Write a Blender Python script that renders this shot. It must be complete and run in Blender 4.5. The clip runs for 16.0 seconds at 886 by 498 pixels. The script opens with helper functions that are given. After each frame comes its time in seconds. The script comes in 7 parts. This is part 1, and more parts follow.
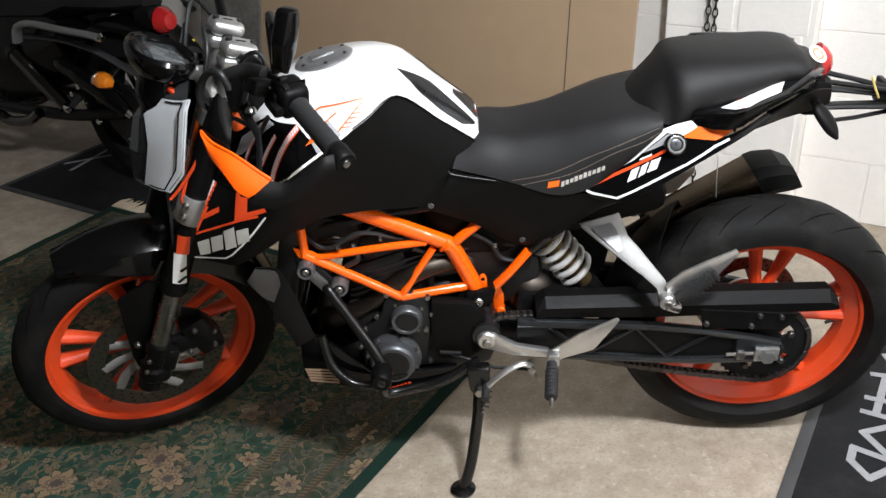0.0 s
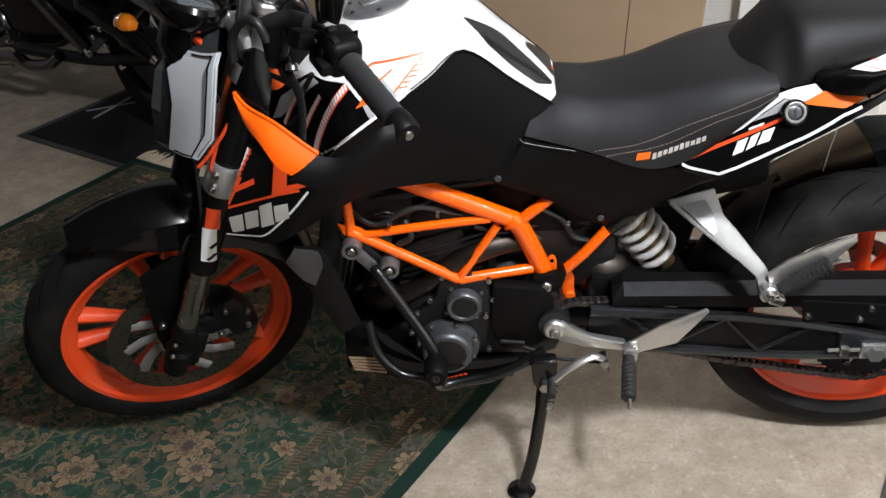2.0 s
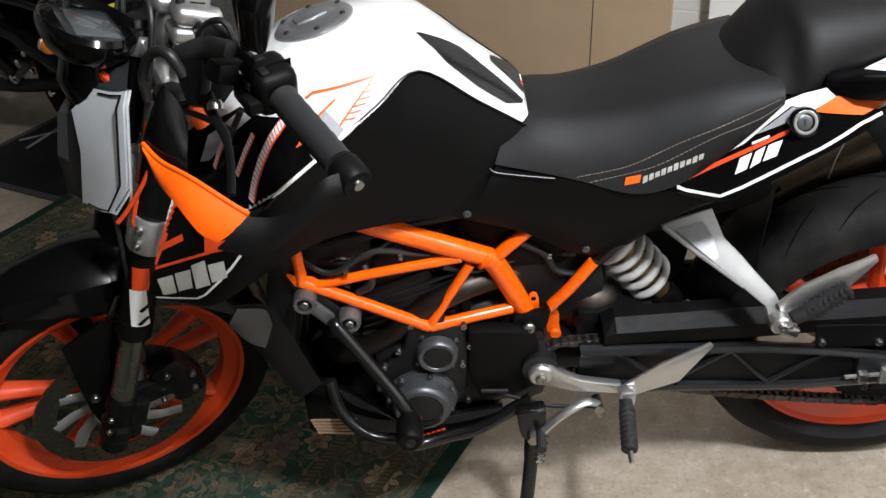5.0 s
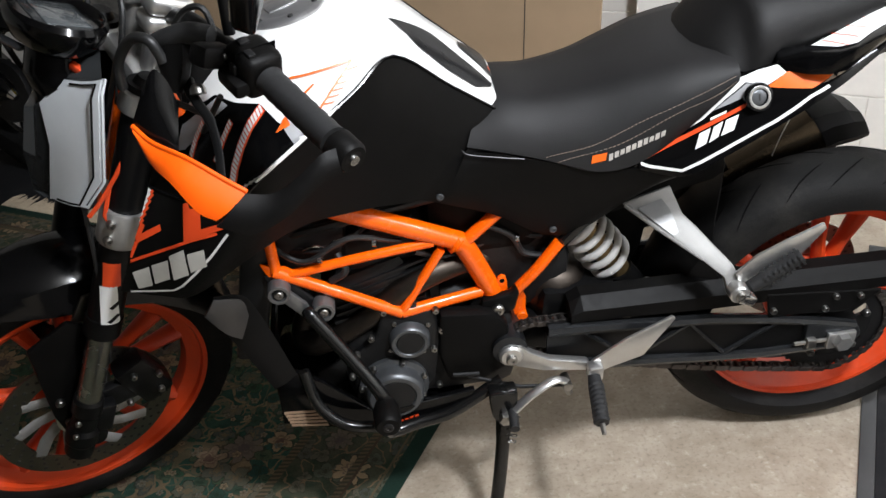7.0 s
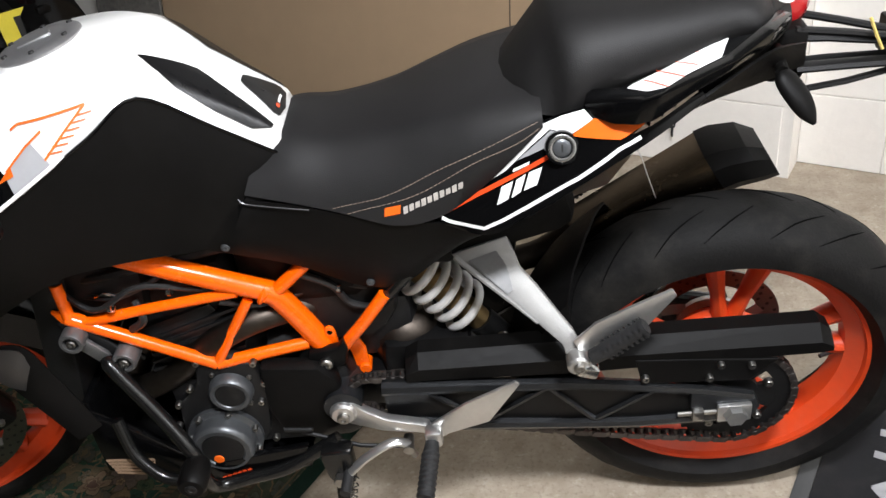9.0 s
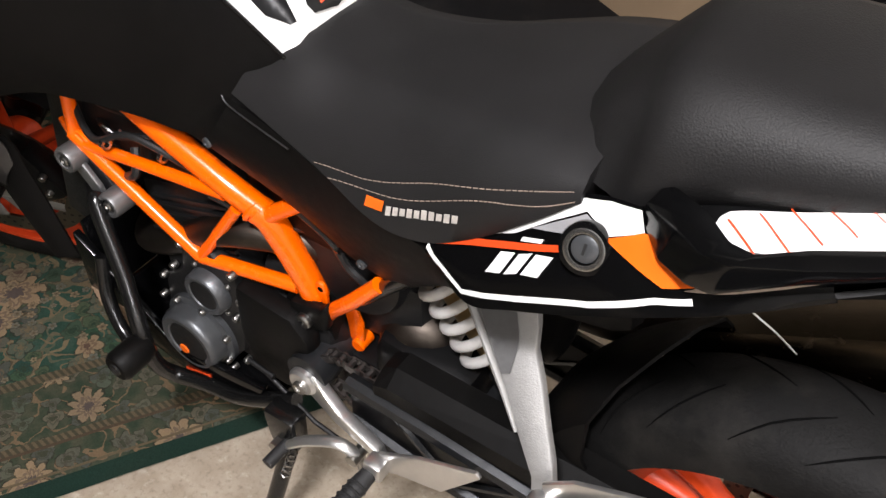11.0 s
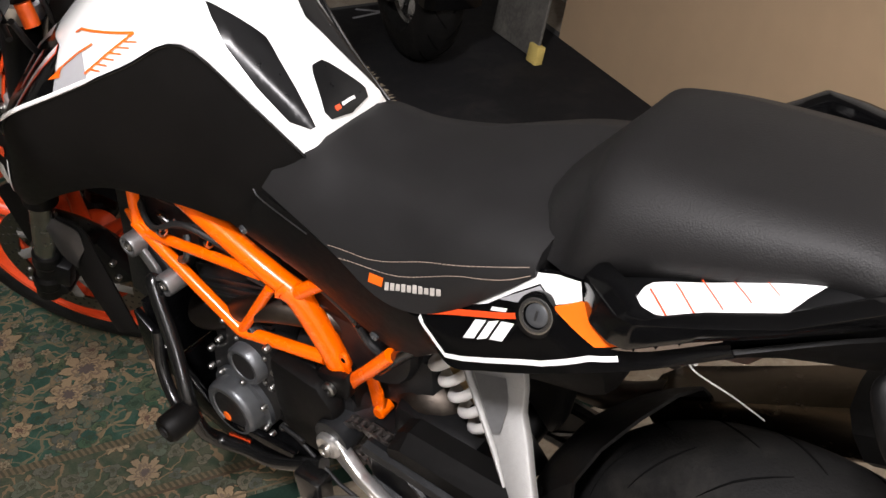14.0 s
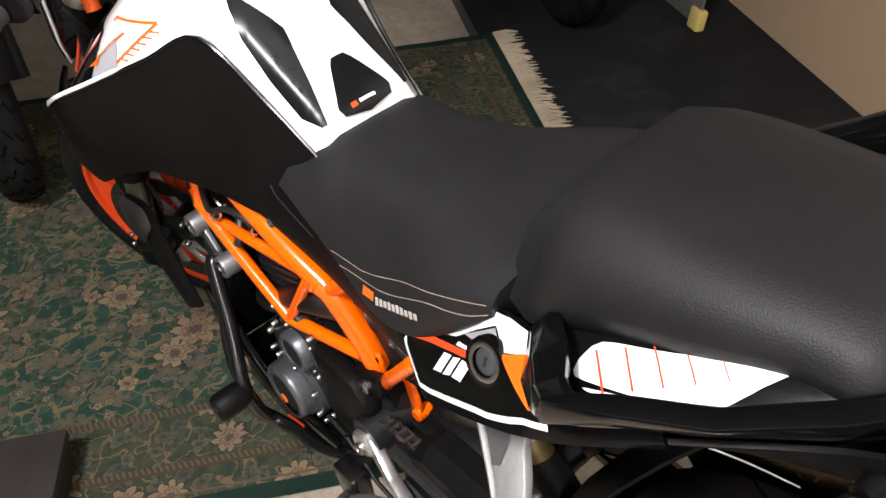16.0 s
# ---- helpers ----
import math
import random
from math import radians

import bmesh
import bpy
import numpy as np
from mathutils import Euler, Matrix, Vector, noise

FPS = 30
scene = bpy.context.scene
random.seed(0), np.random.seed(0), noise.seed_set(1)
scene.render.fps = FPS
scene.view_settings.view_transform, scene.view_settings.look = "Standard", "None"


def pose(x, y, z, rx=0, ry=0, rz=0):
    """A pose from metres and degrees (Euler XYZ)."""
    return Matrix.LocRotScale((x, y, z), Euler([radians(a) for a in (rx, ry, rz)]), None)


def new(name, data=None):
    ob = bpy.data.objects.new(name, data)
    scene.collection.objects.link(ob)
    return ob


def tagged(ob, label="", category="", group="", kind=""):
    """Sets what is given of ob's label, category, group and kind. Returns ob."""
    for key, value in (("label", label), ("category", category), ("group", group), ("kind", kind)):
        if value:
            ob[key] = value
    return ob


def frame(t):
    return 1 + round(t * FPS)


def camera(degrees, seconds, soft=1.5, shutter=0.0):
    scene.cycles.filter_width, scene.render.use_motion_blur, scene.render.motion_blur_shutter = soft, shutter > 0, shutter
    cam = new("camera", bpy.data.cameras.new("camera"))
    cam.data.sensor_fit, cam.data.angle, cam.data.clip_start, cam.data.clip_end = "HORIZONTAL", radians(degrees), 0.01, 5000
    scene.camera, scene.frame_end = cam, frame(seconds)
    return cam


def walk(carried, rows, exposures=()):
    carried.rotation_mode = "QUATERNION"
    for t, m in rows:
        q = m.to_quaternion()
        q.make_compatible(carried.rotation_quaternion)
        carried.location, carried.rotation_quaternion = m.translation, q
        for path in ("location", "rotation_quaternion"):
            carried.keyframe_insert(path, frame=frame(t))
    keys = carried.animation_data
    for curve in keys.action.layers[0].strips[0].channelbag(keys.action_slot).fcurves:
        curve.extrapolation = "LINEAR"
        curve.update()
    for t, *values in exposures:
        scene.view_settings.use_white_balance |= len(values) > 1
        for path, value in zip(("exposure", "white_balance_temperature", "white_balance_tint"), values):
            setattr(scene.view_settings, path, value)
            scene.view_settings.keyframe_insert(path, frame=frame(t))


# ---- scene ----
cam = camera(53.20, 16.0, shutter=0.0)
# seconds, place in metres, turn in degrees
PATH = [
    (0.0, 0.0016, 0.0033, 1.4120, 61.961, 2.620, 0.041),
    (0.5, 0.0165, 0.0339, 1.4025, 60.992, 2.857, 1.163),
    (1.0, 0.0460, 0.0992, 1.3892, 59.946, 3.639, 5.008),
    (1.5, 0.0171, 0.1455, 1.3815, 58.769, 4.899, 6.782),
    (2.0, -0.0706, 0.2330, 1.3604, 58.381, 2.681, 1.960),
    (2.5, -0.1338, 0.2839, 1.3541, 60.977, 3.838, -1.510),
    (3.0, -0.1098, 0.3581, 1.3446, 59.556, 4.191, 2.094),
    (3.5, -0.0071, 0.4408, 1.3378, 58.744, 3.585, 1.943),
    (6.0, -0.1281, 0.4374, 1.3101, 57.326, 5.664, -6.065),
    (6.5, -0.1461, 0.4120, 1.3023, 57.582, 3.513, -8.867),
    (7.0, -0.1593, 0.4002, 1.3042, 58.342, 3.726, -7.356),
    (7.5, -0.1186, 0.4105, 1.2979, 56.963, 5.534, -7.465),
    (8.0, 0.0413, 0.4561, 1.2810, 56.750, 7.297, -2.409),
    (8.5, 0.2593, 0.5075, 1.2835, 55.484, 5.859, -2.693),
    (9.0, 0.3119, 0.5630, 1.2891, 56.943, 6.570, 0.348),
    (9.5, 0.3634, 0.8192, 1.2163, 51.982, 1.743, 11.862),
    (12.0, 0.6405, 1.0354, 1.2447, 50.435, -2.471, 37.042),
    (12.5, 0.6730, 1.0108, 1.2643, 53.568, -3.518, 37.822),
    (13.0, 0.6885, 0.9858, 1.2668, 53.981, -3.218, 37.012),
    (13.5, 0.6871, 0.9717, 1.2762, 54.236, -1.112, 36.924),
    (14.0, 0.6710, 0.9805, 1.2862, 54.843, -0.555, 37.041),
    (14.5, 0.6395, 1.0444, 1.2687, 54.369, -2.014, 39.304),
    (15.0, 0.6204, 1.1005, 1.2597, 52.210, -1.139, 43.730),
    (15.5, 0.6338, 1.1528, 1.2604, 50.700, 3.923, 47.794),
    (16.0, 0.7497, 1.1811, 1.2892, 52.180, 4.127, 49.035),
]
walk(cam, [(t, pose(*p)) for t, *p in PATH], [(0.0, 0.0, 6500, 10), (2.0, -0.15, 6500, 10), (3.5, -0.18, 6500, 10), (6.0, -0.18, 6500, 10), (7.5, -0.16, 6500, 10), (9.0, -0.04, 6600, 11), (12.0, 0.02, 7000, 16), (14.0, 0.0, 7000, 16), (16.0, 0.14, 6900, 15)])

# ---- light ----
world = bpy.data.worlds.new("world")
scene.world = world
world.use_nodes = True
world.node_tree.nodes["Background"].inputs[0].default_value = (0.9, 0.95, 1.0, 1)
world.node_tree.nodes["Background"].inputs[1].default_value = 0.022
scene.view_settings.exposure = 0.0


# an unseen ceiling bulb over the open floor beside the motorcycle, and a weaker fill light added towards the right-hand
# wall
unseen_light = bpy.data.lights.new("unseen_ceiling_light", "POINT")
unseen_light.energy, unseen_light.shadow_soft_size, unseen_light.color = 246, 0.11, (0.895, 0.935, 1.0)
new("unseen_ceiling_light", unseen_light).location = (0.58, 0.44, 2.30)
# unseen fill light, added to brighten the right-hand wall
unseen_light = unseen_light.copy()
unseen_light.energy = 84
new("unseen_ceiling_light", unseen_light).location = (1.90, 0.20, 2.30)


# ---- materials ----
def tree(name):
    m = bpy.data.materials.new(name)
    m.use_nodes = True
    nt = m.node_tree
    return m, nt, nt.nodes["Principled BSDF"]


def ramp(nt, src, stops):
    r = nt.nodes.new("ShaderNodeValToRGB")
    els = r.color_ramp.elements
    while len(els) > 1:
        els.remove(els[-1])
    els[0].position, els[0].color = stops[0][0], (*stops[0][1], 1)
    for p, c in stops[1:]:
        e = els.new(p)
        e.color = (*c, 1)
    nt.links.new(src, r.inputs[0])
    return r


def noise_node(nt, coord, scale, detail=5, rough=0.55):
    n = nt.nodes.new("ShaderNodeTexNoise")
    n.inputs["Scale"].default_value, n.inputs["Detail"].default_value, n.inputs["Roughness"].default_value = scale, detail, rough
    nt.links.new(coord, n.inputs["Vector"])
    return n


def mixc(nt, fac, a, b, blend="MIX"):
    n = nt.nodes.new("ShaderNodeMix")
    n.data_type, n.blend_type = "RGBA", blend
    for sock, v in ((n.inputs[0], fac), (n.inputs[6], a), (n.inputs[7], b)):
        if isinstance(v, (int, float)):
            sock.default_value = v
        elif isinstance(v, tuple):
            sock.default_value = (*v, 1)
        else:
            nt.links.new(v, sock)
    return n.outputs[2]


def mth(nt, op, a, b=None, c=None):
    n = nt.nodes.new("ShaderNodeMath")
    n.operation = op
    for i, v in enumerate((a, b, c)):
        if v is None:
            continue
        if isinstance(v, (int, float)):
            n.inputs[i].default_value = v
        else:
            nt.links.new(v, n.inputs[i])
    return n.outputs[0]


def surf(name, colour, rough=0.5, metal=0.0, vary=0.12, scale=30.0, bump=0.0, bump_scale=300.0, coat=0.0, dust=0.0, spec=0.5):
    """A plain finish: base colour that drifts at two scales, roughness that drifts, fine relief, a little dust."""
    m, nt, b = tree(name)
    co = nt.nodes.new("ShaderNodeTexCoord").outputs["Object"]
    big, small = noise_node(nt, co, scale * 0.25, 4), noise_node(nt, co, scale * 4, 6)
    lo, hi = tuple(c * (1 - vary) for c in colour), tuple(min(1, c * (1 + vary)) for c in colour)
    c1 = ramp(nt, big.outputs[0], [(0.3, lo), (0.7, hi)]).outputs[0]
    c2 = mixc(nt, 0.35, c1, ramp(nt, small.outputs[0], [(0.35, lo), (0.65, hi)]).outputs[0])
    if dust:
        d = noise_node(nt, co, scale * 0.6, 8, 0.7)
        f = ramp(nt, d.outputs[0], [(0.5, (0, 0, 0)), (0.75, (dust, dust, dust))]).outputs[0]
        c2 = mixc(nt, f, c2, (0.30, 0.27, 0.23))
    nt.links.new(c2, b.inputs["Base Color"])
    r = ramp(nt, small.outputs[0], [(0.3, (max(0.02, rough - (0.02 if metal > 0.9 else min(0.06, rough * 0.1))),) * 3), (0.7, (min(1, rough + (0.02 if metal > 0.9 else min(0.06, rough * 0.1))),) * 3)])
    nt.links.new(r.outputs[0], b.inputs["Roughness"])
    b.inputs["Metallic"].default_value = metal
    b.inputs["Specular IOR Level"].default_value = spec
    if coat:
        b.inputs["Coat Weight"].default_value, b.inputs["Coat Roughness"].default_value = coat, 0.06
    if bump:
        bn = noise_node(nt, co, bump_scale, 3)
        bp = nt.nodes.new("ShaderNodeBump")
        bp.inputs["Strength"].default_value, bp.inputs["Distance"].default_value = bump, 0.002
        nt.links.new(bn.outputs[0], bp.inputs["Height"])
        nt.links.new(bp.outputs[0], b.inputs["Normal"])
    return m


M_ORANGE = surf("orange_powder_coat", (0.97, 0.126, 0.001), 0.26, 0, 0.04, 20, 0.02, 600, coat=0.6, spec=0.4)
M_RIM = surf("orange_wheel_paint", (0.66, 0.058, 0.010), 0.38, 0, 0.07, 20, 0.05, 500, dust=0.12)
M_ORANGEP = surf("orange_plastic", (0.93, 0.112, 0.002), 0.38, 0, 0.05, 20, 0.04, 700)
M_DEC_O = surf("orange_vinyl", (0.90, 0.14, 0.01), 0.35, 0, 0.03, 20)
M_DEC_R = surf("red_orange_vinyl", (0.75, 0.07, 0.015), 0.35, 0, 0.03, 20)
M_WHITE = surf("white_gloss_paint", (0.82, 0.82, 0.80), 0.22, 0, 0.015, 8, coat=0.5)
M_DEC_W = surf("white_vinyl", (0.80, 0.80, 0.78), 0.4, 0, 0.03, 20)
M_FLASH = surf("dark_silver_plastic", (0.085, 0.085, 0.088), 0.34, 0.85, 0.08, 14)
M_GROOVE = surf("tread_groove_rubber", (0.004, 0.004, 0.004), 0.9, 0, 0.1, 20, spec=0.0)
M_SLAT = surf("striped_tan_film", (0.30, 0.20, 0.13), 0.5, 0, 0.12, 40)
M_GREY_V = surf("silver_grey_vinyl", (0.35, 0.35, 0.36), 0.4, 0.1, 0.10, 14)
M_BADGE = surf("pale_raised_badge", (0.50, 0.47, 0.43), 0.45, 0, 0.35, 160)
M_PALE = surf("pale_grey_vinyl", (0.52, 0.51, 0.47), 0.5, 0, 0.08, 30)
M_DCHROME = surf("dark_chrome", (0.15, 0.15, 0.15), 0.16, 1.0, 0.15, 14)
M_HANGER = surf("dull_cast_alloy", (0.30, 0.295, 0.285), 0.58, 0.55, 0.12, 40, 0.25, 500)
M_PAD = surf("black_pad_vinyl", (0.004, 0.004, 0.0045), 0.30, 0, 0.1, 20, spec=0.3)
M_CAP = surf("grey_filler_metal", (0.36, 0.36, 0.365), 0.34, 0.8, 0.15, 25)
M_BLACKM = surf("black_matt_plastic", (0.0036, 0.0034, 0.0033), 0.47, 0, 0.30, 22, 0.10, 900, dust=0.005, spec=0.11)
M_BLACKG = surf("black_gloss_plastic", (0.0022, 0.0022, 0.0024), 0.14, 0, 0.1, 20, spec=0.26)
M_BLACKP = surf("black_powder_coat", (0.0036, 0.0036, 0.0038), 0.38, 0, 0.15, 25, 0.08, 700, spec=0.20)
M_FRAMEB = surf("black_steel_tube", (0.005, 0.005, 0.005), 0.20, 0, 0.15, 25, 0.04, 400, spec=0.5)
M_RUBBER = surf("tyre_rubber", (0.0062, 0.0060, 0.0058), 0.66, 0, 0.45, 18, 0.35, 260, dust=0.05, spec=0.15)
M_GRIP = surf("grip_rubber", (0.012, 0.012, 0.0125), 0.62, 0, 0.15, 40, 0.3, 900)
M_ALU = surf("brushed_aluminium", (0.62, 0.615, 0.60), 0.33, 0.90, 0.08, 30, 0.06, 350)
M_CAST = surf("cast_aluminium", (0.62, 0.61, 0.59), 0.46, 0.85, 0.10, 30, 0.22, 500)
M_ENGINE = surf("grey_engine_cover", (0.095, 0.100, 0.106), 0.34, 0.6, 0.12, 25, 0.12, 600)
M_BUSH = surf("dull_bush_metal", (0.20, 0.20, 0.20), 0.42, 0.75, 0.12, 40, 0.1, 500)
M_ENGD = surf("dark_engine_casting", (0.008, 0.008, 0.0085), 0.50, 0.3, 0.25, 30, 0.3, 350)
M_SWING = surf("dark_grey_swingarm", (0.035, 0.037, 0.040), 0.36, 0.7, 0.12, 25, 0.08, 450)
M_RAIL = surf("swingarm_edge_grey", (0.045, 0.047, 0.050), 0.24, 0.8, 0.12, 25, 0.05, 450)
M_CHROME = surf("chrome", (0.75, 0.75, 0.74), 0.12, 1.0, 0.06, 20)
M_CHROMED = surf("dull_chrome", (0.42, 0.42, 0.41), 0.26, 1.0, 0.06, 12)
M_SATIN = surf("satin_alloy", (0.34, 0.34, 0.335), 0.42, 0.75, 0.08, 20, 0.05, 300)
M_STEEL = surf("stainless_bolt", (0.34, 0.33, 0.31), 0.32, 1.0, 0.1, 60)
M_DISC = surf("brake_disc_steel", (0.17, 0.165, 0.145), 0.34, 1.0, 0.15, 60, 0.1, 800)
M_HEADER = surf("exhaust_header_steel", (0.060, 0.050, 0.042), 0.46, 1.0, 0.25, 25, 0.06, 300)
M_SILENCER = surf("bronzed_exhaust_sleeve", (0.125, 0.095, 0.064), 0.26, 1.0, 0.12, 16, 0.05, 300)
M_CHAIN = surf("oily_chain_steel", (0.09, 0.08, 0.075), 0.45, 0.9, 0.3, 60)
M_SPRING = surf("white_spring_paint", (0.56, 0.55, 0.53), 0.38, 0, 0.06, 25, dust=0.15)
M_BRASS = surf("brass_damper_body", (0.35, 0.24, 0.11), 0.4, 0.8, 0.15, 25)
M_REDL = surf("red_lens", (0.40, 0.012, 0.014), 0.12, 0, 0.08, 20, coat=0.6)
M_AMBER = surf("amber_lens", (0.75, 0.20, 0.01), 0.15, 0, 0.12, 60, coat=0.6)
M_SMOKE = surf("smoked_lens", (0.028, 0.030, 0.031), 0.16, 0, 0.1, 20, spec=0.4)
M_HEADL = surf("pale_headlight_mask", (0.66, 0.69, 0.71), 0.34, 0.0, 0.04, 12, coat=0.3)
M_DASH = surf("grey_dash_screen", (0.075, 0.082, 0.085), 0.18, 0, 0.1, 12, coat=0.5)
M_CABLE = surf("black_cable_sheath", (0.012, 0.012, 0.012), 0.45, 0, 0.15, 60)
M_YELLOW = surf("yellow_plate_film", (0.72, 0.60, 0.05), 0.4, 0, 0.06, 30)
M_FOAM = surf("yellow_foam", (0.62, 0.47, 0.14), 0.9, 0, 0.15, 60, 0.5, 300)
M_STITCH = surf("tan_thread", (0.30, 0.23, 0.18), 0.8, 0, 0.2, 80)


def seat_vinyl(name, colour, scale):
    m, nt, b = tree(name)
    co = nt.nodes.new("ShaderNodeTexCoord").outputs["Object"]
    big = noise_node(nt, co, 9, 5)
    nt.links.new(ramp(nt, big.outputs[0], [(0.3, tuple(c * 0.85 for c in colour)), (0.7, tuple(c * 1.2 for c in colour))]).outputs[0], b.inputs["Base Color"])
    v = nt.nodes.new("ShaderNodeTexVoronoi")
    v.inputs["Scale"].default_value = scale
    nt.links.new(co, v.inputs["Vector"])
    bp = nt.nodes.new("ShaderNodeBump")
    bp.inputs["Strength"].default_value, bp.inputs["Distance"].default_value = 0.22, 0.0008
    nt.links.new(v.outputs["Distance"], bp.inputs["Height"])
    nt.links.new(bp.outputs[0], b.inputs["Normal"])
    b.inputs["Roughness"].default_value = 0.55
    b.inputs["Specular IOR Level"].default_value = 0.25
    return m


M_SEAT = seat_vinyl("grippy_seat_vinyl", (0.0125, 0.0121, 0.0123), 900)
M_PILL = seat_vinyl("grained_pillion_vinyl", (0.0082, 0.0078, 0.0077), 650)


def concrete_material():
    m, nt, b = tree("stained_concrete")
    co = nt.nodes.new("ShaderNodeTexCoord").outputs["Object"]
    a, f, g = noise_node(nt, co, 1.6, 8, 0.62), noise_node(nt, co, 14, 8, 0.65), noise_node(nt, co, 120, 4, 0.6)
    c = ramp(nt, a.outputs[0], [(0.30, (0.363, 0.308, 0.235)), (0.52, (0.508, 0.447, 0.356)), (0.72, (0.629, 0.575, 0.477))]).outputs[0]
    c = mixc(nt, 0.55, c, ramp(nt, f.outputs[0], [(0.35, (0.351, 0.290, 0.217)), (0.55, (0.544, 0.477, 0.381)), (0.7, (0.677, 0.629, 0.544))]).outputs[0])
    c = mixc(nt, ramp(nt, g.outputs[0], [(0.52, (0, 0, 0)), (0.70, (0.55,) * 3)]).outputs[0], c, (0.242, 0.199, 0.151))
    s = noise_node(nt, co, 45, 6, 0.7)
    c = mixc(nt, ramp(nt, s.outputs[0], [(0.56, (0, 0, 0)), (0.68, (0.6,) * 3)]).outputs[0], c, (0.725, 0.677, 0.580))
    k = noise_node(nt, co, 6.5, 7, 0.7)
    c = mixc(nt, ramp(nt, k.outputs[0], [(0.56, (0, 0, 0)), (0.66, (0.45,) * 3)]).outputs[0], c, (0.326, 0.266, 0.194))
    c = mixc(nt, 1.0, c, (0.76, 0.73, 0.71), "MULTIPLY")
    nt.links.new(c, b.inputs["Base Color"])
    b.inputs["Roughness"].default_value = 0.62
    h = nt.nodes.new("ShaderNodeBump")
    h.inputs["Strength"].default_value, h.inputs["Distance"].default_value = 0.35, 0.004
    nt.links.new(f.outputs[0], h.inputs["Height"])
    nt.links.new(h.outputs[0], b.inputs["Normal"])
    return m


M_CONCRETE = concrete_material()
M_BLOCK = surf("white_painted_block", (0.86, 0.83, 0.78), 0.55, 0, 0.04, 10, 0.6, 70, dust=0.05)
M_BOARD = surf("brown_fibreboard", (0.43, 0.305, 0.19), 0.62, 0, 0.07, 3.0, 0.06, 300)
M_MAT = surf("black_rubber_backed_mat", (0.012, 0.012, 0.0135), 0.85, 0, 0.3, 8, 0.5, 500, dust=0.07, spec=0.2)
M_MATB = surf("grey_mat_border", (0.055, 0.055, 0.055), 0.8, 0, 0.2, 20, 0.3, 500)
M_MATP = surf("grey_mat_print", (0.30, 0.30, 0.31), 0.8, 0, 0.2, 20, 0.3, 500)
M_FRINGE = surf("cream_fringe_yarn", (0.38, 0.31, 0.22), 0.9, 0, 0.25, 40, 0.4, 500)
M_CEIL = surf("unseen_grey_ceiling", (0.20, 0.19, 0.175), 0.8, 0, 0.05, 4)
M_UNSEENW = surf("unseen_dark_wall", (0.060, 0.055, 0.050), 0.6, 0, 0.2, 3, 0.2, 60)
M_DARKW = surf("dark_worn_wood", (0.030, 0.025, 0.023), 0.6, 0, 0.25, 6, 0.3, 90)
M_ENDW = surf("unseen_grey_wall", (0.36, 0.35, 0.33), 0.7, 0, 0.08, 4, 0.2, 60)
M_MOTTLE = surf("mottled_grey_hardboard", (0.10, 0.095, 0.085), 0.7, 0, 0.55, 22, 0.4, 90, dust=0.3)


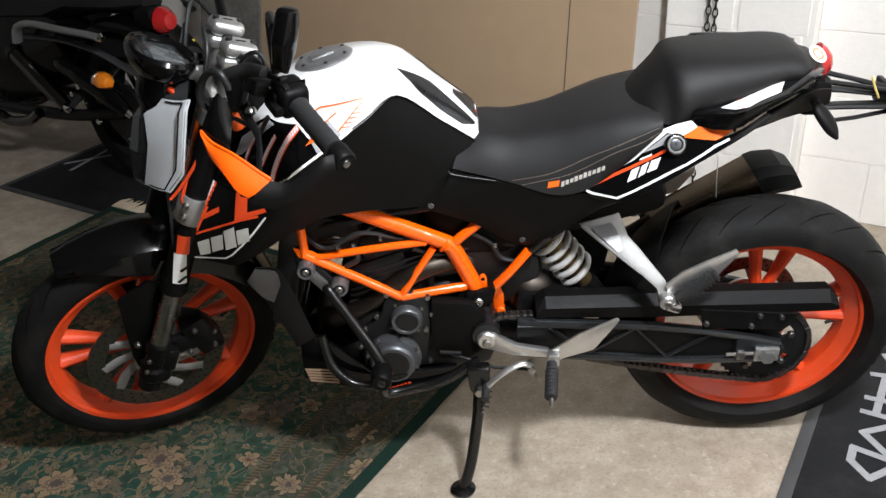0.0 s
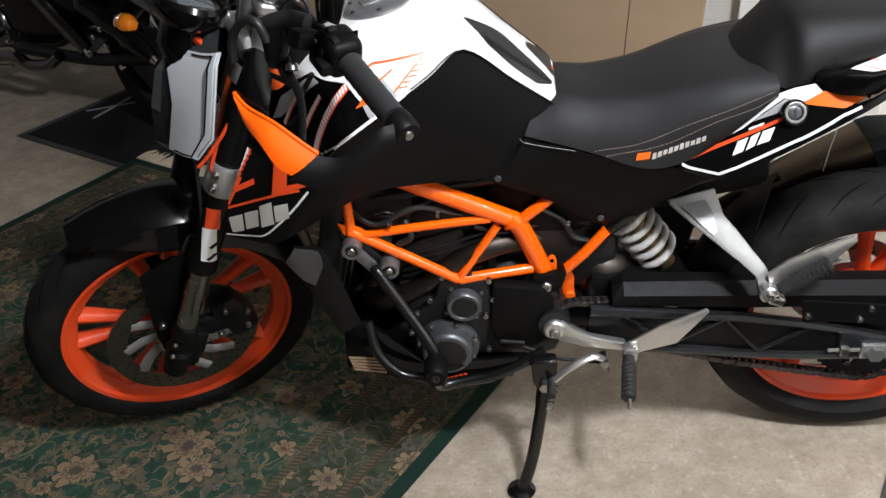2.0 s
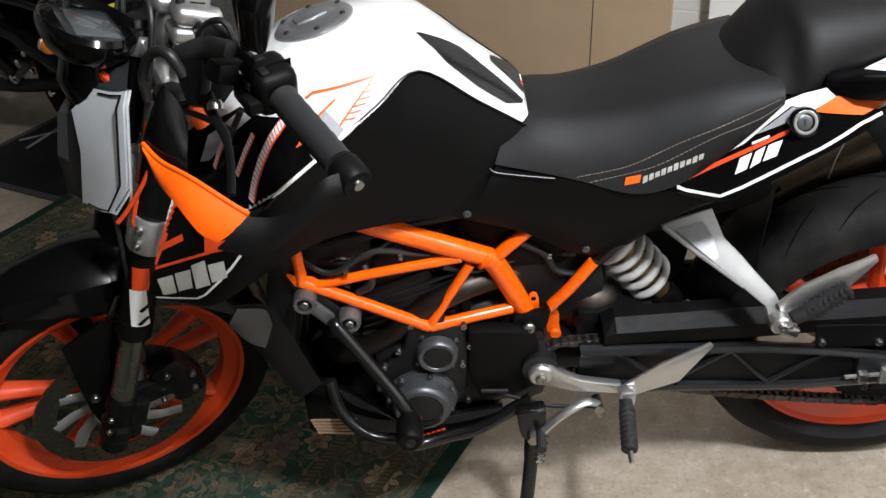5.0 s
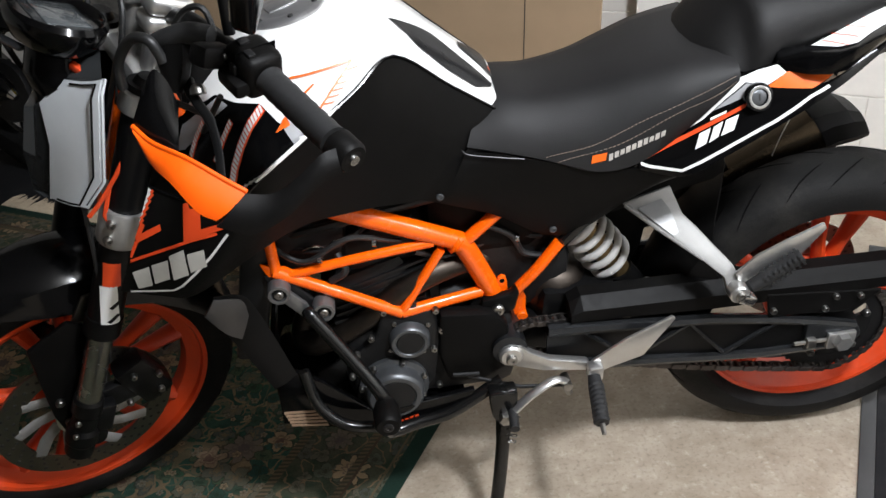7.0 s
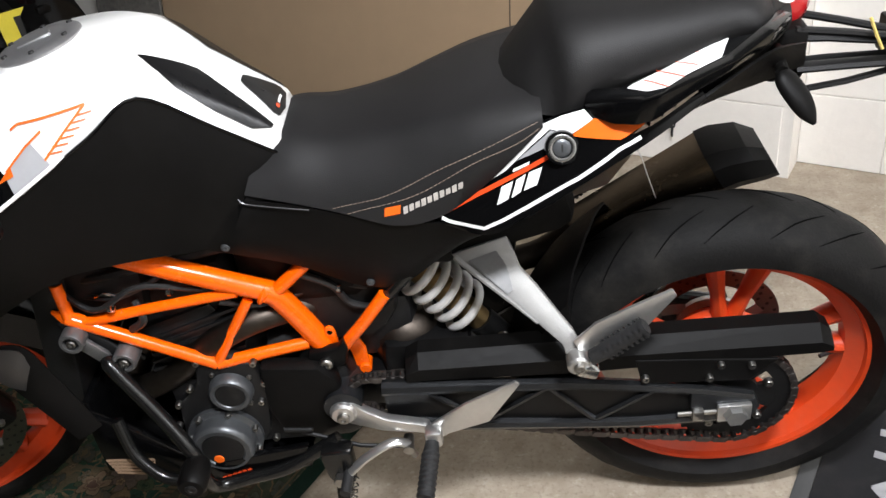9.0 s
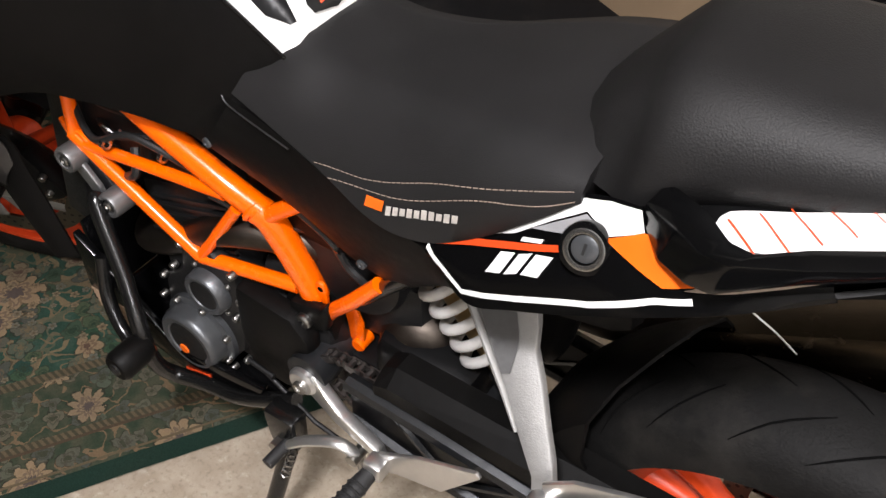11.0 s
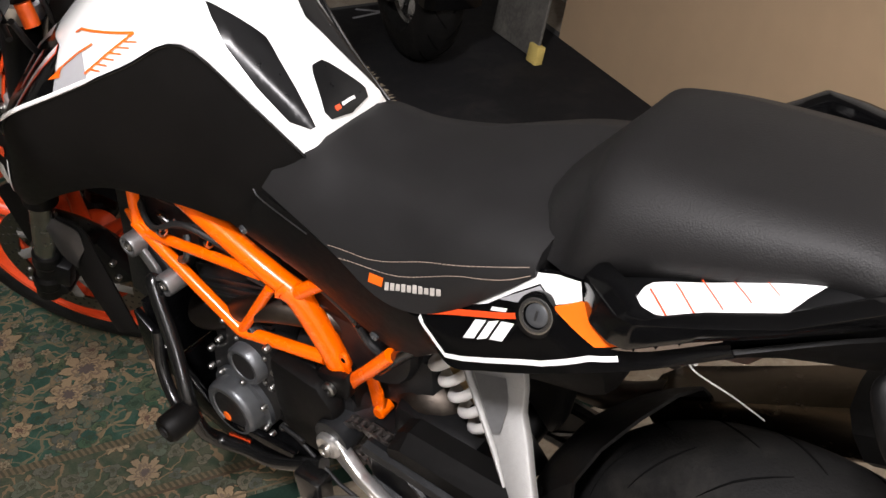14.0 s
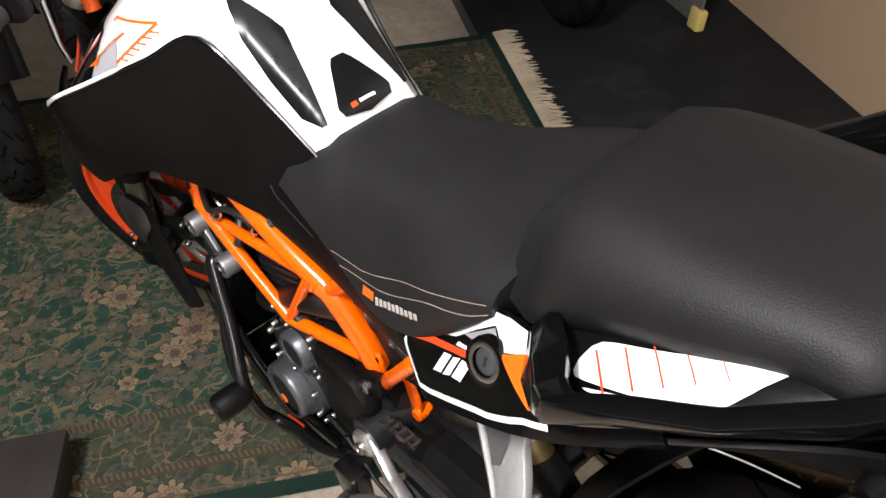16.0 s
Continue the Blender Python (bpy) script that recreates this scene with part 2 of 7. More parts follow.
def rug_material():
    """Green field crowded with tan and pink flower heads, leaves and fine vines; flowered bands between corded lines at the edges."""
    m, nt, b = tree("floral_rug_pile")
    co = nt.nodes.new("ShaderNodeTexCoord").outputs["Object"]
    sep = nt.nodes.new("ShaderNodeSeparateXYZ")
    nt.links.new(co, sep.inputs[0])
    wob = noise_node(nt, co, 14, 3)
    warp = nt.nodes.new("ShaderNodeVectorMath")
    warp.operation = "MULTIPLY_ADD"
    nt.links.new(wob.outputs["Color"], warp.inputs[0])
    warp.inputs[1].default_value = (0.025, 0.025, 0)
    nt.links.new(co, warp.inputs[2])
    rag = noise_node(nt, co, 42, 4)
    warp2 = nt.nodes.new("ShaderNodeVectorMath")
    warp2.operation = "MULTIPLY_ADD"
    nt.links.new(rag.outputs["Color"], warp2.inputs[0])
    warp2.inputs[1].default_value = (0.024, 0.024, 0)
    nt.links.new(warp.outputs[0], warp2.inputs[2])
    GREEN = [(0.30, (0.034, 0.098, 0.076)), (0.55, (0.058, 0.156, 0.120)), (0.72, (0.115, 0.190, 0.150))]
    ground = ramp(nt, noise_node(nt, co, 26, 6, 0.7).outputs[0], GREEN).outputs[0]

    def flowers(base, scale, petals, size, inks, heart, gap, coord, seed=0.0, rim=(0.056, 0.056, 0.044)):
        shift = nt.nodes.new("ShaderNodeVectorMath")
        shift.operation = "ADD"
        shift.inputs[1].default_value = (seed, seed * 1.7, 0)
        nt.links.new(coord, shift.inputs[0])
        flat = nt.nodes.new("ShaderNodeVectorMath")
        flat.operation = "MULTIPLY"
        flat.inputs[1].default_value = (1, 1, 0)
        nt.links.new(shift.outputs[0], flat.inputs[0])
        v = nt.nodes.new("ShaderNodeTexVoronoi")
        v.voronoi_dimensions = "2D"
        v.inputs["Scale"].default_value, v.inputs["Randomness"].default_value = scale, 0.8
        nt.links.new(flat.outputs[0], v.inputs["Vector"])
        d = nt.nodes.new("ShaderNodeVectorMath")
        d.operation = "SUBTRACT"
        nt.links.new(flat.outputs[0], d.inputs[0])
        nt.links.new(v.outputs["Position"], d.inputs[1])
        s = nt.nodes.new("ShaderNodeSeparateXYZ")
        nt.links.new(d.outputs[0], s.inputs[0])
        sc = nt.nodes.new("ShaderNodeSeparateColor")
        nt.links.new(v.outputs["Color"], sc.inputs[0])
        ang = mth(nt, "ADD", mth(nt, "ARCTAN2", s.outputs[1], s.outputs[0]), mth(nt, "MULTIPLY", sc.outputs[0], 6.28))
        pet = mth(nt, "ABSOLUTE", mth(nt, "COSINE", mth(nt, "MULTIPLY", ang, petals / 2)))
        rad = mth(nt, "MULTIPLY", mth(nt, "MULTIPLY_ADD", pet, 0.42, 0.58), mth(nt, "MULTIPLY_ADD", sc.outputs[1], size * 0.45, size * 0.6))
        r = mth(nt, "SQRT", mth(nt, "ADD", mth(nt, "POWER", s.outputs[0], 2), mth(nt, "POWER", s.outputs[1], 2)))
        ratio = mth(nt, "DIVIDE", r, rad)
        keep = mth(nt, "GREATER_THAN", sc.outputs[2], gap)
        out = mixc(nt, mth(nt, "MULTIPLY", mth(nt, "MULTIPLY", mth(nt, "LESS_THAN", ratio, 1.12), keep), 0.6), base, rim)
        ink = ramp(nt, sc.outputs[0], inks).outputs[0]
        inside = mth(nt, "MULTIPLY", mth(nt, "LESS_THAN", ratio, 1.0), keep)
        out = mixc(nt, inside, out, ink)
        vein = mth(nt, "MULTIPLY", mth(nt, "LESS_THAN", pet, 0.30), inside)
        out = mixc(nt, mth(nt, "MULTIPLY", vein, 0.35), out, rim)
        ring = mth(nt, "MULTIPLY", mth(nt, "LESS_THAN", mth(nt, "ABSOLUTE", mth(nt, "SUBTRACT", ratio, 0.52)), 0.07), inside)
        out = mixc(nt, mth(nt, "MULTIPLY", ring, 0.6), out, heart)
        return mixc(nt, mth(nt, "MULTIPLY", mth(nt, "LESS_THAN", ratio, 0.33), keep), out, heart)

    def vines(base, coord, rows):
        for sc, w, ink in rows:
            n = noise_node(nt, coord, sc, 1, 0.3)
            base = mixc(nt, mth(nt, "LESS_THAN", mth(nt, "ABSOLUTE", mth(nt, "SUBTRACT", n.outputs[0], 0.5)), w), base, ink)
        return base

    TAN = [(0.0, (0.56, 0.44, 0.28)), (0.35, (0.36, 0.31, 0.22)), (0.6, (0.25, 0.22, 0.19)), (0.8, (0.48, 0.38, 0.25))]
    DIM = [(0.0, (0.15, 0.20, 0.155)), (0.4, (0.22, 0.215, 0.165)), (0.8, (0.13, 0.16, 0.14))]
    LEAF = [(0.0, (0.060, 0.165, 0.105)), (0.4, (0.13, 0.19, 0.115)), (0.8, (0.045, 0.13, 0.11))]
    MAUVE = (0.17, 0.15, 0.14)
    col = vines(ground, warp.outputs[0], ((9, 0.018, (0.36, 0.30, 0.19)), (12, 0.024, (0.24, 0.22, 0.15)), (17, 0.018, (0.17, 0.20, 0.14)), (25, 0.024, (0.30, 0.25, 0.16))))
    col = flowers(col, 24, 2, 0.022, LEAF, (0.05, 0.10, 0.07), 0.38, warp2.outputs[0])
    col = flowers(col, 15, 4, 0.032, DIM, (0.26, 0.22, 0.14), 0.40, warp2.outputs[0], 3.1)
    col = flowers(col, 6.0, 8, 0.062, TAN, MAUVE, 0.62, warp2.outputs[0], 7.7)
    col = flowers(col, 9.5, 5, 0.036, TAN, (0.20, 0.14, 0.11), 0.66, warp2.outputs[0], 12.3)
    col = flowers(col, 38, 5, 0.010, [(0, (0.50, 0.40, 0.26)), (0.5, (0.20, 0.25, 0.23)), (0.8, (0.42, 0.34, 0.23))], (0.18, 0.15, 0.10), 0.72, co, 5.0)
    # bands along the edges: local x runs across, y along, with edges at 0.884 and 1.43
    ex = mth(nt, "SUBTRACT", 0.884, mth(nt, "ABSOLUTE", sep.outputs[0]))
    ey = mth(nt, "SUBTRACT", 1.43, mth(nt, "ABSOLUTE", sep.outputs[1]))
    edge = mth(nt, "MINIMUM", ex, ey)
    bground = ramp(nt, noise_node(nt, co, 34, 5).outputs[0], [(0.35, (0.060, 0.105, 0.072)), (0.6, (0.125, 0.150, 0.105))]).outputs[0]
    bcol = vines(bground, warp2.outputs[0], ((26, 0.022, (0.317, 0.238, 0.151)),))
    bcol = flowers(bcol, 24, 3, 0.022, DIM, (0.095, 0.111, 0.079), 0.2, warp2.outputs[0], 1.3)
    bcol = flowers(bcol, 9.0, 9, 0.046, TAN, MAUVE, 0.40, warp2.outputs[0], 9.1)
    band = mth(nt, "LESS_THAN", edge, 0.25)
    col = mixc(nt, band, col, bcol)
    along = mth(nt, "ADD", sep.outputs[0], sep.outputs[1])
    twist = mth(nt, "SINE", mth(nt, "MULTIPLY", mth(nt, "ADD", along, mth(nt, "MULTIPLY", edge, 1.4)), 560))
    cord = ramp(nt, mth(nt, "MULTIPLY_ADD", twist, 0.5, 0.5), [(0.3, (0.115, 0.115, 0.080)), (0.65, (0.225, 0.190, 0.125))]).outputs[0]
    for lo, hi, ink in ((0.243, 0.262, cord), (0.100, 0.106, (0.143, 0.111, 0.079)), (0.106, 0.121, cord), (0.044, 0.049, (0.225, 0.190, 0.125)), (-1, 0.036, (0.028, 0.074, 0.058))):
        f = mth(nt, "MULTIPLY", mth(nt, "GREATER_THAN", edge, lo), mth(nt, "LESS_THAN", edge, hi))
        col = mixc(nt, f, col, ink)
    worn = noise_node(nt, co, 5, 6, 0.6)
    col = mixc(nt, ramp(nt, worn.outputs[0], [(0.45, (0, 0, 0)), (0.75, (0.22,) * 3)]).outputs[0], col, (0.10, 0.11, 0.085))
    pile = noise_node(nt, co, 420, 2)
    col = mixc(nt, 0.55, col, ramp(nt, pile.outputs[0], [(0.3, (0.44, 0.44, 0.44)), (0.7, (0.74, 0.74, 0.74))]).outputs[0], "OVERLAY")
    col = mixc(nt, 1.0, col, (0.80, 0.72, 0.68), "MULTIPLY")
    nt.links.new(col, b.inputs["Base Color"])
    b.inputs["Roughness"].default_value, b.inputs["Specular IOR Level"].default_value = 0.95, 0.12
    bp = nt.nodes.new("ShaderNodeBump")
    bp.inputs["Strength"].default_value, bp.inputs["Distance"].default_value = 0.5, 0.003
    nt.links.new(pile.outputs[0], bp.inputs["Height"])
    nt.links.new(bp.outputs[0], b.inputs["Normal"])
    return m


M_RUG = rug_material()


# ---- mesh helpers ----
def part(name, bm, material, parent=None, label="", smooth=True, m=None, sharp=40):
    """Links a bmesh as one mesh object; under a thing or a part when parent is given."""
    if m is not None:
        bmesh.ops.transform(bm, matrix=m, verts=bm.verts)
    bmesh.ops.recalc_face_normals(bm, faces=bm.faces)
    if smooth:
        for f in bm.faces:
            f.smooth = True
        for e in bm.edges:
            if len(e.link_faces) == 2 and e.calc_face_angle(0) > radians(sharp):
                e.smooth = False
    me = bpy.data.meshes.new(name)
    bm.to_mesh(me)
    bm.free()
    me.materials.append(material)
    ob = new(name, me)
    if parent is not None:
        ob.parent = parent
    if label:
        ob["label"] = label
    return ob


def thing(name, label, category, m=None, group=""):
    ob = new(name)
    ob.empty_display_size = 0.1
    if m is not None:
        ob.matrix_world = m
    return tagged(ob, label, category, group)


def box(size, at=(0, 0, 0), bevel=0.0, m=None, seg=2, bm=None):
    out = bmesh.new() if bm is None else bm
    r = bmesh.ops.create_cube(out, size=1)
    vs = r["verts"]
    bmesh.ops.scale(out, vec=size, verts=vs)
    if bevel:
        es = list({e for v in vs for e in v.link_edges})
        r = bmesh.ops.bevel(out, geom=es, offset=bevel, segments=seg, affect="EDGES", profile=0.5)
        vs = list({v for f in r["faces"] for v in f.verts} | {v for v in vs if v.is_valid})
    if m is not None:
        bmesh.ops.transform(out, matrix=m, verts=vs)
    bmesh.ops.translate(out, vec=at, verts=vs)
    return out


def smooth_path(pts, n=6):
    """Points along a Catmull-Rom curve through pts."""
    p = [Vector(q) for q in pts]
    p = [2 * p[0] - p[1]] + p + [2 * p[-1] - p[-2]]
    out = []
    for i in range(1, len(p) - 2):
        a, b, c, d = p[i - 1:i + 3]
        for k in range(n):
            t = k / n
            out.append(0.5 * (2 * b + (c - a) * t + (2 * a - 5 * b + 4 * c - d) * t * t + (3 * b - a - 3 * c + d) * t ** 3))
    return out + [p[-2]]


def tube(path, r, n=12, bm=None, flat=1.0, up=None):
    """A round (or flattened) bar along a path; r is one radius or one for each point."""
    out = bmesh.new() if bm is None else bm
    path = [Vector(q) for q in path]
    rs = r if isinstance(r, (list, tuple)) else [r] * len(path)
    prev, rings = None, []
    for i, q in enumerate(path):
        d = (path[min(i + 1, len(path) - 1)] - path[max(i - 1, 0)]).normalized()
        if prev is None:
            ref = Vector(up) if up else (Vector((0, 0, 1)) if abs(d.z) < 0.9 else Vector((0, 1, 0)))
            x = (ref - d * ref.dot(d)).normalized()
        else:
            x = (prev - d * prev.dot(d)).normalized()
        prev = x
        y = d.cross(x)
        rings.append([out.verts.new(q + rs[i] * (math.cos(2 * math.pi * k / n) * x * flat + math.sin(2 * math.pi * k / n) * y)) for k in range(n)])
    for a, b in zip(rings, rings[1:]):
        for k in range(n):
            out.faces.new((a[k], a[(k + 1) % n], b[(k + 1) % n], b[k]))
    out.faces.new(rings[0][::-1])
    out.faces.new(rings[-1])
    return out


def lathe(profile, n=48, closed=False, bm=None, centre=(0, 0, 0)):
    """Turns (radius, along) pairs about the Y axis."""
    out = bmesh.new() if bm is None else bm
    c = Vector(centre)
    rings = []
    for r, h in profile:
        rings.append([out.verts.new(c + Vector((r * math.cos(2 * math.pi * k / n), h, r * math.sin(2 * math.pi * k / n)))) for k in range(n)])
    pairs = list(zip(rings, rings[1:])) + ([(rings[-1], rings[0])] if closed else [])
    for a, b in pairs:
        for k in range(n):
            out.faces.new((a[k], a[(k + 1) % n], b[(k + 1) % n], b[k]))
    if not closed:
        for ring in (rings[0], rings[-1]):
            out.faces.new(ring)
    return out


def disc_y(r, y0, y1, at, bevel=0.003, n=32, bm=None):
    """A round boss about the Y axis between y0 and y1, centred at (x, z)."""
    b = min(bevel, abs(y1 - y0) * 0.4, r * 0.4)
    s = 1 if y1 > y0 else -1
    return lathe([(r - b, y0), (r, y0 + s * b), (r, y1 - s * b), (r - b, y1)], n, bm=bm, centre=(at[0], 0, at[1]))


def prism(poly, y0, y1, bevel=0.0, bm=None, ys=None):
    """A plate: the outline poly of (x, z) between y0 and y1; ys gives each corner's own shift in y."""
    out = bmesh.new() if bm is None else bm
    ys = ys or [0] * len(poly)
    a = [out.verts.new((x, y0 + s, z)) for (x, z), s in zip(poly, ys)]
    b = [out.verts.new((x, y1 + s, z)) for (x, z), s in zip(poly, ys)]
    fs = [out.faces.new(a), out.faces.new(b[::-1])]
    n = len(poly)
    for k in range(n):
        fs.append(out.faces.new((a[k], b[k], b[(k + 1) % n], a[(k + 1) % n])))
    if bevel:
        bmesh.ops.recalc_face_normals(out, faces=fs)
        bmesh.ops.bevel(out, geom=list({e for f in fs for e in f.edges}), offset=bevel, segments=2, affect="EDGES", profile=0.5)
    return out


def loft(rings, bm=None, caps=True, ring_closed=True):
    out = bmesh.new() if bm is None else bm
    vs = [[out.verts.new(q) for q in ring] for ring in rings]
    n = len(vs[0])
    for a, b in zip(vs, vs[1:]):
        for k in range(n if ring_closed else n - 1):
            out.faces.new((a[k], a[(k + 1) % n], b[(k + 1) % n], b[k]))
    if caps:
        out.faces.new(vs[0][::-1])
        out.faces.new(vs[-1])
    return out


def resample(rows, n):
    """More sections by a smooth curve through the given ones."""
    cols = list(zip(*rows))
    return list(zip(*[smooth_path(c, n) for c in cols]))


def thicken(bm, d):
    bmesh.ops.recalc_face_normals(bm, faces=bm.faces)
    bmesh.ops.solidify(bm, geom=bm.faces[:], thickness=d)
    return bm

# ---- room: x runs along the back wall, y towards it ----
ROOM = pose(0, 0, 0, 0, 0, -30.67)
U0, U1, S0, S1, TOP = -5.6, 2.4, -2.6, 3.04, 2.45


def patch(rows, bulge=0.0, sub=4, fine=4):
    """A curved sheet between an upper and a lower edge: rows of (upper, lower) points, from rear to front."""
    ups, lows = smooth_path([r[0] for r in rows], fine), smooth_path([r[1] for r in rows], fine)
    bm = bmesh.new()
    grid = []
    for a, b in zip(ups, lows):
        row = []
        for k in range(sub + 1):
            f = k / sub
            q = a.lerp(b, f)
            q.y += (bulge if a.y > MID else -bulge) * 4 * f * (1 - f)
            row.append(bm.verts.new(q))
        grid.append(row)
    for a, b in zip(grid, grid[1:]):
        for k in range(sub):
            bm.faces.new((a[k], a[k + 1], b[k + 1], b[k]))
    return bm


def flip(rows):
    return [tuple((x, 2 * MID - y, z) for x, y, z in r) for r in rows]


def structure(name, bm, material, label):
    ob = part(name, bm, material, None, label, smooth=False, m=ROOM)
    ob["kind"] = "structure"
    return ob


structure("floor", box((U1 - U0 + 0.4, S1 - S0 + 0.4, 0.10), ((U0 + U1) / 2, (S0 + S1) / 2, -0.05)), M_CONCRETE, "stained buff concrete garage floor")
# unseen ceiling closes the room; dim grey keeps the bounced light low
structure("ceiling", box((U1 - U0 + 0.4, S1 - S0 + 0.4, 0.10), ((U0 + U1) / 2, (S0 + S1) / 2, TOP + 0.05)), M_CEIL, "unseen plain grey ceiling, dimmed to cut bounced light")
wall_north = structure("wall_north", box((U1 - U0 + 0.4, 0.14, TOP), ((U0 + U1) / 2, S1 + 0.07 + 0.006, TOP / 2)), M_BLOCK, "white painted concrete block wall")
# never in view; kept dark so that it returns little fill light
structure("wall_south", box((U1 - U0 + 0.4, 0.14, TOP), ((U0 + U1) / 2, S0 - 0.07, TOP / 2)), M_UNSEENW, "unseen dark wall that closes the room and cuts bounced light")
# out of view; its grey is set to bounce light towards the cruiser
structure("wall_west", box((0.14, S1 - S0, TOP), (U0 - 0.07, (S0 + S1) / 2, TOP / 2)), M_ENDW, "unseen grey end wall that bounces light onto the cruiser")
structure("wall_east", box((0.14, S1 - S0, TOP), (U1 + 0.07, (S0 + S1) / 2, TOP / 2)), M_BLOCK, "white painted plain garage wall")
pier = structure("wall_pier", box((0.471, 0.10, TOP), (-0.675, 2.935 + 0.006 + 0.05, TOP / 2)), M_BLOCK, "white painted block pier against the wall")


def mat_piece(name, u0, u1, s0, s1, label):
    t = thing(name, label, "floor mat", ROOM @ pose((u0 + u1) / 2, (s0 + s1) / 2, 0.001))
    w, d = u1 - u0, s1 - s0
    part("mat_field", box((w - 0.06, d - 0.06, 0.005), (0, 0, 0.0025), 0.001), M_MAT, t)
    bm = bmesh.new()
    for cx, cy, sx, sy in ((0, d / 2 - 0.015, w, 0.03), (0, -d / 2 + 0.015, w, 0.03), (-w / 2 + 0.015, 0, 0.03, d - 0.06), (w / 2 - 0.015, 0, 0.03, d - 0.06)):
        box((sx - 0.001, sy - 0.001, 0.004), (cx, cy, 0.002), 0.001, bm=bm)
    part("border", bm, M_MATB, t, "grey bound edge")
    return t


mat_a = mat_piece("garage_mat", -3.355, -1.30, 1.905, 2.86, "black garage mat with grey printed marks, lying under the cruiser")
mat_b = mat_piece("garage_mat", -0.17, 0.73, 0.55, 2.53, "black garage mat with large grey printed marks and a grey border")


def mark(parent, strokes, w):
    """Flat printed strokes on a mat: each a line from point to point."""
    k = 0
    for stroke in strokes:
        bm = bmesh.new()
        for (x0, y0), (x1, y1) in zip(stroke, stroke[1:]):
            a = math.atan2(y1 - y0, x1 - x0)
            k += 1
            box((math.hypot(x1 - x0, y1 - y0) + w * 0.6, w, 0.0006), ((x0 + x1) / 2, (y0 + y1) / 2, 0.0056 + 0.0003 * (k % 3)), m=pose(0, 0, 0, 0, 0, math.degrees(a)), bm=bm)
        part("printed_mark", bm, M_MATP, parent, "grey printed mark", smooth=False)


# plain zigzag marks of the print on both mats
mark(mat_b, [[(-0.316, 0.701), (-0.240, 0.560)], [(-0.333, 0.596), (-0.302, 0.604), (-0.303, 0.440)], [(-0.332, 0.488), (-0.215, 0.498)], [(-0.333, 0.427), (-0.235, 0.427), (-0.320, 0.345), (-0.235, 0.262)], [(-0.334, 0.279), (-0.245, 0.268)], [(-0.331, 0.278), (-0.330, 0.231), (-0.284, 0.187), (-0.245, 0.244)]], 0.018)
mark(mat_a, [[(-0.97, -0.18), (-0.84, 0.00)], [(-0.88, -0.22), (-0.93, 0.04), (-0.82, 0.08)]], 0.016)


# ---- rug ----
rug = thing("rug", "dark green floral rug with tan flowers and a cream fringe", "rug", ROOM @ pose(-1.863, 0.56, 0.001))
bm = bmesh.new()
NX, NY = 40, 66
grid = [[bm.verts.new((-0.884 + 1.768 * i / NX, -1.43 + 2.86 * j / NY, 0.006 + 0.0022 * noise.noise((i * 0.35, j * 0.35, 3)))) for i in range(NX + 1)] for j in range(NY + 1)]
for j in range(NY):
    for i in range(NX):
        bm.faces.new((grid[j][i], grid[j][i + 1], grid[j + 1][i + 1], grid[j + 1][i]))
bmesh.ops.solidify(bm, geom=bm.faces[:], thickness=0.006)
part("woven_field", bm, M_RUG, rug)
for end in (-1, 1):
    bm = bmesh.new()
    x = -0.880
    while x < 0.880:
        y = end * 1.432
        l, dx = random.uniform(0.05, 0.085), random.uniform(-0.02, 0.02)
        tube([(x, y - end * 0.01, 0.007), (x + dx * 0.3, y + end * l * 0.45, 0.007 + random.uniform(0, 0.004)), (x + dx, y + end * l, 0.003)], [0.0035, 0.0032, 0.0018], 5, bm)
        x += random.uniform(0.004, 0.0075)
    f = part("fringe", bm, M_FRINGE, rug, "cream tangled fringe")
    f["kind"] = "stuff"

# ---- boards against the wall ----
board = thing("fibreboard_sheet", "large brown fibreboard sheet leaning against the block wall", "board", ROOM @ pose(-1.871, 2.835, 0.0, -7.5, 0, 0))
part("board", box((1.73, 0.012, 1.30), (0, 0, 0.651), 0.002), M_BOARD, board, smooth=False)
part("joint_line", box((0.003, 0.001, 1.298), (0.62, -0.0068, 0.651)), M_DARKW, board, "dark thin joint", smooth=False)

plank = thing("hardboard_panel", "mottled grey hardboard panel leaning on edge, foam on its corner", "board", ROOM @ pose(-2.565, 2.63, 0.010, -10, 2, 6))
part("panel", box((0.30, 0.012, 0.95), (-0.13, 0, 0.485), 0.003), M_MOTTLE, plank, smooth=False)
part("foam_pad", box((0.060, 0.035, 0.070), (0.008, 0, 0.030), 0.006), M_FOAM, plank, "yellow foam pad pushed over the corner")

step = thing("low_step", "dark worn wooden step standing on the rug", "step", ROOM @ pose(-0.99, 0.58, 0.012))
part("tread", box((0.32, 0.50, 0.020), (0, 0, 0.075), 0.003), M_DARKW, step)
part("riser", box((0.30, 0.48, 0.064), (0, 0, 0.0325), 0.002), M_DARKW, step)

# ---- naked motorcycle: x runs to its rear, y to its right side, z up; it leans on its side stand ----
from mathutils.bvhtree import BVHTree

BIKE = pose(0, 1.703, 0.004, 4.5, 0, 0)
MID = 0.012
moto = thing("motorcycle", "white and black naked sports motorcycle with orange trellis frame and wheels", "motorcycle", BIKE)
RAKE, STEER = 23.0, 27.0
ST = pose(-0.538, MID, 0.70, 0, RAKE, 0) @ pose(0, 0, 0, 0, 0, STEER)
FRONT = Matrix.Translation((-0.722, 0.028, 0.300)) @ (ST @ pose(0, 0, 0, 0, -RAKE, 0)).to_3x3().to_4x4()
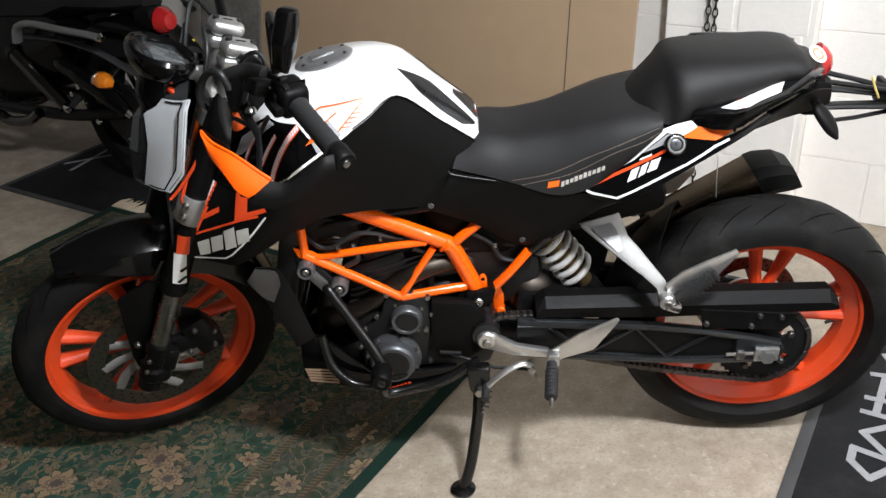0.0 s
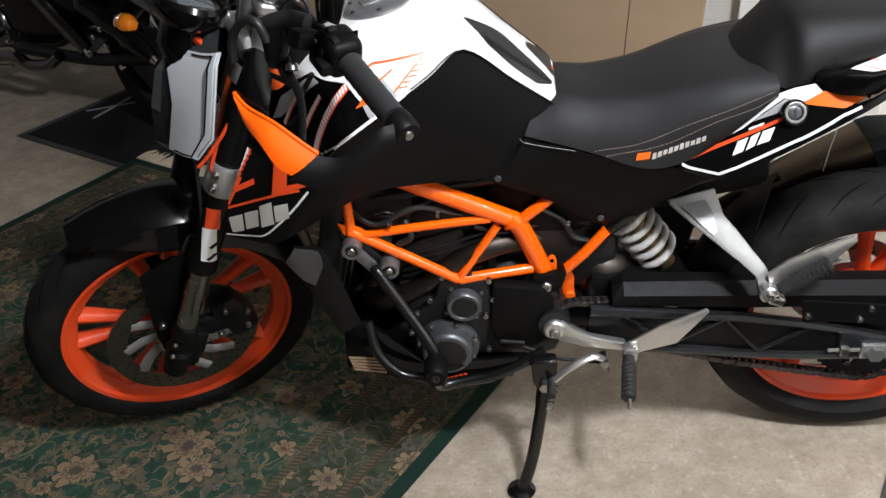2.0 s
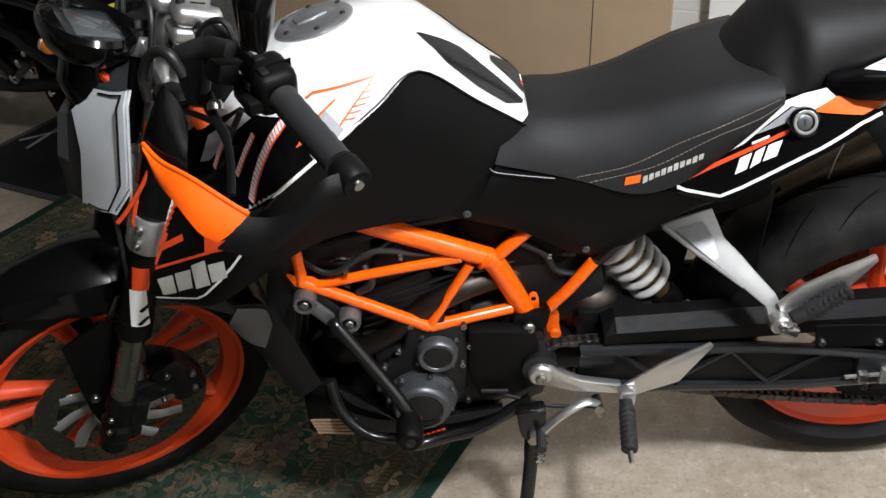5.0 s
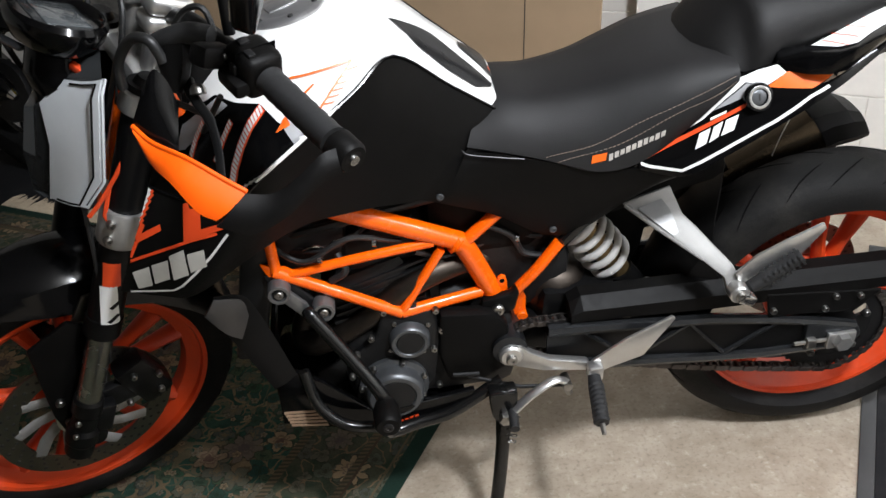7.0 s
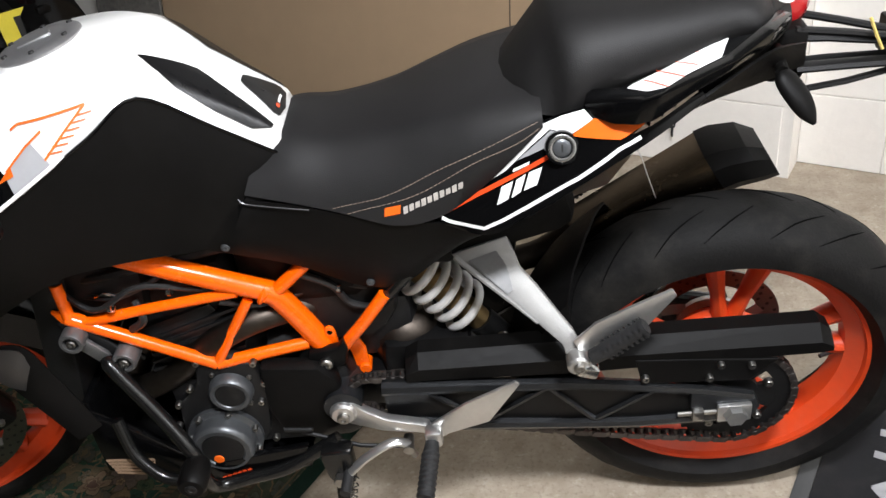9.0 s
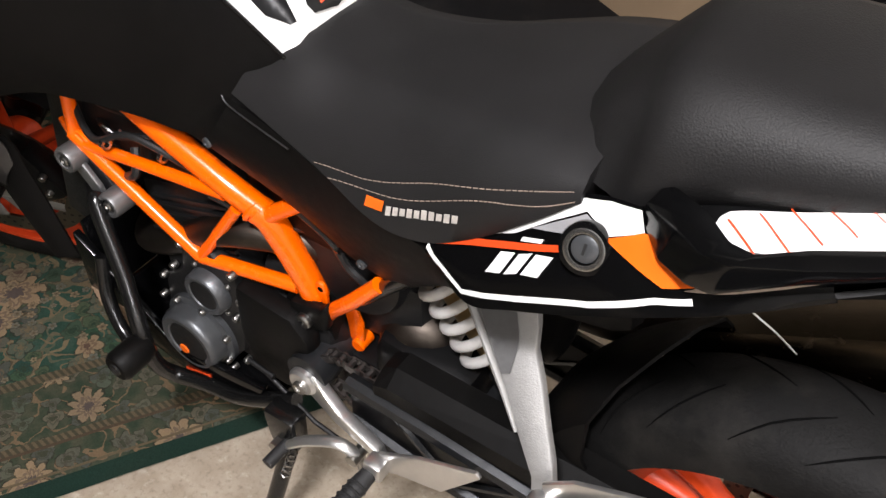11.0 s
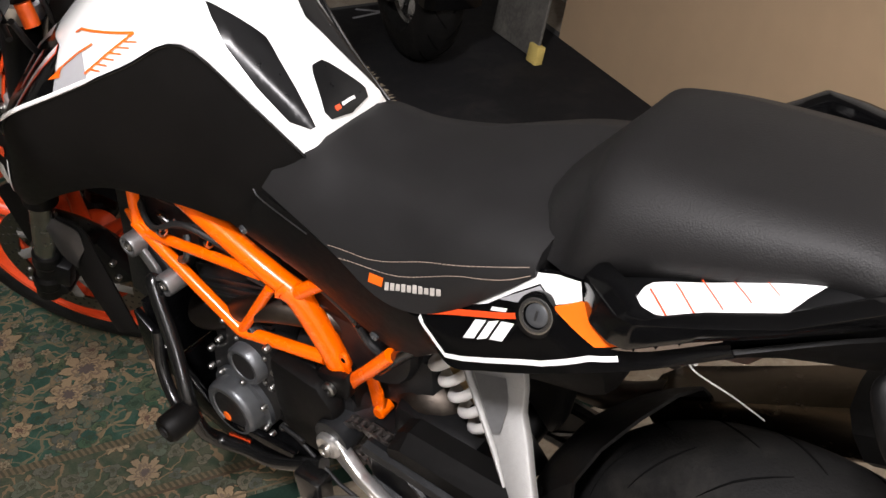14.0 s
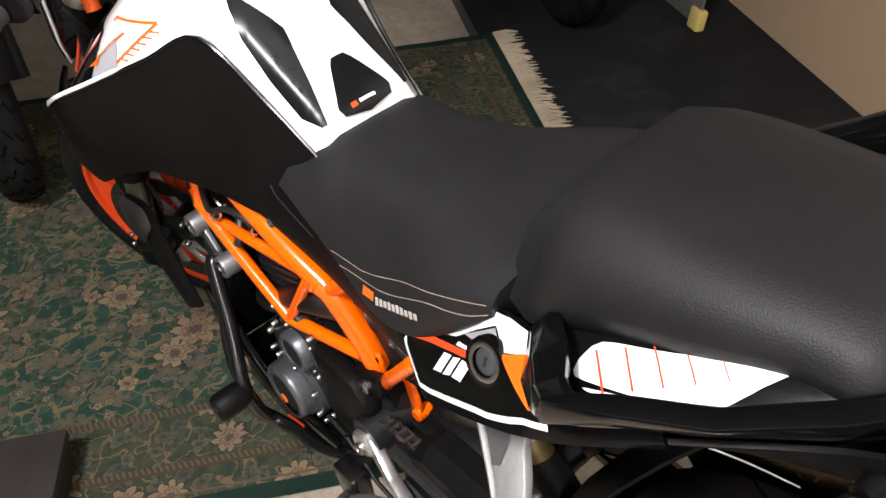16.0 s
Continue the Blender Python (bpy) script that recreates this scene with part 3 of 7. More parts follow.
REAR = pose(0.646, MID + 0.005, 0.3045, 2.0, 0, -3.0)


def both(pts):
    """A left-hand path and its mirror on the right."""
    return pts, [(x, 2 * MID - y, z) for x, y, z in pts]


def bolt(at, r, parent, m=None, material=None, depth=0.008, name="bolt"):
    bm = lathe([(r * 0.35, -depth * 0.6), (r * 0.42, -depth), (r * 0.8, -depth), (r, -depth * 0.7), (r, 0.002)], 14, centre=at)
    return part(name, bm, material or M_STEEL, parent, m=m)


def wheel(name, m, R, rim_r, width, tyre_w, hub_r, label, turn):
    """Cast wheel about the Y axis: rim with hub and five forked spokes, tyre with grooves, valve."""
    w, t = width / 2, tyre_w / 2
    rim = bmesh.new()
    prof = [(rim_r, -w), (rim_r, -w + 0.007), (rim_r - 0.012, -w + 0.012), (rim_r - 0.028, -w * 0.45), (rim_r - 0.030, 0), (rim_r - 0.028, w * 0.45), (rim_r - 0.012, w - 0.012), (rim_r, w - 0.007), (rim_r, w),
            (rim_r - 0.008, w - 0.001), (rim_r - 0.010, w - 0.010), (rim_r - 0.018, w * 0.66), (rim_r - 0.033, w * 0.40), (rim_r - 0.036, 0), (rim_r - 0.033, -w * 0.40), (rim_r - 0.018, -w * 0.66), (rim_r - 0.010, -w + 0.010), (rim_r - 0.008, -w + 0.001)]
    lathe(prof, 72, True, rim)
    ob = part(name, rim, M_RIM, moto, label, m=m, sharp=30)
    part("hub", lathe([(0.014, -0.052), (hub_r * 0.75, -0.052), (hub_r, -0.040), (hub_r, 0.040), (hub_r * 0.75, 0.052), (0.014, 0.052)], 36, True), M_RIM, ob, m=m)
    for k in range(5):
        a = 2 * math.pi * k / 5 + turn
        for off in (-0.19, 0.19):
            p0 = Vector((math.cos(a + off * 0.35), 0, math.sin(a + off * 0.35))) * (hub_r - 0.006)
            p1 = Vector((math.cos(a + off), 0, math.sin(a + off))) * (rim_r - 0.030)
            pm = (p0 + p1) / 2
            part("spoke", tube([p0, pm, p1], [0.0150, 0.0115, 0.0165], 10, flat=1.25, up=(0, 1, 0)), M_RIM, ob, m=m)
    # tyre
    prof, n = [], 26
    hgt = R - rim_r
    for i in range(n + 1):
        a = math.pi * i / n
        prof.append((rim_r - 0.004 + (hgt + 0.004) * max(0.0, math.sin(a)) ** 0.79, -math.cos(a) * (t - 0.012 * (1 - math.sin(a)) * (1 if t > 0.06 else 1.2)) if 0 < i < n else (-w + 0.004 if i == 0 else w - 0.004)))
    tb = lathe(prof + [(rim_r - 0.0045, w - 0.008), (rim_r - 0.0045, -w + 0.008)], 96, True)
    part("tyre", tb, M_RUBBER, ob, "black road tyre with slanted sipes", m=m)
    # grooves: dark narrow sipes sunk in the tread
    gr = bmesh.new()
    for k in range(22):
        for side in (-1, 1):
            pts = []
            for j in range(7):
                f = j / 6
                ang = 2 * math.pi * (k + (0.5 if side > 0 else 0)) / 22 + (0.06 + 0.26 * f if k % 2 else 0.34 * f - 0.10 * (f > 0.45) * (f - 0.45))
                th = math.pi / 2 + side * (0.12 + 0.72 * f)
                rr = rim_r - 0.004 + (hgt + 0.004) * max(0.0, math.sin(th)) ** 0.79
                yy = -math.cos(th) * (t - 0.012 * (1 - math.sin(th)))
                pts.append((rr * math.cos(ang), yy, rr * math.sin(ang)))
            tube(pts, [0.0006, 0.0011, 0.0014, 0.0014, 0.0013, 0.0010, 0.0004], 5, gr)
    part("tread_groove", gr, M_GROOVE, ob, "dark slanted tread grooves", m=m)
    va = tube([((rim_r - 0.034), -0.004, 0), (rim_r - 0.054, -0.012, 0), (rim_r - 0.070, -0.020, 0)], [0.0045, 0.0045, 0.0035], 8)
    bmesh.ops.transform(va, matrix=pose(0, 0, 0, 0, math.degrees(-turn) + 14, 0), verts=va.verts)
    part("valve", va, M_CABLE, ob, m=m)
    return ob


def brake_disc(parent, m, y, r0, r1, arms, hub, swirl):
    bm = lathe([(r0, y - 0.0022), (r1, y - 0.0022), (r1, y + 0.0022), (r0, y + 0.0022)], 64, True)
    d = part("brake_disc", bm, M_DISC, parent, "drilled steel brake disc", m=m)
    h = bmesh.new()
    for k in range(int(r1 * 200)):
        for row in range(3):
            a, rr = 2 * math.pi * (k + row * 0.33) / int(r1 * 200), r0 + (r1 - r0) * (0.22 + 0.28 * row)
            disc_y(0.0032, y - 0.0026, y - 0.0015, (rr * math.cos(a), rr * math.sin(a)), 0.0003, 8, h)
    part("drill_hole", h, M_CABLE, d, m=m)
    c = bmesh.new()
    lathe([(hub - 0.018, y - 0.004), (hub, y - 0.004), (hub, y + 0.004), (hub - 0.018, y + 0.004)], 40, True, c)
    for k in range(arms):
        a = 2 * math.pi * k / arms
        arm_ = tube([((hub - 0.004) * math.cos(a), y, (hub - 0.004) * math.sin(a)), ((hub + r0) / 2 * math.cos(a + swirl * 0.6), y, (hub + r0) / 2 * math.sin(a + swirl * 0.6)), ((r0 + 0.004) * math.cos(a + swirl), y, (r0 + 0.004) * math.sin(a + swirl))], 0.0120, 8, flat=0.30, up=(0, 1, 0))
        part("carrier_arm", arm_, M_HANGER, d, m=m)
    part("disc_carrier", c, M_CAST, d, "pale alloy disc carrier", m=m)
    return d


fw = wheel("front_wheel", FRONT, 0.293, 0.231, 0.074, 0.112, 0.040, "orange cast front wheel, turned to the left", 0.35)
brake_disc(fw, FRONT, -0.062, 0.112, 0.150, 10, 0.052, 0.55)
rw = wheel("rear_wheel", REAR, 0.3055, 0.2285, 0.096, 0.164, 0.062, "orange cast rear wheel", 0.22)
fl_ = lathe([(0.030, -0.018), (0.078, -0.012), (0.086, -0.004), (0.086, 0.010), (0.078, 0.018), (0.030, 0.022)], 40, True)
flange = part("hub_flange", fl_, M_RIM, rw, m=REAR)
for k in range(5):
    a = 2 * math.pi * (k + 0.5) / 5 + 0.22
    part("flange_hole", disc_y(0.0085, -0.0190, -0.0120, (0.064 * math.cos(a), 0.064 * math.sin(a)), 0.001, 16), M_GROOVE, flange, m=REAR)
brake_disc(rw, REAR, 0.070, 0.082, 0.115, 5, 0.055, 0.3)

# sprocket, its teeth and bolts
bm = bmesh.new()
teeth = []
for k in range(90):
    a = 2 * math.pi * k / 90
    teeth.append(((0.096 + (0.006 if k % 2 else 0)) * math.cos(a), (0.096 + (0.006 if k % 2 else 0)) * math.sin(a)))
inner = [(0.072 * math.cos(2 * math.pi * k / 90), 0.072 * math.sin(2 * math.pi * k / 90)) for k in range(90)]
for ya, yb in ((-0.0035, 0.0035),):
    rings = [[bm.verts.new((x, y, z)) for x, z in ring] for ring, y in ((teeth, ya), (inner, ya), (inner, yb), (teeth, yb))]
    for a, b in zip(rings, rings[1:] + rings[:1]):
        for k in range(90):
            bm.faces.new((a[k], a[(k + 1) % 90], b[(k + 1) % 90], b[k]))
for k in range(90):
    if k % 18 in (6, 7, 8, 9, 10):
        continue
    a, b = 2 * math.pi * k / 90, 2 * math.pi * (k + 1) / 90
    ring = [(r_ * math.cos(t_), y_, r_ * math.sin(t_)) for y_ in (-0.003, 0.003) for r_, t_ in ((0.040, a), (0.074, a), (0.074, b), (0.040, b))]
    vs = [bm.verts.new(q) for q in ring]
    bm.faces.new(vs[:4])
    bm.faces.new(vs[4:])
    if k % 18 in (5, 11):
        e_ = (0, 1, 5, 4) if k % 18 == 11 else (3, 2, 6, 7)
        bm.faces.new([vs[i] for i in e_])
lathe([(0.020, -0.006), (0.046, -0.006), (0.046, 0.02), (0.020, 0.02)], 30, True, bm)
spr = part("rear_sprocket", bm, M_ENGD, moto, "black steel rear sprocket", m=REAR @ pose(0, -0.092, 0))
for k in range(5):
    a = 2 * math.pi * k / 5 + 0.5
    bolt((0.064 * math.cos(a), -0.006, 0.064 * math.sin(a)), 0.007, spr, REAR @ pose(0, -0.092, 0), name="sprocket_bolt")

# chain: every link along the upper and lower run
CH_Y = MID - 0.092
sx, sz, sr, rr_ = 0.085, 0.372, 0.034, 0.099
loop = []
for i in range(40):
    f = i / 40
    loop.append((sx + (0.640 - sx) * f, sz + sr + (0.303 + rr_ - sz - sr) * f))
for i in range(19):
    a = math.pi / 2 - math.pi * i / 19
    loop.append((0.640 + rr_ * math.cos(a), 0.303 + rr_ * math.sin(a)))
for i in range(40):
    f = i / 40
    loop.append((0.640 + (sx - 0.640) * f, 0.303 - rr_ + (sz - sr - 0.303 + rr_) * f - 0.012 * math.sin(math.pi * f)))
for i in range(8):
    a = -math.pi / 2 - math.pi * i / 8
    loop.append((sx + sr * math.cos(a), sz + sr * math.sin(a)))
bm = bmesh.new()
for i, (x, z) in enumerate(loop):
    x2, z2 = loop[(i + 1) % len(loop)]
    a = math.degrees(math.atan2(z2 - z, x2 - x))
    wy = 0.0075 if i % 2 else 0.0055
    for s in (-1, 1):
        box((math.hypot(x2 - x, z2 - z) + 0.007, 0.0018, 0.011), ((x + x2) / 2, CH_Y + s * wy, (z + z2) / 2), m=pose(0, 0, 0, 0, -a, 0), bm=bm)
    disc_y(0.0048, CH_Y - 0.009, CH_Y + 0.009, (x, z), 0.0005, 7, bm)
part("drive_chain", bm, M_CHAIN, moto, "oily steel drive chain", smooth=False)

# ---- swingarm ----
swing = part("swingarm", tube([(0.24, MID - 0.105, 0.34), (0.24, MID + 0.105, 0.34)], 0.026, 10), M_SWING, moto, "dark grey lattice swingarm")
part("swingarm_pivot", lathe([(0.022, -0.12), (0.03, -0.118), (0.03, 0.118), (0.022, 0.12)], 20, centre=(0.045, MID, 0.372)), M_SWING, swing)
SW_TOP = [(0.11, 0.402), (0.22, 0.394), (0.39, 0.380), (0.50, 0.362), (0.60, 0.340), (0.668, 0.322)]
SW_LOW = [(0.11, 0.327), (0.20, 0.312), (0.30, 0.302), (0.40, 0.290), (0.50, 0.282), (0.668, 0.282)]
for s in (-1, 1):
    y = MID + s * 0.112
    for rail in (SW_TOP, SW_LOW):
        part("swingarm_rail", tube([(x, y, z) for x, z in rail], [0.013, 0.012, 0.011, 0.010, 0.010, 0.010], 8, flat=0.9), M_RAIL, swing)
    for a, b in (((0.17, 0.392), (0.26, 0.312)), ((0.26, 0.312), (0.36, 0.376)), ((0.36, 0.376), (0.43, 0.295)), ((0.43, 0.295), (0.52, 0.350))):
        part("swingarm_brace", tube([(a[0], y, a[1]), (b[0], y, b[1])], 0.0055, 6, flat=0.9), M_RAIL, swing)
    part("swingarm_web", prism(SW_TOP + SW_LOW[::-1], y + 0.002 - (0.004 if s > 0 else 0), y + 0.008 - (0.010 if s > 0 else 0)), M_BLACKP, swing, "dark inner web", smooth=False)
    part("axle_block", prism([(0.575, 0.345), (0.672, 0.325), (0.682, 0.304), (0.672, 0.284), (0.575, 0.280)], y - 0.010, y + 0.012, 0.004), M_SWING, swing)
bm = box((0.052, 0.010, 0.034), (0.640, MID - 0.127, 0.303), 0.003)
lathe([(0.010, -0.018), (0.016, -0.018), (0.018, -0.010), (0.018, 0.0)], 6, bm=bm, centre=(0.640, MID - 0.125, 0.303))
part("axle_nut", bm, M_ALU, swing, "bright axle nut and adjuster block")
# dark backing blocks, added to hide bright floor seen past the chain
part("chain_backing", box((0.14, 0.15, 0.085), (0.178, MID + 0.010, 0.395), 0.020, m=pose(0, 0, 0, 0, 4, 0)), M_BLACKP, swing, "dark backing block behind the chain")
part("swingarm_filler", box((0.17, 0.15, 0.075), (0.120, MID + 0.010, 0.342), 0.016), M_BLACKP, swing, "dark filler block at the swingarm's front")
part("chain_adjuster", tube([(0.555, MID - 0.124, 0.303), (0.615, MID - 0.124, 0.303)], 0.004, 8), M_STEEL, swing)
part("adjuster_lug", box((0.018, 0.018, 0.020), (0.585, MID - 0.124, 0.303), 0.003), M_STEEL, swing)

# chain guard
secs = []
for x, zo, zi, zb in ((0.150, 0.428, 0.440, 0.412), (0.170, 0.436, 0.452, 0.414), (0.40, 0.432, 0.450, 0.404), (0.760, 0.424, 0.444, 0.404), (0.778, 0.414, 0.428, 0.406)):
    secs.append([(x, -0.104, zb), (x, -0.104, zo), (x, -0.082, zi), (x, -0.055, zi), (x, -0.050, zi - 0.010), (x, -0.052, zb)])
bm = loft(secs)
part("chain_guard", bm, M_BLACKM, moto, "long black plastic chain guard", smooth=False)
bm = prism([(0.49, 0.42), (0.60, 0.41), (0.70, 0.40), (0.66, 0.36), (0.50, 0.37)], MID - 0.118, MID - 0.112, 0.002)
part("guard_plate", bm, M_BLACKM, moto, smooth=False)
for p in ((0.505, 0.385), (0.60, 0.375), (0.66, 0.395), (0.615, 0.40)):
    bolt((p[0], MID - 0.118, p[1]), 0.006, moto)

# ---- frame: orange trellis, each tube a part ----
def frame_tube(pts, r, name="frame_tube"):
    for q in both(pts):
        part(name, tube(smooth_path(q, 6) if len(q) > 2 else q, r, 22), M_ORANGE, moto)


frame_tube([(-0.43, -0.055, 0.780), (-0.245, -0.076, 0.692), (-0.092, -0.074, 0.619), (-0.026, -0.066, 0.583)], 0.0160, "main_tube")
frame_tube([(-0.034, -0.068, 0.586), (-0.020, -0.062, 0.570), (0.005, -0.054, 0.512), (0.028, -0.050, 0.455)], 0.0178, "pivot_tube")
frame_tube([(-0.320, -0.088, 0.584), (-0.225, -0.088, 0.528), (-0.130, -0.085, 0.468)], 0.0098)
frame_tube([(-0.130, -0.085, 0.468), (-0.06, -0.072, 0.470), (0.006, -0.058, 0.470)], 0.0098)
frame_tube([(-0.300, -0.088, 0.574), (-0.19, -0.086, 0.588), (-0.070, -0.078, 0.596)], 0.0080)
frame_tube([(-0.128, -0.085, 0.472), (-0.058, -0.075, 0.578)], 0.0078)
frame_tube([(-0.316, -0.088, 0.584), (-0.318, -0.080, 0.640)], 0.0090)
frame_tube([(-0.020, -0.066, 0.580), (0.035, -0.062, 0.625), (0.085, -0.058, 0.662)], 0.0105)
part("inner_frame_tube", tube([(0.020, 0.030, 0.325), (0.102, 0.030, 0.434)], 0.0120, 18), M_ORANGE, moto)
for q in both([(0.07, -0.036, 0.42)]):
    y = q[0][1]
    part("frame_web", prism([(0.058, 0.444), (0.076, 0.456), (0.086, 0.430), (0.086, 0.398), (0.081, 0.380), (0.067, 0.377), (0.063, 0.415)], y - 0.0025, y + 0.0025, 0.001), M_ORANGE, moto, "orange frame web plate")
    part("frame_boss", disc_y(0.010, y - 0.008, y + 0.018, (0.079, 0.389), 0.002, 20), M_ORANGE, moto)
frame_tube([(0.046, -0.058, 0.440), (0.066, -0.064, 0.470), (0.098, -0.068, 0.509), (0.136, -0.064, 0.556)], 0.0098)
for q in both([(-0.313, -0.088, 0.585), (-0.30, -0.0885, 0.577)]):
    part("frame_gusset", prism([(-0.338, 0.600), (-0.300, 0.590), (-0.262, 0.562), (-0.290, 0.552), (-0.325, 0.568)], q[0][1] - 0.004, q[0][1] + 0.004, 0.002), M_ORANGE, moto)
for q in both([(0.03, -0.05, 0.48)]):
    y = q[0][1]
    sg = 1 if y > MID else -1
    yl = y + sg * 0.006
    lug = part("frame_lug", prism([(0.030, 0.448), (0.052, 0.446), (0.050, 0.486), (0.047, 0.495), (0.041, 0.498), (0.035, 0.494), (0.033, 0.484)], yl - 0.0025, yl + 0.0025, 0.001), M_ORANGE, moto, "orange frame tab with a hole")
    part("tab_hole", disc_y(0.0042, yl - 0.0029, yl + 0.0029, (0.0415, 0.486), 0.0003, 14), M_GROOVE, lug)
part("frame_weld", lathe([(0.0168, -0.004), (0.0198, 0), (0.0168, 0.004)], 20), M_ORANGE, moto, m=pose(-0.036, -0.068, 0.584) @ pose(0, 0, 0, 0, 28, 0) @ pose(0, 0, 0, 0, 0, 90))
part("pivot_plate", prism([(-0.005, 0.468), (0.044, 0.466), (0.056, 0.430), (0.062, 0.385), (0.06, 0.330), (0.01, 0.300), (-0.04, 0.320), (-0.03, 0.41)], -0.062, MID + 0.07, 0.006), M_BLACKM, moto, "black frame pivot plate")
part("pivot_cover", prism([(0.005, 0.462), (0.052, 0.470), (0.062, 0.484), (0.068, 0.470), (0.060, 0.436), (0.020, 0.420), (0.0, 0.430)], -0.078, -0.060, 0.005), M_BLACKM, moto)
bolt((0.030, -0.078, 0.443), 0.011, moto, name="pivot_bolt")

# ---- engine ----
engine = part("engine_block", box((0.30, 0.175, 0.17), (-0.085, MID, 0.345), 0.03), M_ENGD, moto, "dark cast single cylinder engine")
part("cylinder", box((0.15, 0.15, 0.16), (-0.165, MID, 0.47), 0.02, m=pose(0, 0, 0, 0, -18, 0)), M_ENGD, engine)
for k in range(7):
    part("cooling_fin", box((0.165, 0.158, 0.005), (-0.170 + 0.004 * k, MID, 0.44 + 0.016 * k), m=pose(0, 0, 0, 0, -18, 0)), M_ENGD, engine)
part("cylinder_head", box((0.14, 0.13, 0.09), (-0.145, MID, 0.575), 0.02, m=pose(0, 0, 0, 0, -18, 0)), M_ENGD, engine)
bm = lathe([(0.004, -0.1215), (0.034, -0.1215), (0.036, -0.1245), (0.044, -0.1255), (0.0485, -0.122), (0.050, -0.116), (0.0505, -0.099), (0.053, -0.0975), (0.060, -0.096), (0.060, -0.060), (0.02, -0.055)], 44, centre=(-0.156, 0, 0.316))
part("alternator_cover", bm, M_ENGINE, engine, "round grey engine cover")
bm = lathe([(0.004, -0.1030), (0.023, -0.1030), (0.0245, -0.1055), (0.030, -0.1060), (0.0335, -0.102), (0.0345, -0.086), (0.036, -0.0845), (0.042, -0.083), (0.042, -0.060), (0.01, -0.055)], 40, centre=(-0.122, 0, 0.415))
part("starter_cover", bm, M_ENGINE, engine, "small round grey engine cover")
part("case_rim", prism([(-0.215, 0.39), (-0.175, 0.425), (-0.165, 0.475), (-0.115, 0.485), (-0.075, 0.460), (-0.068, 0.40), (-0.085, 0.31), (-0.12, 0.265), (-0.18, 0.268), (-0.225, 0.31)], -0.088, -0.066, 0.006), M_ENGD, engine)
for x, z in ((-0.160, 0.478), (-0.075, 0.468), (-0.068, 0.425), (-0.082, 0.385), (-0.212, 0.392), (-0.225, 0.345), (-0.078, 0.300), (-0.215, 0.30), (-0.185, 0.425), (-0.11, 0.262)):
    bolt((x, -0.088, z), 0.0056, engine, name="case_bolt")
part("sprocket_cover", prism([(-0.07, 0.46), (0.02, 0.45), (0.045, 0.42), (0.05, 0.33), (0.0, 0.30), (-0.06, 0.305), (-0.075, 0.37)], -0.098, -0.066, 0.010), M_BLACKM, engine, "black front sprocket cover")
part("clutch_arm", tube([(-0.055, -0.108, 0.335), (-0.01, -0.110, 0.332)], 0.004, 8), M_ENGD, engine)
for k in range(7):
    a = 0.35 + k * 0.9
    bolt((-0.156 + 0.0565 * math.cos(a), -0.0965, 0.316 + 0.0565 * math.sin(a)), 0.0048, engine, name="cover_bolt")
for k in range(4):
    a = 0.6 + k * 1.57
    bolt((-0.122 + 0.040 * math.cos(a), -0.0835, 0.415 + 0.040 * math.sin(a)), 0.0042, engine, name="cover_bolt")
# darker discs: shade of the flat faces against the lit rims, as colour
part("cover_face_shade", disc_y(0.0335, -0.1232, -0.1200, (-0.156, 0.316), 0.001, 36), M_ENGD, engine, "flat cover face, its shade put into a darker colour")
part("cover_face_shade", disc_y(0.0228, -0.1046, -0.1010, (-0.122, 0.415), 0.001, 30), M_ENGD, engine, "flat cover face, its shade put into a darker colour")
# marks on the engine cover: short red bars and an orange badge
part("orange_badge", disc_y(0.0085, -0.1246, -0.1205, (-0.167, 0.296), 0.001, 22), M_DEC_O, engine)
# cables and hoses over the cylinder head
for pts, r in (([(-0.30, -0.06, 0.60), (-0.24, -0.085, 0.612), (-0.19, -0.07, 0.622), (-0.15, -0.03, 0.63)], 0.005), ([(-0.32, -0.05, 0.62), (-0.25, -0.07, 0.64), (-0.15, -0.06, 0.65), (0.02, -0.03, 0.66)], 0.007),
               ([(-0.07, -0.05, 0.52), (0.00, -0.03, 0.53), (0.06, -0.02, 0.58), (0.10, -0.03, 0.62)], 0.006), ([(-0.22, -0.075, 0.595), (-0.21, -0.09, 0.57), (-0.235, -0.085, 0.55)], 0.006), ([(0.05, -0.07, 0.64), (0.09, -0.06, 0.62), (0.13, -0.055, 0.60)], 0.004)):
    part("hose", tube(smooth_path(pts, 5), r, 8), M_CABLE, moto)
part("cable_clip", tube(smooth_path([(-0.27, -0.080, 0.612), (-0.25, -0.088, 0.622), (-0.235, -0.086, 0.615), (-0.22, -0.088, 0.628)], 4), 0.0022, 6), M_CHROMED, moto)
# exhaust header round the engine and the collector can
bm = tube(smooth_path([(-0.21, 0.02, 0.46), (-0.275, 0.0, 0.44), (-0.300, -0.02, 0.40), (-0.28, -0.05, 0.395), (-0.21, -0.062, 0.435), (-0.14, -0.066, 0.490), (-0.07, -0.062, 0.525), (0.0, -0.03, 0.52), (0.06, 0.0, 0.50)], 6), 0.021, 16)
part("exhaust_header", bm, M_HEADER, moto, "discoloured steel exhaust header")
bm = lathe([(0.02, 0), (0.055, 0.004), (0.06, 0.03), (0.058, 0.055), (0.046, 0.075), (0.030, 0.085)], 30)
part("collector_can", bm, M_HEADER, moto, m=pose(0.145, 0.016, 0.378) @ pose(0, 0, 0, 90, 0, 0))
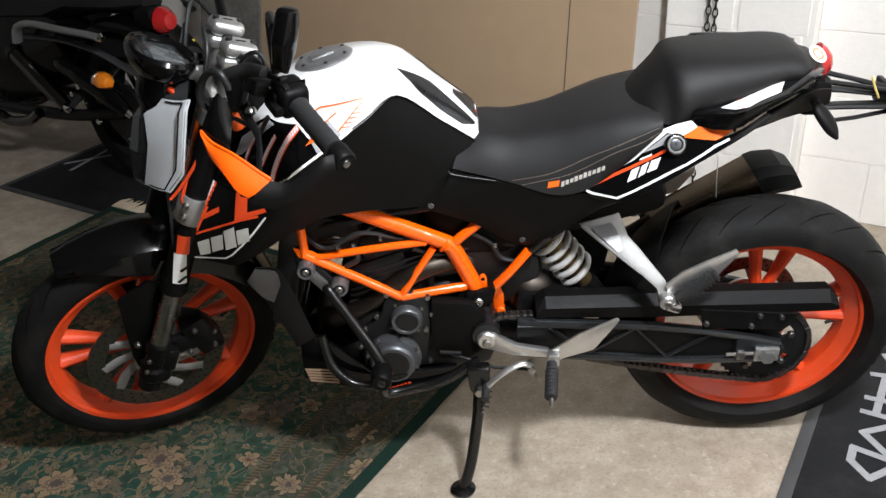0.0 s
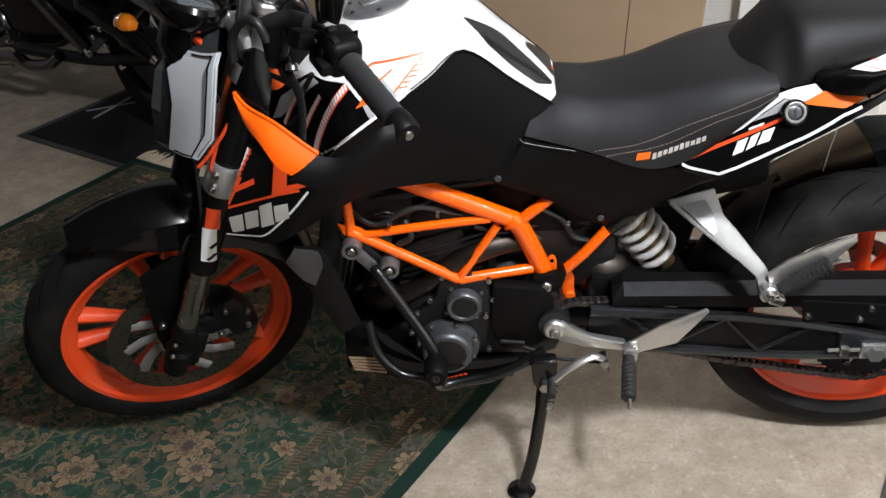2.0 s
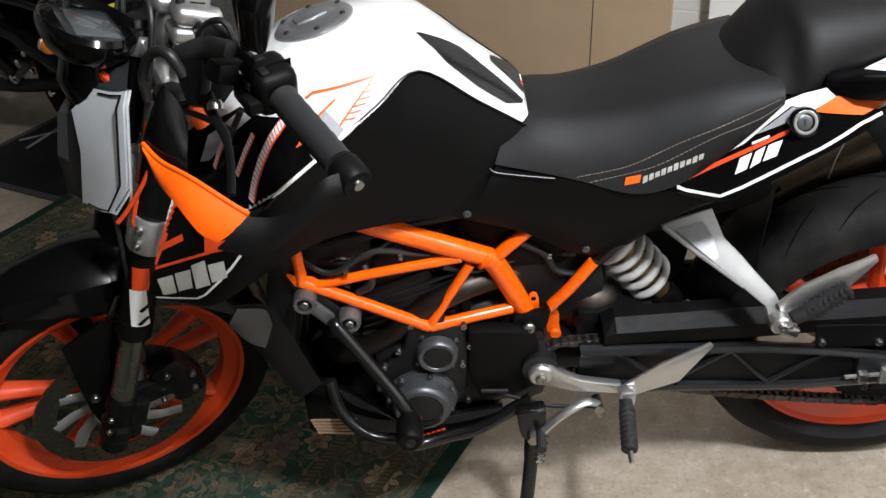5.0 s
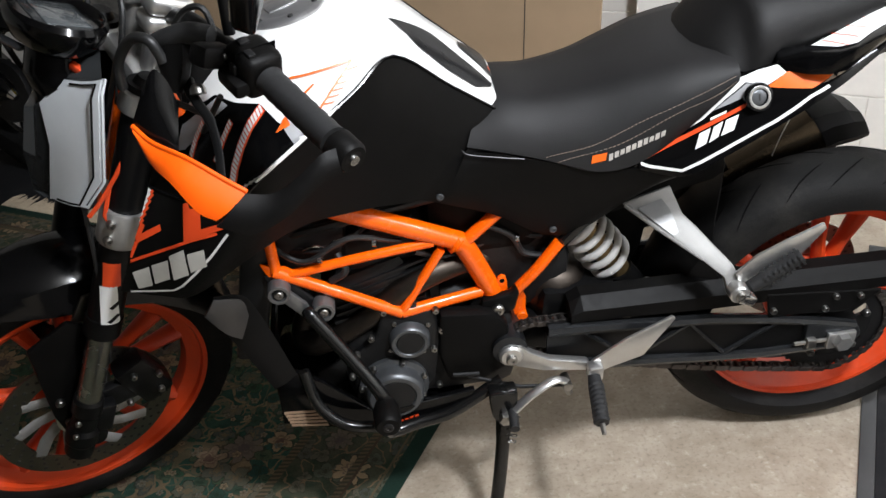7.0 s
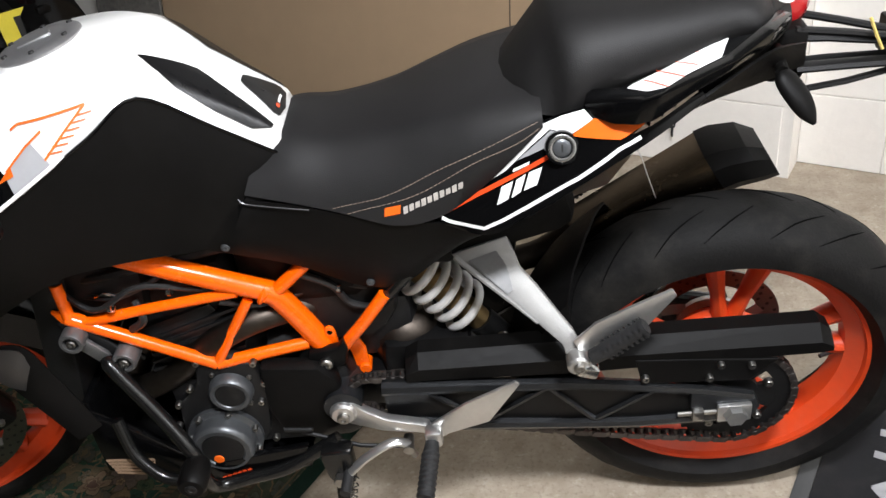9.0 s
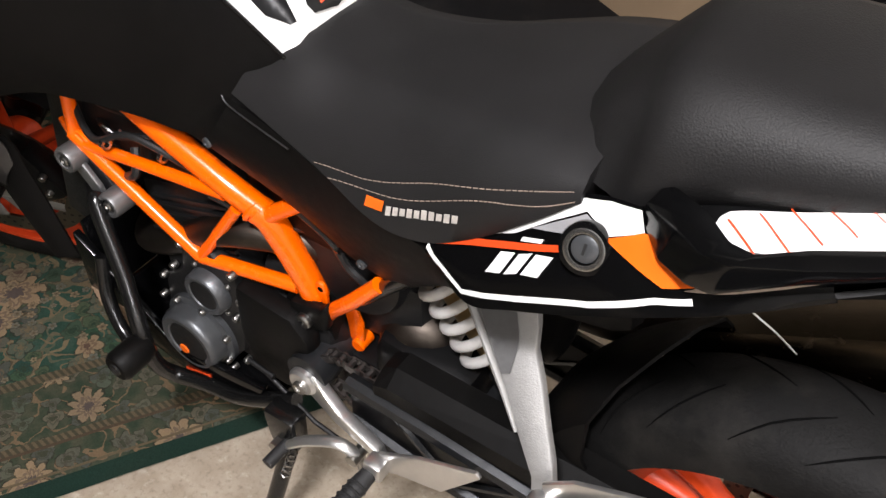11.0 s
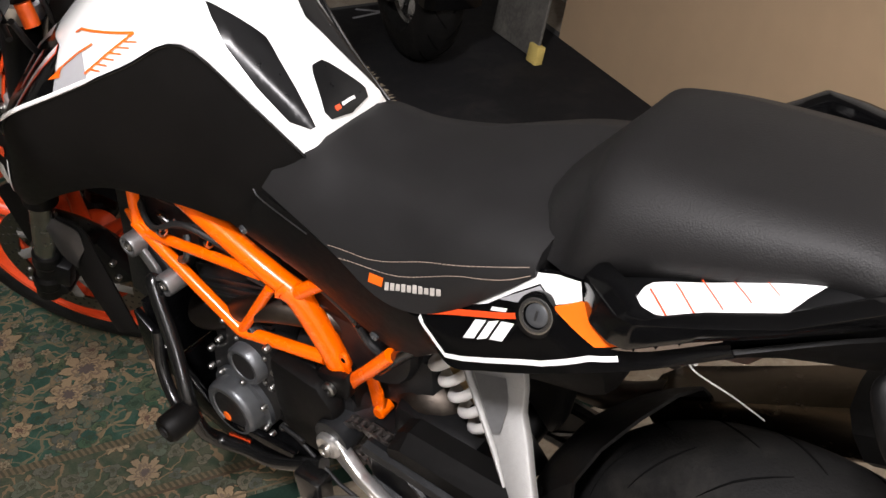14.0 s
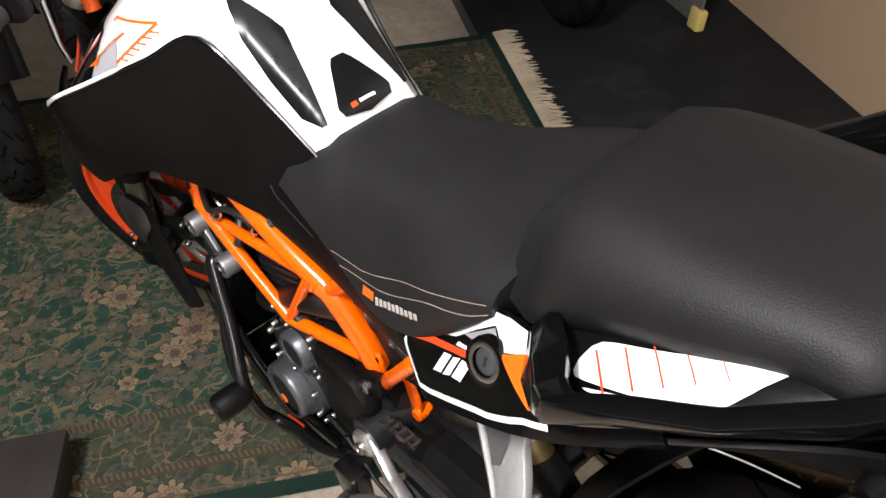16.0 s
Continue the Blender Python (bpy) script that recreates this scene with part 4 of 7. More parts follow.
part("air_box", box((0.20, 0.12, 0.14), (0.02, MID, 0.60), 0.03), M_BLACKM, moto)
part("inner_fender", box((0.23, 0.12, 0.11), (0.300, MID, 0.650), 0.03, m=pose(0, 0, 0, 0, -14, 0)), M_BLACKM, moto)
part("inner_mudguard", prism([(0.205, 0.520), (0.235, 0.700), (0.330, 0.715), (0.352, 0.620), (0.330, 0.520), (0.318, 0.440), (0.300, 0.400), (0.285, 0.420)], 0.048, 0.080, 0.012), M_BLACKM, moto, "black inner mudguard wall")
part("battery_tray", box((0.20, 0.13, 0.10), (0.16, MID, 0.66), 0.02), M_BLACKM, moto)
part("air_horn", lathe([(0.075, 0), (0.08, 0.01), (0.075, 0.03), (0.05, 0.04)], 30), M_ENGD, moto, m=pose(0.07, -0.04, 0.53))
for q in both([(-0.315, -0.097, 0.555)]):
    part("engine_mount", prism([(-0.335, 0.58), (-0.300, 0.575), (-0.262, 0.52), (-0.275, 0.49), (-0.295, 0.50), (-0.325, 0.54)], q[0][1] + 0.004, q[0][1] + 0.014, 0.003), M_ENGD, moto, "dark engine mount")
for x, z in ((-0.315, 0.557), (-0.252, 0.512)):
    b = part("mount_bush", lathe([(0.0100, -0.108), (0.0120, -0.116), (0.0165, -0.116), (0.0180, -0.112), (0.0180, -0.080)], 28, centre=(x, 0, z)), M_BUSH, moto, "grey engine bush")
    part("bush_core", disc_y(0.0105, -0.1120, -0.1000, (x, z), 0.001, 24), M_ENGD, b)
    bolt((x, -0.1125, z), 0.0072, moto, material=M_STEEL, depth=0.005)
part("mount_link", prism([(-0.322, 0.545), (-0.302, 0.556), (-0.276, 0.524), (-0.272, 0.505), (-0.288, 0.502), (-0.302, 0.520)], -0.104, -0.096, 0.002), M_BUSH, moto, "grey link plate")
# dark filler blocks, added to close bright gaps behind the frame
part("gap_filler", box((0.13, 0.16, 0.10), (-0.270, MID, 0.605), 0.02, m=pose(0, 0, 0, 0, 10, 0)), M_ENGD, moto, "dark filler block behind the frame")
part("pivot_gap_filler", box((0.13, 0.12, 0.13), (0.105, MID + 0.02, 0.455), 0.03), M_ENGD, moto)
part("starter_motor", tube([(-0.06, -0.02, 0.445), (0.03, -0.02, 0.450)], 0.030, 18), M_ENGD, moto)
for k, pts in enumerate(([(-0.33, -0.07, 0.63), (-0.27, -0.095, 0.60), (-0.20, -0.09, 0.63), (-0.12, -0.07, 0.60)], [(-0.10, -0.075, 0.58), (-0.04, -0.05, 0.545), (0.04, -0.04, 0.565), (0.11, -0.045, 0.56)], [(-0.30, -0.08, 0.58), (-0.27, -0.075, 0.52), (-0.25, -0.06, 0.47)], [(0.02, -0.055, 0.60), (0.06, -0.05, 0.57), (0.08, -0.045, 0.53), (0.12, -0.05, 0.52)])):
    part("wiring_loom", tube(smooth_path(pts, 6), 0.0045 + 0.0012 * (k % 2), 8), M_CABLE, moto)
for x, y, z in ((-0.245, -0.096, 0.603), (-0.16, -0.082, 0.612), (0.0, -0.048, 0.552), (0.07, -0.048, 0.563)):
    part("loom_clip", lathe([(0.004, -0.003), (0.0075, -0.003), (0.0075, 0.003), (0.004, 0.003)], 12, True), M_CHROMED, moto, m=pose(x, y, z, 0, 0, 80))
# radiator and belly pan
part("radiator", box((0.05, 0.19, 0.29), (-0.355, MID, 0.545), 0.008, m=pose(0, 0, 0, 0, 12, 0)), M_ENGD, moto, "black finned radiator")
pan_l = [(-0.345, 0.425), (-0.350, 0.290), (-0.258, 0.262), (-0.165, 0.240), (-0.030, 0.285), (-0.02, 0.31), (-0.19, 0.285), (-0.27, 0.37)]
bm = bmesh.new()
prism(pan_l, -0.125, -0.112, 0.003, bm)
prism(pan_l, 2 * MID + 0.112, 2 * MID + 0.125, 0.003, bm)
box((0.32, 0.23, 0.012), (-0.19, MID, 0.258), 0.003, m=pose(0, 0, 0, 0, 6, 0), bm=bm)
box((0.012, 0.235, 0.14), (-0.346, MID, 0.358), 0.003, bm=bm)
belly = part("belly_pan", bm, M_BLACKG, moto, "gloss black belly pan")
for k in range(6):
    part("red_mark", box((0.0065, 0.0012, 0.0050), (-0.168 + 0.0088 * k, -0.1262, 0.2535 + 0.0029 * k), m=pose(0, 0, 0, 0, -18, 0)), M_DEC_R, belly, smooth=False)
for k in range(5):
    part("stripe", prism([(-0.345 + 0.002 * k, 0.318 - 0.0075 * k), (-0.268 - 0.002 * k, 0.312 - 0.0085 * k), (-0.268 - 0.002 * k, 0.307 - 0.0085 * k), (-0.345 + 0.002 * k, 0.313 - 0.0075 * k)], -0.1262, -0.1248), M_SLAT, belly, smooth=False)

# crash bar with slider
bar = smooth_path([(-0.276, -0.108, 0.516), (-0.268, -0.120, 0.506), (-0.218, -0.145, 0.432), (-0.176, -0.172, 0.366), (-0.178, -0.165, 0.300), (-0.172, -0.145, 0.258), (-0.120, -0.132, 0.258), (-0.06, -0.128, 0.270), (0.028, -0.112, 0.312)], 5)
part("crash_bar", tube(bar, 0.0115, 12), M_FRAMEB, moto, "black steel crash bar")
part("crash_bar", tube([(x, 2 * MID - y, z) for x, y, z in bar], 0.0115, 12), M_FRAMEB, moto, "black steel crash bar")
part("crash_bar_arm", tube(smooth_path([(-0.300, -0.120, 0.400), (-0.285, -0.140, 0.340), (-0.245, -0.155, 0.300), (-0.190, -0.160, 0.290)], 4), 0.010, 10), M_FRAMEB, moto)
bm = lathe([(0.006, -0.224), (0.018, -0.224), (0.022, -0.218), (0.022, -0.186), (0.018, -0.172)], 24, centre=(-0.174, 0, 0.352))
part("crash_slider", bm, M_BLACKM, moto, "black nylon crash bobbin")
bolt((-0.174, -0.2235, 0.352), 0.009, moto, material=M_ENGD, depth=0.003)

# ---- foot controls, left side (the right side mirrors the pegs) ----
hang = [(0.028, 0.384), (0.062, 0.384), (0.078, 0.368), (0.11, 0.354), (0.175, 0.349), (0.180, 0.330), (0.10, 0.328), (0.05, 0.336), (0.030, 0.345)]


def slanted(bm, s):
    """Leans a plate so that its front end lies nearer to the engine."""
    for v in bm.verts:
        v.co.y -= s * 0.030 * min(1.0, max(0.0, (0.16 - v.co.x) / 0.12))
    return bm


for s in (-1, 1):
    f = (lambda y: y) if s < 0 else (lambda y: 2 * MID - y)
    a, b = sorted((f(-0.136), f(-0.118)))
    hg = part("footpeg_hanger", slanted(prism(hang, a, b, 0.004), s), M_ALU, moto, "bright alloy footpeg hanger")
    a, b = sorted((f(-0.138), f(-0.132)))
    part("heel_plate", prism([(0.178, 0.352), (0.235, 0.392), (0.312, 0.430), (0.318, 0.424), (0.268, 0.350), (0.205, 0.330), (0.186, 0.318)], a, b, 0.002), M_ALU, hg, "brushed alloy heel plate")
    y0, y1 = sorted((f(-0.150), f(-0.110)))
    part("hanger_boss", disc_y(0.021, f(-0.118), f(-0.080), (0.045, 0.366), 0.004, 28), M_ALU, hg)
    bolt((0.045, f(-0.118), 0.362), 0.010, hg, material=M_STEEL, depth=0.006 if s < 0 else -0.006)
    peg = part("footpeg", tube([(0.180, f(-0.145), 0.335), (0.176, f(-0.175), 0.330), (0.168, f(-0.245), 0.318)], [0.010, 0.0125, 0.0115], 12), M_GRIP, hg, "ribbed black rubber footpeg")
    bm = bmesh.new()
    for k in range(8):
        q = Vector((0.176, f(-0.178), 0.331)).lerp(Vector((0.168, f(-0.240), 0.319)), k / 7)
        lathe([(0.0115, -0.0022), (0.0142, 0), (0.0115, 0.0022)], 12, bm=bm, centre=q)
    part("peg_rib", bm, M_GRIP, peg)
    part("peg_feeler", tube([(0.168, f(-0.245), 0.316), (0.167, f(-0.262), 0.310)], [0.005, 0.0035], 8), M_STEEL, peg)
    part("peg_clevis", box((0.026, 0.024, 0.030), (0.182, f(-0.146), 0.338), 0.005), M_ALU, hg)
bm = tube(smooth_path([(0.140, -0.130, 0.304), (0.115, -0.136, 0.318), (0.075, -0.146, 0.302), (0.042, -0.152, 0.274)], 4), [0.0085] * 13, 10, flat=0.7)
gear = part("gear_lever", bm, M_ALU, moto, "polished alloy gear lever")
part("toe_peg", tube([(0.040, -0.146, 0.272), (0.036, -0.188, 0.268)], 0.0085, 12), M_GRIP, gear)
part("lever_pivot", lathe([(0.003, -0.144), (0.0085, -0.142), (0.0085, -0.112)], 18, centre=(0.138, 0, 0.302)), M_STEEL, gear)
part("gear_rod", tube([(0.138, -0.120, 0.288), (0.06, -0.116, 0.294), (-0.03, -0.106, 0.326)], 0.0035, 8), M_ENGD, gear)
part("linkage_joint", tube([(0.138, -0.126, 0.290), (0.145, -0.128, 0.274)], 0.006, 8), M_STEEL, gear)

# side stand: foot on the floor
bm = tube(smooth_path([(0.028, -0.130, 0.262), (0.022, -0.148, 0.200), (0.004, -0.180, 0.090), (-0.016, -0.201, 0.021)], 5), [0.014] * 5 + [0.0125] * 10 + [0.013], 12, flat=0.85)
stand = part("side_stand", bm, M_FRAMEB, moto, "black steel side stand, folded out")
part("stand_foot", lathe([(0.010, -0.006), (0.026, -0.004), (0.028, 0.002), (0.018, 0.007), (0.010, 0.008)], 24), M_FRAMEB, stand, m=pose(-0.018, -0.203, 0.019) @ pose(0, 0, 0, 86, 0, 0))
part("stand_bracket", prism([(0.00, 0.315), (0.05, 0.315), (0.048, 0.245), (0.02, 0.235), (0.005, 0.26)], -0.150, -0.118, 0.006), M_FRAMEB, stand)
part("stand_bolt", lathe([(0.004, -0.165), (0.011, -0.163), (0.011, -0.148)], 6, centre=(0.026, 0, 0.262)), M_STEEL, stand)
sp = [(0.046 + 0.007 * math.cos(k * 1.2) - 0.0005 * k, -0.150 + 0.007 * math.sin(k * 1.2) - 0.0006 * k, 0.255 - 0.0022 * k) for k in range(24)]
part("stand_spring", tube(sp, 0.0014, 5), M_CHROMED, stand)

# ---- shock ----
AX0, AX1 = Vector((0.150, 0.006, 0.586)), Vector((0.284, 0.008, 0.402))
d = (AX1 - AX0).normalized()
ex = d.cross(Vector((0, 1, 0))).normalized()
ey = d.cross(ex)
coil = [AX0.lerp(AX1, 0.12 + 0.60 * k / 150) + 0.0375 * (math.cos(k * 0.230) * ex + math.sin(k * 0.230) * ey) for k in range(151)]
shock = part("shock_absorber", tube([AX0, AX0.lerp(AX1, 0.5), AX1], [0.022, 0.022, 0.018], 16), M_BRASS, moto, "rear shock absorber with white spring")
part("spring", tube(coil, 0.0068, 12), M_SPRING, shock, "white painted coil spring")
part("spring_seat", tube([AX0.lerp(AX1, 0.02), AX0.lerp(AX1, 0.09)], 0.040, 24), M_ENGD, shock)
part("lower_eye", tube([AX0.lerp(AX1, 0.86), AX0.lerp(AX1, 1.12)], 0.024, 16), M_ENGD, shock)
bolt((0.300, -0.035, 0.425), 0.010, shock)

# inner rear mudguard: wraps the front of the tyre, its upper edge cut on the slant
bm = bmesh.new()
rows = []
for k in range(17):
    row = []
    for y, dr, cut in ((-0.094, -0.075, 150), (-0.092, -0.035, 146), (-0.078, -0.004, 140), (-0.045, 0.010, 134), (0, 0.014, 128), (0.045, 0.010, 124), (0.078, -0.004, 122), (0.092, -0.035, 122)):
        a = radians(186 + (cut - 186) * k / 16)
        r_ = 0.322 + dr
        row.append(bm.verts.new((0.640 + r_ * math.cos(a), MID + y, 0.303 + r_ * math.sin(a))))
    rows.append(row)
for a, b in zip(rows, rows[1:]):
    for k in range(7):
        bm.faces.new((a[k], a[k + 1], b[k + 1], b[k]))
part("rear_hugger", thicken(bm, 0.004), M_BLACKM, moto, "black inner rear mudguard")

# ---- passenger hangers and pegs ----
for s in (-1, 1):
    f = (lambda y: y) if s < 0 else (lambda y: 2 * MID - y)
    arm = []
    for l_, r_ in (((0.238, -0.055, 0.610), (0.318, -0.050, 0.629)), ((0.254, -0.063, 0.597), (0.327, -0.060, 0.607)), ((0.286, -0.085, 0.576), (0.334, -0.075, 0.589)), ((0.318, -0.108, 0.556), (0.354, -0.095, 0.572)), ((0.349, -0.132, 0.537), (0.373, -0.118, 0.553)), ((0.381, -0.156, 0.514), (0.397, -0.145, 0.530)), ((0.388, -0.166, 0.488), (0.412, -0.164, 0.500))):
        arm.append([(l_[0], f(l_[1]), l_[2]), (r_[0], f(r_[1]), r_[2]), (r_[0], f(r_[1] + 0.012), r_[2] - 0.004), (l_[0], f(l_[1] + 0.012), l_[2] - 0.004)])
    bm = loft(arm)
    bmesh.ops.bevel(bm, geom=bm.edges[:], offset=0.0022, segments=2, affect="EDGES", profile=0.5)
    ph = part("passenger_hanger", bm, M_HANGER, moto, "cast alloy passenger footpeg hanger")
    # flat darker patch: the shade of a cast recess put into colour
    pk = [tuple((x, f(y - 0.0014), z) for x, y, z in q) for q in (((0.262, -0.0625, 0.603), (0.302, -0.0580, 0.613)), ((0.286, -0.0800, 0.585), (0.315, -0.0740, 0.594)), ((0.312, -0.1000, 0.567), (0.320, -0.0975, 0.571)))]
    part("hanger_pocket_shade", thicken(patch(pk, 0.0, 3, 3), 0.001), M_BUSH, ph, "darker patch that puts a recess's shade into the colour")
    part("hanger_rib", tube([(0.243, f(-0.059), 0.608), (0.288, f(-0.088), 0.577), (0.320, f(-0.110), 0.557), (0.350, f(-0.134), 0.538)], [0.0045, 0.0045, 0.004, 0.002], 8, flat=0.8), M_HANGER, ph)
    a, b = sorted((f(-0.164), f(-0.158)))
    part("heel_guard", prism([(0.395, 0.525), (0.425, 0.555), (0.470, 0.578), (0.525, 0.603), (0.531, 0.592), (0.492, 0.540), (0.440, 0.525), (0.405, 0.500)], a, b, 0.002), M_ALU, ph, "brushed alloy heel guard")
    part("hanger_eye", disc_y(0.016, f(-0.182), f(-0.156), (0.400, 0.494), 0.003, 22), M_ALU, ph)
    bolt((0.400, f(-0.182), 0.494), 0.008, ph, depth=0.005 if s < 0 else -0.005)
    pg = part("passenger_peg", tube([(0.418, f(-0.176), 0.505), (0.440, f(-0.178), 0.522), (0.488, f(-0.180), 0.560)], [0.010, 0.0125, 0.011], 12), M_GRIP, ph, "folded black rubber passenger peg")
    bm = bmesh.new()
    for k in range(8):
        q = Vector((0.438, f(-0.178), 0.520)).lerp(Vector((0.485, f(-0.180), 0.557)), k / 7)
        box((0.004, 0.0235, 0.0235), q, 0.004, m=pose(0, 0, 0, 0, -38, 0), bm=bm)
    part("peg_rib", bm, M_GRIP, pg)
    part("peg_joint", box((0.030, 0.022, 0.018), (0.412, f(-0.176), 0.484), 0.005, m=pose(0, 0, 0, 0, 20, 0)), M_CHROMED, ph)

# ---- bodywork ----
def bvh_of(ob):
    b = bmesh.new()
    b.from_mesh(ob.data)
    t = BVHTree.FromBMesh(b)
    b.free()
    return t


def drape(name, poly, target, material, parent, label="", way=(0, 1, 0), lift=0.0012, step=0.012, plane="xz", start=-0.6):
    """A thin sticker: an outline seen along `way`, laid on the surface of target. The outline is in (x, z), or in (x, y) for plane xy."""
    tree_ = target if isinstance(target, BVHTree) else bvh_of(target)
    bm = bmesh.new()
    f = bm.faces.new([bm.verts.new((a, 0, b)) for a, b in poly])
    bmesh.ops.triangulate(bm, faces=[f])
    for _ in range(4):
        long = [e for e in bm.edges if e.calc_length() > step]
        if not long:
            break
        bmesh.ops.subdivide_edges(bm, edges=long, cuts=1)
        bmesh.ops.triangulate(bm, faces=[f for f in bm.faces if len(f.verts) > 3])
    w = Vector(way).normalized()
    dead = []
    for v in bm.verts:
        o = Vector((v.co.x, start, v.co.z)) if plane == "xz" else Vector((v.co.x, v.co.z, start))
        hit, nrm, _, _ = tree_.ray_cast(o, w)
        if hit is None:
            dead.append(v)
            continue
        if nrm.dot(w) > 0:
            nrm = -nrm
        v.co = hit + nrm * lift
    bmesh.ops.delete(bm, geom=dead, context="VERTS")
    if not bm.faces:
        bm.free()
        return None
    return part(name, bm, material, parent, label, sharp=60)


def band(pts, w):
    """The outline of a line of width w through (x, z) points."""
    left, right = [], []
    for i, (x, z) in enumerate(pts):
        x0, z0 = pts[max(i - 1, 0)]
        x1, z1 = pts[min(i + 1, len(pts) - 1)]
        d = math.hypot(x1 - x0, z1 - z0)
        nx, nz = -(z1 - z0) / d * w / 2, (x1 - x0) / d * w / 2
        left.append((x + nx, z + nz))
        right.append((x - nx, z - nz))
    return left + right[::-1]


# tank cover: sections from the seat forward, half outlines (y, z) from the ridge to the lower edge
T = [(0.042, (0, 0.822), (0.035, 0.820), (0.058, 0.814), (0.068, 0.796), (0.060, 0.76)),
     (0.030, (0, 0.848), (0.030, 0.846), (0.056, 0.837), (0.072, 0.808), (0.066, 0.76)),
     (-0.03, (0, 0.898), (0.035, 0.896), (0.062, 0.885), (0.080, 0.857), (0.075, 0.78)),
     (-0.085, (0, 0.944), (0.040, 0.942), (0.068, 0.931), (0.092, 0.902), (0.085, 0.80)),
     (-0.115, (0, 0.961), (0.045, 0.959), (0.075, 0.947), (0.100, 0.918), (0.090, 0.80)),
     (-0.165, (0, 0.968), (0.060, 0.964), (0.105, 0.942), (0.143, 0.893), (0.12, 0.78)),
     (-0.23, (0, 0.964), (0.065, 0.958), (0.125, 0.924), (0.182, 0.857), (0.14, 0.76)),
     (-0.29, (0, 0.950), (0.065, 0.943), (0.130, 0.895), (0.212, 0.822), (0.16, 0.74)),
     (-0.35, (0, 0.915), (0.060, 0.908), (0.125, 0.868), (0.208, 0.790), (0.15, 0.72)),
     (-0.41, (0, 0.870), (0.055, 0.862), (0.110, 0.835), (0.180, 0.775), (0.12, 0.71))]
rows = []
for x, *half in T:
    rows.append([Vector((x, MID - y, z)) for y, z in half[::-1]] + [Vector((x, MID + y, z)) for y, z in half[1:]])
rows = resample(rows, 5)
bm = loft(rows)
tank = part("fuel_tank", bm, M_WHITE, moto, "glossy white tank cover with orange and grey graphics", sharp=28)
TB = bvh_of(tank)

# filler cap
cap = part("fuel_cap", lathe([(0.002, 0.010), (0.030, 0.010), (0.034, 0.008), (0.038, 0.0085), (0.052, 0.007), (0.056, 0.003), (0.056, -0.012)], 44), M_CAP, moto, "grey round fuel filler cap", m=pose(-0.243, MID - 0.006, 0.9555) @ pose(0, 0, 0, 0, -11, 0) @ pose(0, 0, 0, 90, 0, 0))
for k in range(6):
    a = 2 * math.pi * k / 6 + 0.3
    part("cap_bolt", lathe([(0.002, 0.010), (0.0035, 0.010), (0.0042, 0.006)], 10), M_CABLE, cap, m=pose(-0.243, MID - 0.006, 0.9555) @ pose(0, 0, 0, 0, -11, 0) @ pose(0, 0, 0, 90, 0, 0) @ pose(0.046 * math.cos(a), 0, 0.046 * math.sin(a)))
part("cap_flap", box((0.044, 0.022, 0.003), (0, 0, 0.0125), 0.001), M_CAP, cap, m=pose(-0.246, MID - 0.006, 0.9540) @ pose(0, 0, 0, 0, -11, 25))

# black knee pads on the rear slope of the tank, laid on from above
for s in (-1, 1):
    drape("tank_pad", [(x, MID + s * y) for x, y in ((-0.106, 0.058), (-0.075, 0.043), (-0.048, 0.031), (0.000, 0.042), (0.034, 0.052), (0.032, 0.057), (0.010, 0.066), (-0.030, 0.070), (-0.068, 0.071), (-0.090, 0.066))], TB, M_PAD, tank, "gloss black tank pad", way=(0, 0, -1), plane="xy", start=1.4, step=0.008, lift=0.002)
pad = drape("tank_pad", [(x, MID + y) for x, y in ((-0.006, -0.008), (-0.006, 0.008), (0.000, 0.014), (0.032, 0.034), (0.038, 0.031), (0.040, 0.0), (0.038, -0.031), (0.032, -0.034), (0.000, -0.014))], TB, M_PAD, tank, "gloss black tank pad", way=(0, 0, -1), plane="xy", start=1.4, step=0.008, lift=0.0022)
drape("tank_mark", [(0.033, MID - 0.020), (0.033, MID - 0.012), (0.036, MID - 0.012), (0.036, MID - 0.020)], TB, M_DEC_R, tank, way=(0, 0, -1), plane="xy", start=1.4, lift=0.0032)
drape("tank_mark", [(0.0335, MID - 0.009), (0.0335, MID + 0.012), (0.0355, MID + 0.012), (0.0355, MID - 0.009)], TB, M_DEC_W, tank, way=(0, 0, -1), plane="xy", start=1.4, lift=0.0032)

